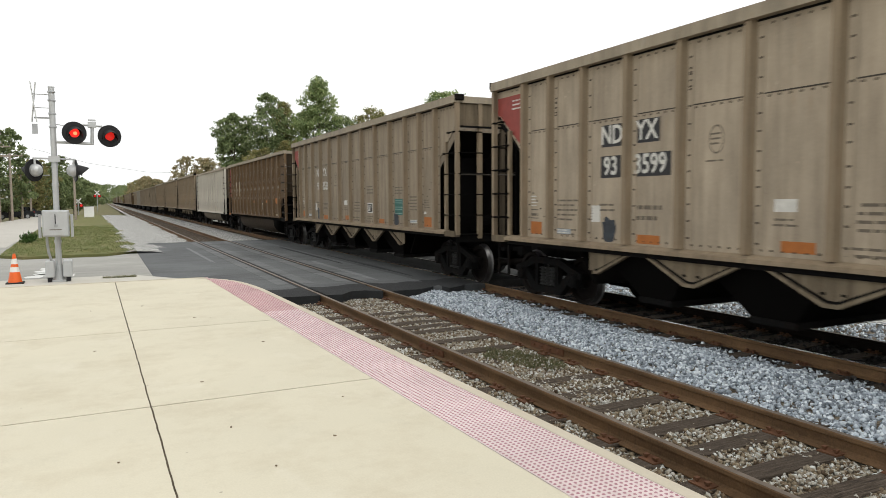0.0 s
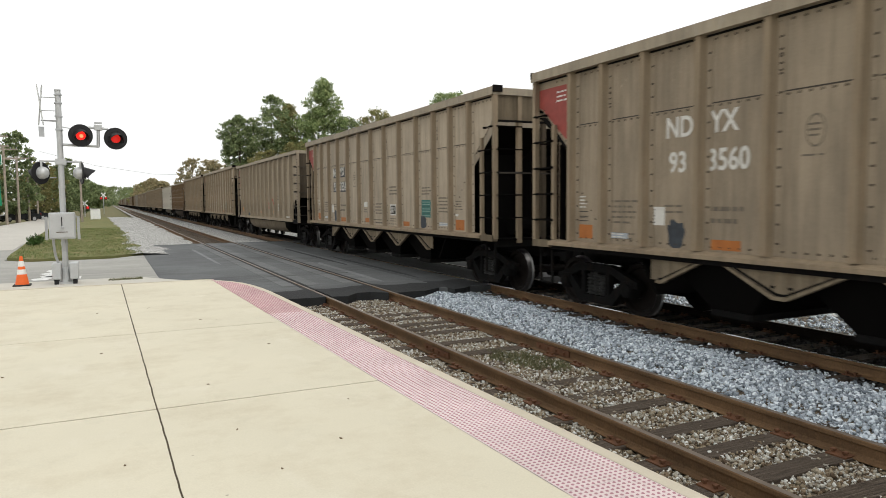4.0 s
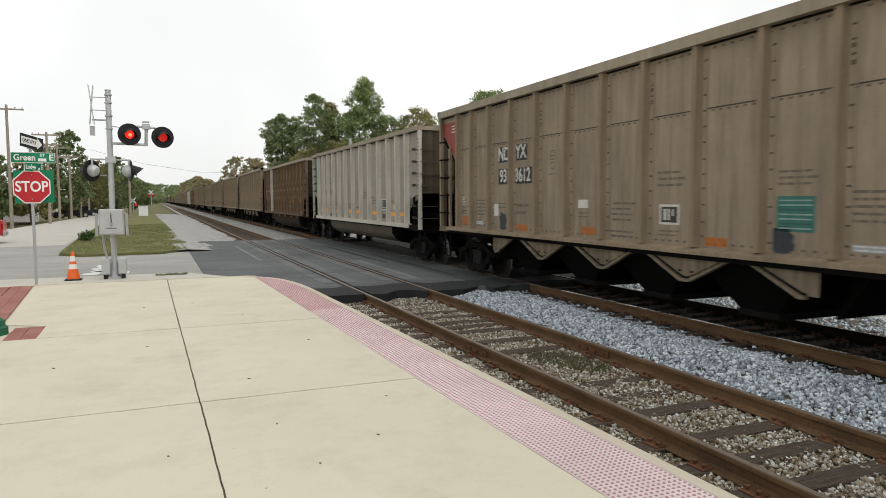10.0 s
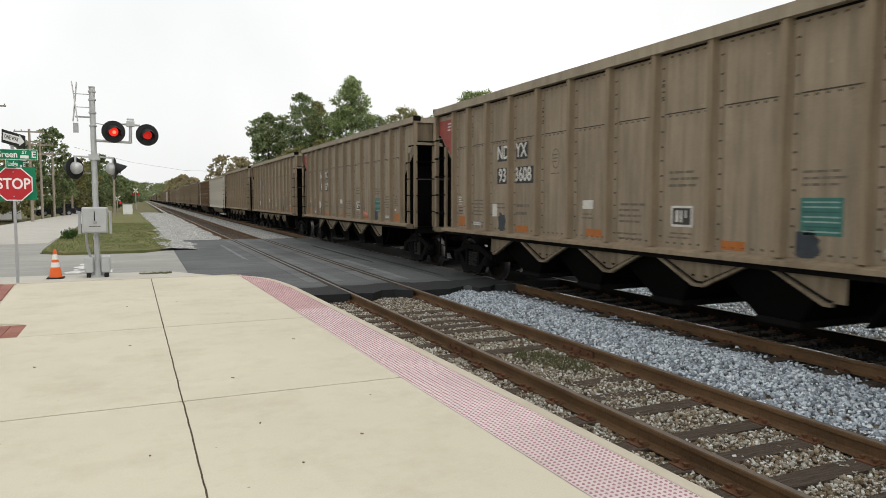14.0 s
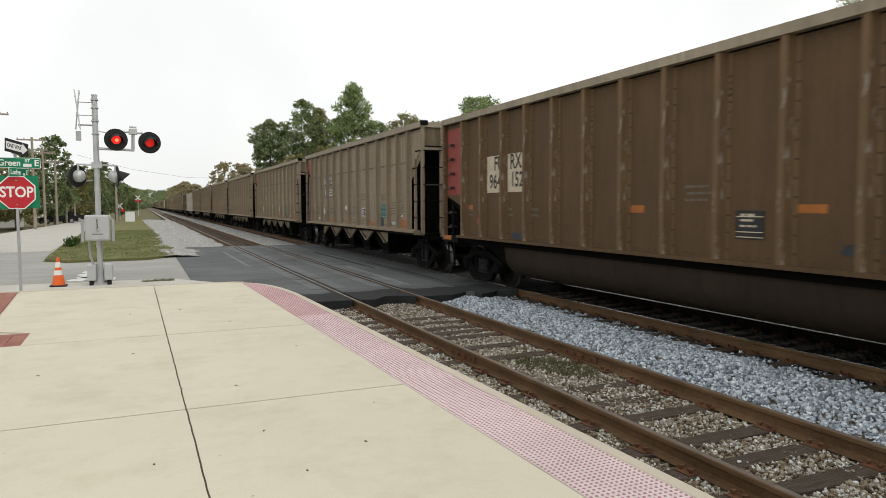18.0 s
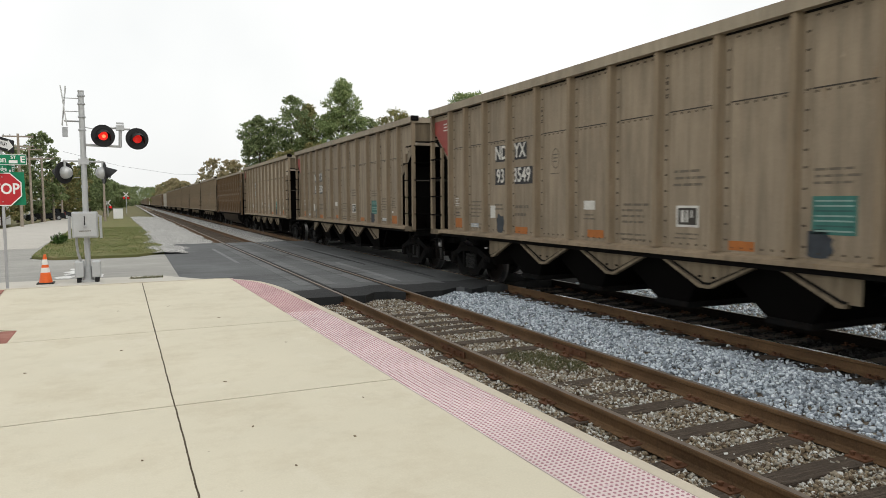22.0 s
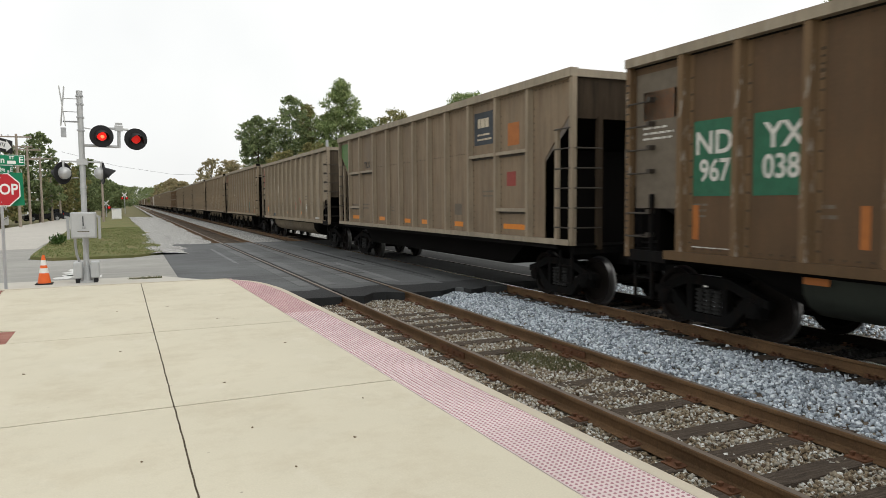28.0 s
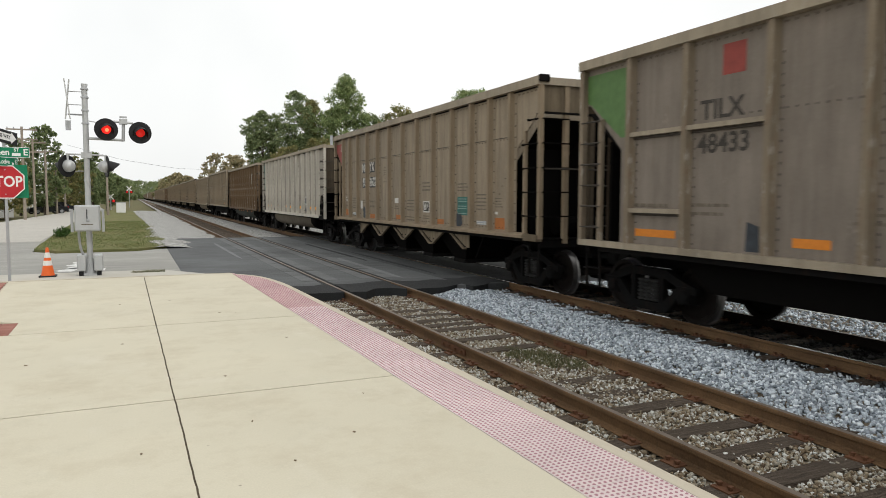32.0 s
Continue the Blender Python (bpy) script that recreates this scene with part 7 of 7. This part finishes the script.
def sprays(pos, size):
    """Turns and sizes for leaf sprays at the given places."""
    k = len(pos)
    a = trng.normal(size=(k, 3))
    a /= np.linalg.norm(a, axis=1)[:, None]
    b = np.cross(a, trng.normal(size=(k, 3)))
    b /= np.linalg.norm(b, axis=1)[:, None]
    s = size * trng.uniform(0.5, 1.4, k)
    m = np.zeros((k, 3, 4))
    m[:, :, 0] = a * s[:, None]
    m[:, :, 1] = b * s[:, None]
    m[:, :, 2] = np.cross(a, b) * s[:, None]
    m[:, :, 3] = pos
    return m


SPRAY_V = [(-0.9, -0.25, 0.05), (-0.15, -0.5, -0.1), (0.85, -0.15, 0.1), (0.95, 0.3, -0.05), (0.1, 0.55, 0.15), (-0.7, 0.35, -0.1)]
SPRAY_F = [(0, 1, 4, 5), (1, 2, 3, 4)]


def tree(x, y, height, spread, mat, label, seed, leaves=5000, leaf=0.2, trunk=0.25, low=0.2, shape="round", ground_z=-0.5, clumps=0, loose=1.0):
    """Trunk, limbs that end in leaf clumps, and a ragged crown of many small leaf sprays with sky between."""
    global trng
    trng = np.random.default_rng(seed)
    ob = thing("tree", label, "tree", pose(x, y, ground_z), "trees along the railway")
    clumps = int(1.9 * (clumps or 30 + 12 * spread))

    def girth(v):
        return {"round": np.sin(math.pi * np.clip(0.20 + 0.74 * v, 0, 1)) ** 0.7, "cone": (1.02 - v) ** 0.75 * (0.85 + 0.15 * np.sin(v * 15 + seed)), "tall": (1.02 - v ** 2.5) ** 0.6 * (0.78 + 0.22 * np.sin(6 * v + seed))}[shape]

    v = trng.uniform(0, 1, clumps) ** 0.85
    v[:3] = (0.97, 0.9, 0.84)
    ang = trng.uniform(0, math.tau, clumps)
    rim = 1 + 0.20 * np.sin(2 * ang + 5 * v + seed) + 0.12 * np.sin(5 * ang - 9 * v)
    rad = spread * girth(v) * rim * trng.uniform(0.05, 1, clumps) ** 0.5
    rad[0] *= 0.3
    cen = np.stack([np.cos(ang) * rad, np.sin(ang) * rad, (low + (0.96 - low) * v) * height], axis=1)
    size = spread * trng.uniform(0.09, 0.25, clumps) * (1.05 - 0.35 * v)
    bm = bmesh.new()
    segs, tall = 7, height * 0.84
    lean = trng.normal(size=2) * 0.02
    for k in range(segs):
        z0, z1 = tall * k / segs, tall * (k + 1) / segs
        tube(bm, (lean[0] * z0, lean[1] * z0, z0), (lean[0] * z1, lean[1] * z1, z1), trunk * (1 - 0.9 * k / segs), 7, trunk * (1 - 0.9 * (k + 1) / segs))
    for c in cen[::4]:
        z0 = max(0.1 * height, min(tall * 0.95, c[2] - 0.35 * math.hypot(c[0], c[1]) - 0.4))
        tube(bm, (lean[0] * z0, lean[1] * z0, z0), c, trunk * 0.16, 5, trunk * 0.03)
    part("trunk", bm, BARK, ob)
    leaves = int(leaves * 0.72)
    per = np.maximum(8, (leaves * 0.9 * size ** 2 / np.sum(size ** 2)).astype(int))
    pos = []
    for c, r, k in zip(cen, size, per):
        p = trng.normal(size=(k, 3))
        p *= (r * 1.05 * loose * trng.uniform(0, 1, k) ** 0.6 / np.linalg.norm(p, axis=1))[:, None]
        p[:, 2] *= 0.60
        p[:, 2] += 0.14 * r * np.sin(p[:, 0] / r * 4 + c[0])
        pos.append(p + c)
    n = int(leaves * 0.1)
    u, a2 = trng.uniform(0.05, 0.9, n), trng.uniform(0, math.tau, n)
    r2 = spread * 0.75 * girth(u) * trng.uniform(0, 1, n) ** 0.5
    pos.append(np.stack([np.cos(a2) * r2, np.sin(a2) * r2, (low + (1 - low) * u) * height], axis=1))
    pos = np.concatenate(pos)
    pos[:, 2] = np.clip(pos[:, 2], 0.2, None)
    cr = many("crown", SPRAY_V, SPRAY_F, sprays(pos, leaf), mat)
    cr.parent = ob
    tagged(cr, kind="stuff")
    return ob


# behind the train
TREES = [
    (15.6, 88.7, 13.4, 3.6, LEAF_DARK, "dense dark green tree behind the tracks", 21, "tall", 22000),
    (18.0, 92.0, 12.4, 3.4, LEAF_DARK, "dark green tree behind the tracks", 23, "round", 16000),
    (20.0, 88.5, 16.2, 3.9, LEAF_DARK, "tall slender green tree with open crown", 22, "tall", 19000),
    (22.6, 91.0, 15.6, 4.0, LEAF_AUTUMN, "open bronze-green tree with bare limbs", 20, "tall", 17000),
    (26.0, 86.8, 18.4, 4.9, LEAF_GREEN, "tall green tree with a rounded top", 24, "tall", 38000),
    (26.2, 90.5, 14.4, 4.6, LEAF_GREEN, "broad green tree behind the tracks", 34, "round", 20000),
    (29.6, 88.0, 13.8, 4.4, LEAF_DARK, "dark green tree behind the tracks", 25, "round", 20000),
    (32.9, 85.0, 14.5, 4.8, LEAF_AUTUMN, "yellow-green broad tree behind the train", 26, "round", 20000),
    (36.6, 84.0, 13.4, 4.2, LEAF_GREEN, "green tree behind the train", 27, "round", 13000),
    (41.0, 80.6, 16.6, 4.8, LEAF_GREEN, "broad green tree showing over the train", 28, "round", 24000),
    (18.2, 84.5, 8.8, 2.8, LEAF_AUTUMN, "bronze understorey tree beside the tracks", 29, "round", 9000),
    (22.0, 84.0, 9.8, 3.0, LEAF_AUTUMN, "bronze understorey tree beside the tracks", 30, "round", 9000),
]
for x, y, hgt, spr, mt, lb, sd, shp, n in TREES:
    tree(x, y, hgt, spr, mt, lb, sd, n, 0.13, 0.26, 0.08, shp, clumps=int(40 + 20 * spr))
# further down the line, paler with autumn colour
for k, (x, y, hgt, spr, mt) in enumerate([(14.8, 128, 10.3, 3.2, LEAF_PALE), (18.0, 126, 10.0, 3.4, LEAF_PALE), (14.6, 158, 6.0, 3.0, LEAF_AUTUMN), (15.4, 205, 8.4, 4.2, LEAF_PALE), (16.2, 250, 10.6, 5.0, LEAF_PALE), (17, 300, 10.8, 6.0, LEAF_AUTUMN), (20, 390, 11, 8.0, LEAF_DARK), (24, 520, 13, 12.0, LEAF_DARK)]):
    tree(x, y, hgt, spr, mt, "thin autumn tree beside the line", 40 + k, 7500 if y < 200 else 5000, 0.17 if y < 200 else 0.36, 0.22, 0.12, "round")
for k, (x, y, hgt, spr) in enumerate(((2, 560, 15, 11.0), (-9, 620, 17, 13.0), (13, 760, 19, 16.0), (26, 700, 17, 14.0), (-2, 430, 10, 6.0))):
    tree(x, y, hgt, spr, LEAF_DARK, "distant dark wood edge closing the line", 90 + k, 3600, 0.55, 0.3, 0.02, "round")
# near the upper right, beyond the train
tree(53.0, 34.0, 26.0, 7.0, LEAF_DARK, "large dark green tree beyond the train", 60, 60000, 0.095, 0.4, 0.2, "round", clumps=190)
tree(60.0, 52.0, 11.0, 6.5, LEAF_DARK, "low dark green tree beyond the train", 62, 4500, 0.3, 0.3, 0.1, "round")
tree(56.0, 18.0, 12.0, 6.5, LEAF_DARK, "low dark green tree beyond the train", 63, 4500, 0.3, 0.3, 0.1, "round")
tree(64.0, 36.0, 18.5, 7.5, LEAF_DARK, "dark green tree beyond the train", 61, 5000, 0.22, 0.35, 0.3, "round")
# along the street
for k, (x, y, hgt, spr, mt, n) in enumerate([(-8.6, 95.5, 11.0, 2.7, LEAF_DARK, 6500), (-11.5, 99, 10.0, 2.8, LEAF_DARK, 5000), (-10.8, 82, 6.6, 2.4, LEAF_AUTUMN, 3600), (-14.0, 80, 7.2, 2.8, LEAF_DARK, 3600), (-6.6, 108, 8.2, 2.6, LEAF_AUTUMN, 4200), (-4.2, 116, 9.2, 2.3, LEAF_DARK, 4200), (-8.6, 112, 7.2, 2.8, LEAF_AUTUMN, 3600), (-2.6, 128, 7.4, 2.2, LEAF_DARK, 3000), (-5.5, 150, 8.5, 4.2, LEAF_DARK, 3000), (-9, 170, 9.5, 6.0, LEAF_DARK, 3000), (-2.5, 230, 9.0, 5.0, LEAF_DARK, 2600), (-4, 300, 11, 8.0, LEAF_DARK, 2600), (-17, 92, 9, 3.4, LEAF_DARK, 3600), (-19, 74, 6.5, 2.6, LEAF_AUTUMN, 3000)]):
    tree(x, y, hgt, spr, mt, "dark green street tree beside the road" if mt is LEAF_DARK else "rusty autumn street tree beside the road", 70 + k, int(n * 2), 0.16 if y < 140 else 0.34, 0.2, 0.12, "round")

# ---- poles and wires ----


def utility_pole(x, y, hgt, arms, lamp=0.0):
    ob = thing("utility_pole", "weathered wooden utility pole with crossarms", "utility pole", pose(x, y, -0.3), "utility poles along the street")
    part("pole", tube(bmesh.new(), (0, 0, 0), (0, 0, hgt), 0.135, 10, 0.095), WOODPOLE, ob)
    for z in arms:
        part("crossarm", box(-1.2, 1.2, -0.06, 0.06, hgt - z - 0.06, hgt - z + 0.06), WOODPOLE, ob)
        for px in (-1.1, -0.6, 0.6, 1.1):
            part("insulator", lathe(bmesh.new(), [(hgt - z + 0.06, 0.03), (hgt - z + 0.16, 0.05), (hgt - z + 0.2, 0.02)], 8, "z", (px, 0, 0)), GALV, ob)
    if lamp:
        bm = tube(bmesh.new(), (0, 0, lamp), (1.8, 0, lamp + 0.35), 0.03, 6)
        bx(bm, 1.6, 2.3, -0.1, 0.1, lamp + 0.30, lamp + 0.42)
        part("street_lamp_arm", bm, GALV, ob)
    return ob


utility_pole(-10.0, 65.1, 9.8, (0.35,))
utility_pole(-8.05, 71.9, 8.3, (0.25, 1.1))
utility_pole(-8.2, 81.2, 7.8, (0.25, 1.2))
utility_pole(-7.7, 87.7, 7.3, (0.25,))
utility_pole(-7.36, 95.5, 6.0, ())
utility_pole(-7.1, 105.0, 5.7, (), 5.2)
utility_pole(-1.6, 83.3, 6.2, ())

bpost = thing("signal_post", "grey metal post standing above the train", "post", TRACK @ pose(12.7, 47.5, -0.4))
part("post", tube(bmesh.new(), (0, 0, 0), (0, 0, 6.5), 0.10, 10), GALV, bpost)
wire = bmesh.new()
pw = [(-6.6, 104, 8.6), (0, 112, 7.2), (8, 120, 6.4), (16, 128, 6.6)]
for a, b in zip(pw, pw[1:]):
    tube(wire, a, b, 0.015, 5)
tagged(part("overhead_wire", wire, BLACKP), "thin black overhead wire crossing the line", "wire")

# ---- things down the line ----
hut = thing("equipment_hut", "white metal railway equipment hut", "hut", pose(-0.36, 96.5, -0.2))
part("body", box(-0.55, 0.55, -0.5, 0.5, 0.05, 1.32, 0.02), SIGNWHITE, hut)
part("roof", box(-0.6, 0.6, -0.55, 0.55, 1.32, 1.38), GALV, hut)
part("door", box(-0.35, 0.35, -0.53, -0.50, 0.15, 1.2), SIGNWHITE, hut)
part("plinth", box(-0.55, 0.55, -0.5, 0.5, 0.0, 0.05), CURB, hut)


def far_signal(x, y, hgt):
    ob = thing("far_crossing_signal", "distant crossing signal with red lights", "crossing signal", pose(x, y, -0.2), "distant crossing signals")
    part("mast", tube(bmesh.new(), (0, 0, 0), (0, 0, hgt), 0.07, 8), ALU, ob)
    for s in (-1, 1):
        hd = part("lamp_head", lathe(bmesh.new(), [(-0.12, 0.27), (-0.1, 0.28), (-0.08, 0.27)], 16, "y", (s * 0.4, 0, hgt - 0.9)), BLACKP, ob)
        part("lens", lathe(bmesh.new(), [(-0.15, 0.1), (-0.13, 0.2)], 14, "y", (s * 0.4, 0, hgt - 0.9)), LENS_HALF, hd, "lit red lens")
        part("crossbuck", box(-0.6, 0.6, -0.13, -0.10, -0.08, 0.08), SIGNWHITE, ob, at=pose(0, 0, hgt - 0.25, 0, 45 * s, 0))
    return ob


far_signal(0.95, 150, 3.9)
far_signal(-1.85, 118, 2.3)

# ---- hedge, bush, weeds, grass ----


def tufts(name, x0, x1, y0, y1, n, hgt, mat, zf, label, category="grass", keep=None, wide=0.012, parent_m=None):
    x, y = rng.uniform(x0, x1, n), rng.uniform(y0, y1, n)
    if keep is not None:
        ok = np.array([keep(a, b) for a, b in zip(x, y)])
        x, y = x[ok], y[ok]
    n = len(x)
    a = rng.uniform(0, math.tau, n)
    h = hgt * rng.uniform(0.4, 1.2, n)
    lean = rng.normal(0, 0.45, (n, 2)) * h[:, None]
    m = np.zeros((n, 3, 4))
    m[:, 0, 0], m[:, 1, 0] = np.cos(a) * wide, np.sin(a) * wide
    m[:, 0, 2], m[:, 1, 2], m[:, 2, 2] = lean[:, 0], lean[:, 1], h
    m[:, 0, 3], m[:, 1, 3] = x, y
    m[:, 2, 3] = [zf(u, v) for u, v in zip(x, y)]
    ob = many(name, [(-1, 0, 0), (1, 0, 0), (0.5, 0, 0.6), (0, 0, 1)], [(0, 1, 2, 3)], m, mat)
    if parent_m is not None:
        ob.matrix_basis = parent_m
    return tagged(ob, label, category, kind="stuff")


def inside(x, y, pts):
    c = False
    for (x0, y0), (x1, y1) in zip(pts, pts[1:] + pts[:1]):
        if (y0 > y) != (y1 > y) and x < (x1 - x0) * (y - y0) / (y1 - y0) + x0:
            c = not c
    return c


tufts("grass", -3.5, 1.6, 28.6, 62, 30000, 0.05, BLADES, lambda x, y: -0.135, "short autumn grass on the strip", keep=lambda x, y: inside(x, y, island_pts) and rng.random() < 0.45 + 0.8 * noise.noise((x * 0.8, y * 0.5, 0)) + 0.3, wide=0.014)
tufts("weed_patch", 4.75, 5.75, 6.9, 9.3, 14000, 0.05, WEED, lambda x, y: bed_height(x, y) + 0.01, "low dry green weeds between the near rails", "weeds", keep=lambda x, y: ((x - 5.2 + 0.2 * (y - 8.1)) / 0.34) ** 2 + ((y - 8.1) / 0.72) ** 2 + 0.9 * rng.random() < 1.3 + 1.1 * noise.noise((x * 5, y * 5, 0)), wide=0.006, parent_m=TRACK.copy())
tufts("kerb_weeds", 0.15, 0.95, 19.6, 19.9, 500, 0.07, WEED, lambda x, y: -0.15, "dry weeds at the pavement's edge", "weeds", wide=0.006)
bush = thing("bush", "small leafy green bush at the edge of the lawn", "bush", pose(-2.75, 38.5, -0.15))
trng = np.random.default_rng(5)
bc = np.array([(trng.normal() * 0.16, trng.normal() * 0.5, 0.2 + abs(trng.normal()) * 0.16) for _ in range(12)])
bl = many("leaves", SPRAY_V, SPRAY_F, leaf_cards(bc * 0.75, np.full(12, 0.15), 700, 0.05), BUSHM)
bl.parent = bush
tagged(bl, kind="stuff")
part("stems", tube(tube(bmesh.new(), (0, 0, 0), (0.1, 0.3, 0.5), 0.02, 5), (0, 0, 0), (-0.1, -0.4, 0.5), 0.02, 5), BARK, bush)

# ---- vehicles ----
GLASS_D = plain("dark_car_glass", (0.012, 0.014, 0.016), 0.08, vary=0.05, spec=0.6)
CAR_WHITE = plain("white_car_paint", (0.70, 0.71, 0.72), 0.25, vary=0.03, spec=0.5)
CAR_RED = plain("red_car_paint", (0.38, 0.02, 0.02), 0.25, vary=0.05, spec=0.5)
CAR_DARK = plain("dark_car_paint", (0.018, 0.02, 0.024), 0.22, vary=0.05, spec=0.5)
LAMP_RED = plain("red_tail_lamp", (0.30, 0.01, 0.01), 0.25)


def vehicle(name, label, m, paint, length, side, glass):
    """A parked car; side is the body's outline (along, up), glass the window band's."""
    ob = thing(name, label, "car", m, "parked cars")
    bm = prism(bmesh.new(), side, -0.88, 0.88, "y")
    bmesh.ops.bevel(bm, geom=[e for e in bm.edges if abs(e.verts[0].co.y - e.verts[1].co.y) < 0.01], offset=0.07, segments=2, affect="EDGES")
    part("body", bm, paint, ob)
    for k in range(len(glass)):
        for sy in (-1, 1):
            part("side_window", prism(bmesh.new(), glass[k], sy * 0.885 - 0.006, sy * 0.885 + 0.006, "y"), GLASS_D, ob)
    for sx in (-1, 1):
        for sy in (-1, 1):
            w = part("wheel", lathe(bmesh.new(), [(-0.11, 0.2), (-0.11, 0.32), (-0.08, 0.34), (0.08, 0.34), (0.11, 0.32), (0.11, 0.2)], 20, "y", (sx * length * 0.31, sy * 0.82, 0.34)), RUBBER, ob)
            part("rim", lathe(bmesh.new(), [(-0.115, 0.1), (-0.115, 0.2), (0.115, 0.2), (0.115, 0.1)], 16, "y", (sx * length * 0.31, sy * 0.82, 0.34)), GALV, w)
        part("bumper", box(sx * length / 2 - 0.08, sx * length / 2 + 0.08, -0.8, 0.8, 0.35, 0.58, 0.03), GALV if paint is CAR_RED else paint, ob)
        for sy in (-1, 1):
            part("lamp", box(sx * length / 2 - 0.06, sx * length / 2 + 0.015, sy * 0.72 - 0.1, sy * 0.72 + 0.1, 0.72, 0.95, 0.01), LAMP_RED if sx > 0 else SIGNWHITE, ob)
    return ob


SUV = [(-2.35, 0.35), (-2.38, 0.85), (-1.25, 1.05), (-0.55, 1.68), (2.1, 1.70), (2.36, 1.0), (2.36, 0.35)]
SUV_G = [[(-0.95, 1.08), (-0.45, 1.58), (0.35, 1.60), (0.35, 1.08)], [(0.45, 1.08), (0.45, 1.60), (1.25, 1.60), (1.3, 1.08)], [(1.4, 1.08), (1.35, 1.60), (2.0, 1.58), (2.2, 1.1)]]
SEDAN = [(-2.3, 0.3), (-2.32, 0.72), (-1.1, 0.92), (-0.4, 1.40), (0.9, 1.42), (1.6, 0.98), (2.3, 0.9), (2.3, 0.3)]
SEDAN_G = [[(-0.85, 0.95), (-0.32, 1.33), (0.25, 1.35), (0.25, 0.95)], [(0.33, 0.95), (0.33, 1.35), (0.85, 1.34), (1.35, 0.98)]]
PICKUP = [(-2.6, 0.4), (-2.62, 1.0), (-1.35, 1.12), (-0.75, 1.75), (0.55, 1.77), (0.75, 1.15), (2.6, 1.12), (2.6, 0.4)]
PICKUP_G = [[(-1.1, 1.15), (-0.65, 1.66), (-0.1, 1.67), (-0.1, 1.15)], [(0.0, 1.15), (0.0, 1.67), (0.48, 1.67), (0.62, 1.16)]]
vehicle("suv", "white sport utility vehicle parked beyond the train", pose(44.5, 34.0, -0.72, 0, 0, 160), CAR_WHITE, 4.7, SUV, SUV_G)
vehicle("pickup_truck", "red pickup truck standing on the side street", pose(-9.05, 39.8, -0.216, 0, 0, 4), CAR_RED, 5.2, PICKUP, PICKUP_G)
vehicle("sedan", "dark parked car beside the road", pose(-8.8, 99.0, -0.3, 0, 0, 30), CAR_DARK, 4.6, SEDAN, SEDAN_G)
vehicle("sedan", "dark parked car beside the road", pose(-8.3, 106.0, -0.3, 0, 0, 20), CAR_DARK, 4.6, SEDAN, SEDAN_G)

# ---- houses along the street ----
SIDING = plain("white_siding", (0.62, 0.62, 0.60), 0.7, vary=0.06)
ROOFING = plain("grey_shingle_roof", (0.12, 0.115, 0.11), 0.9)


def house(x, y, w, d, eave, ridge, turn, label):
    ob = thing("house", label, "house", pose(x, y, -0.4, 0, 0, turn), "houses along the street")
    bm = prism(bmesh.new(), [(-w / 2, 0), (w / 2, 0), (w / 2, eave), (0, ridge), (-w / 2, eave)], -d / 2, d / 2, "y")
    part("wall", bm, SIDING, ob)
    for s in (-1, 1):
        part("roof", prism(bmesh.new(), [(0, ridge + 0.02), (0, ridge + 0.17), (s * (w / 2 + 0.3), eave - 0.02), (s * (w / 2 + 0.3), eave - 0.17)], -d / 2 - 0.3, d / 2 + 0.3, "y"), ROOFING, ob)
    for wx in (-w * 0.27, w * 0.27):
        wn = part("window", box(wx - 0.5, wx + 0.5, -d / 2 - 0.05, -d / 2 - 0.005, 1.0, 2.2), SIGNWHITE, ob)
        part("pane", box(wx - 0.43, wx + 0.43, -d / 2 - 0.06, -d / 2 - 0.052, 1.07, 2.13), GLASS_D, wn)
    part("door", box(-0.45, 0.45, -d / 2 - 0.05, -d / 2 - 0.005, 0.2, 2.2), CAR_DARK, ob)
    return ob


house(-15.0, 90.0, 7.5, 7.0, 2.7, 4.4, 8, "small white house with a grey gabled roof")
house(46.0, 47.0, 9.0, 8.0, 3.2, 5.2, -40, "pale house glimpsed between the passing cars")
house(-10.5, 135.0, 7.0, 7.0, 3.0, 5.2, 5, "white house with a grey roof far along the street")

motions()
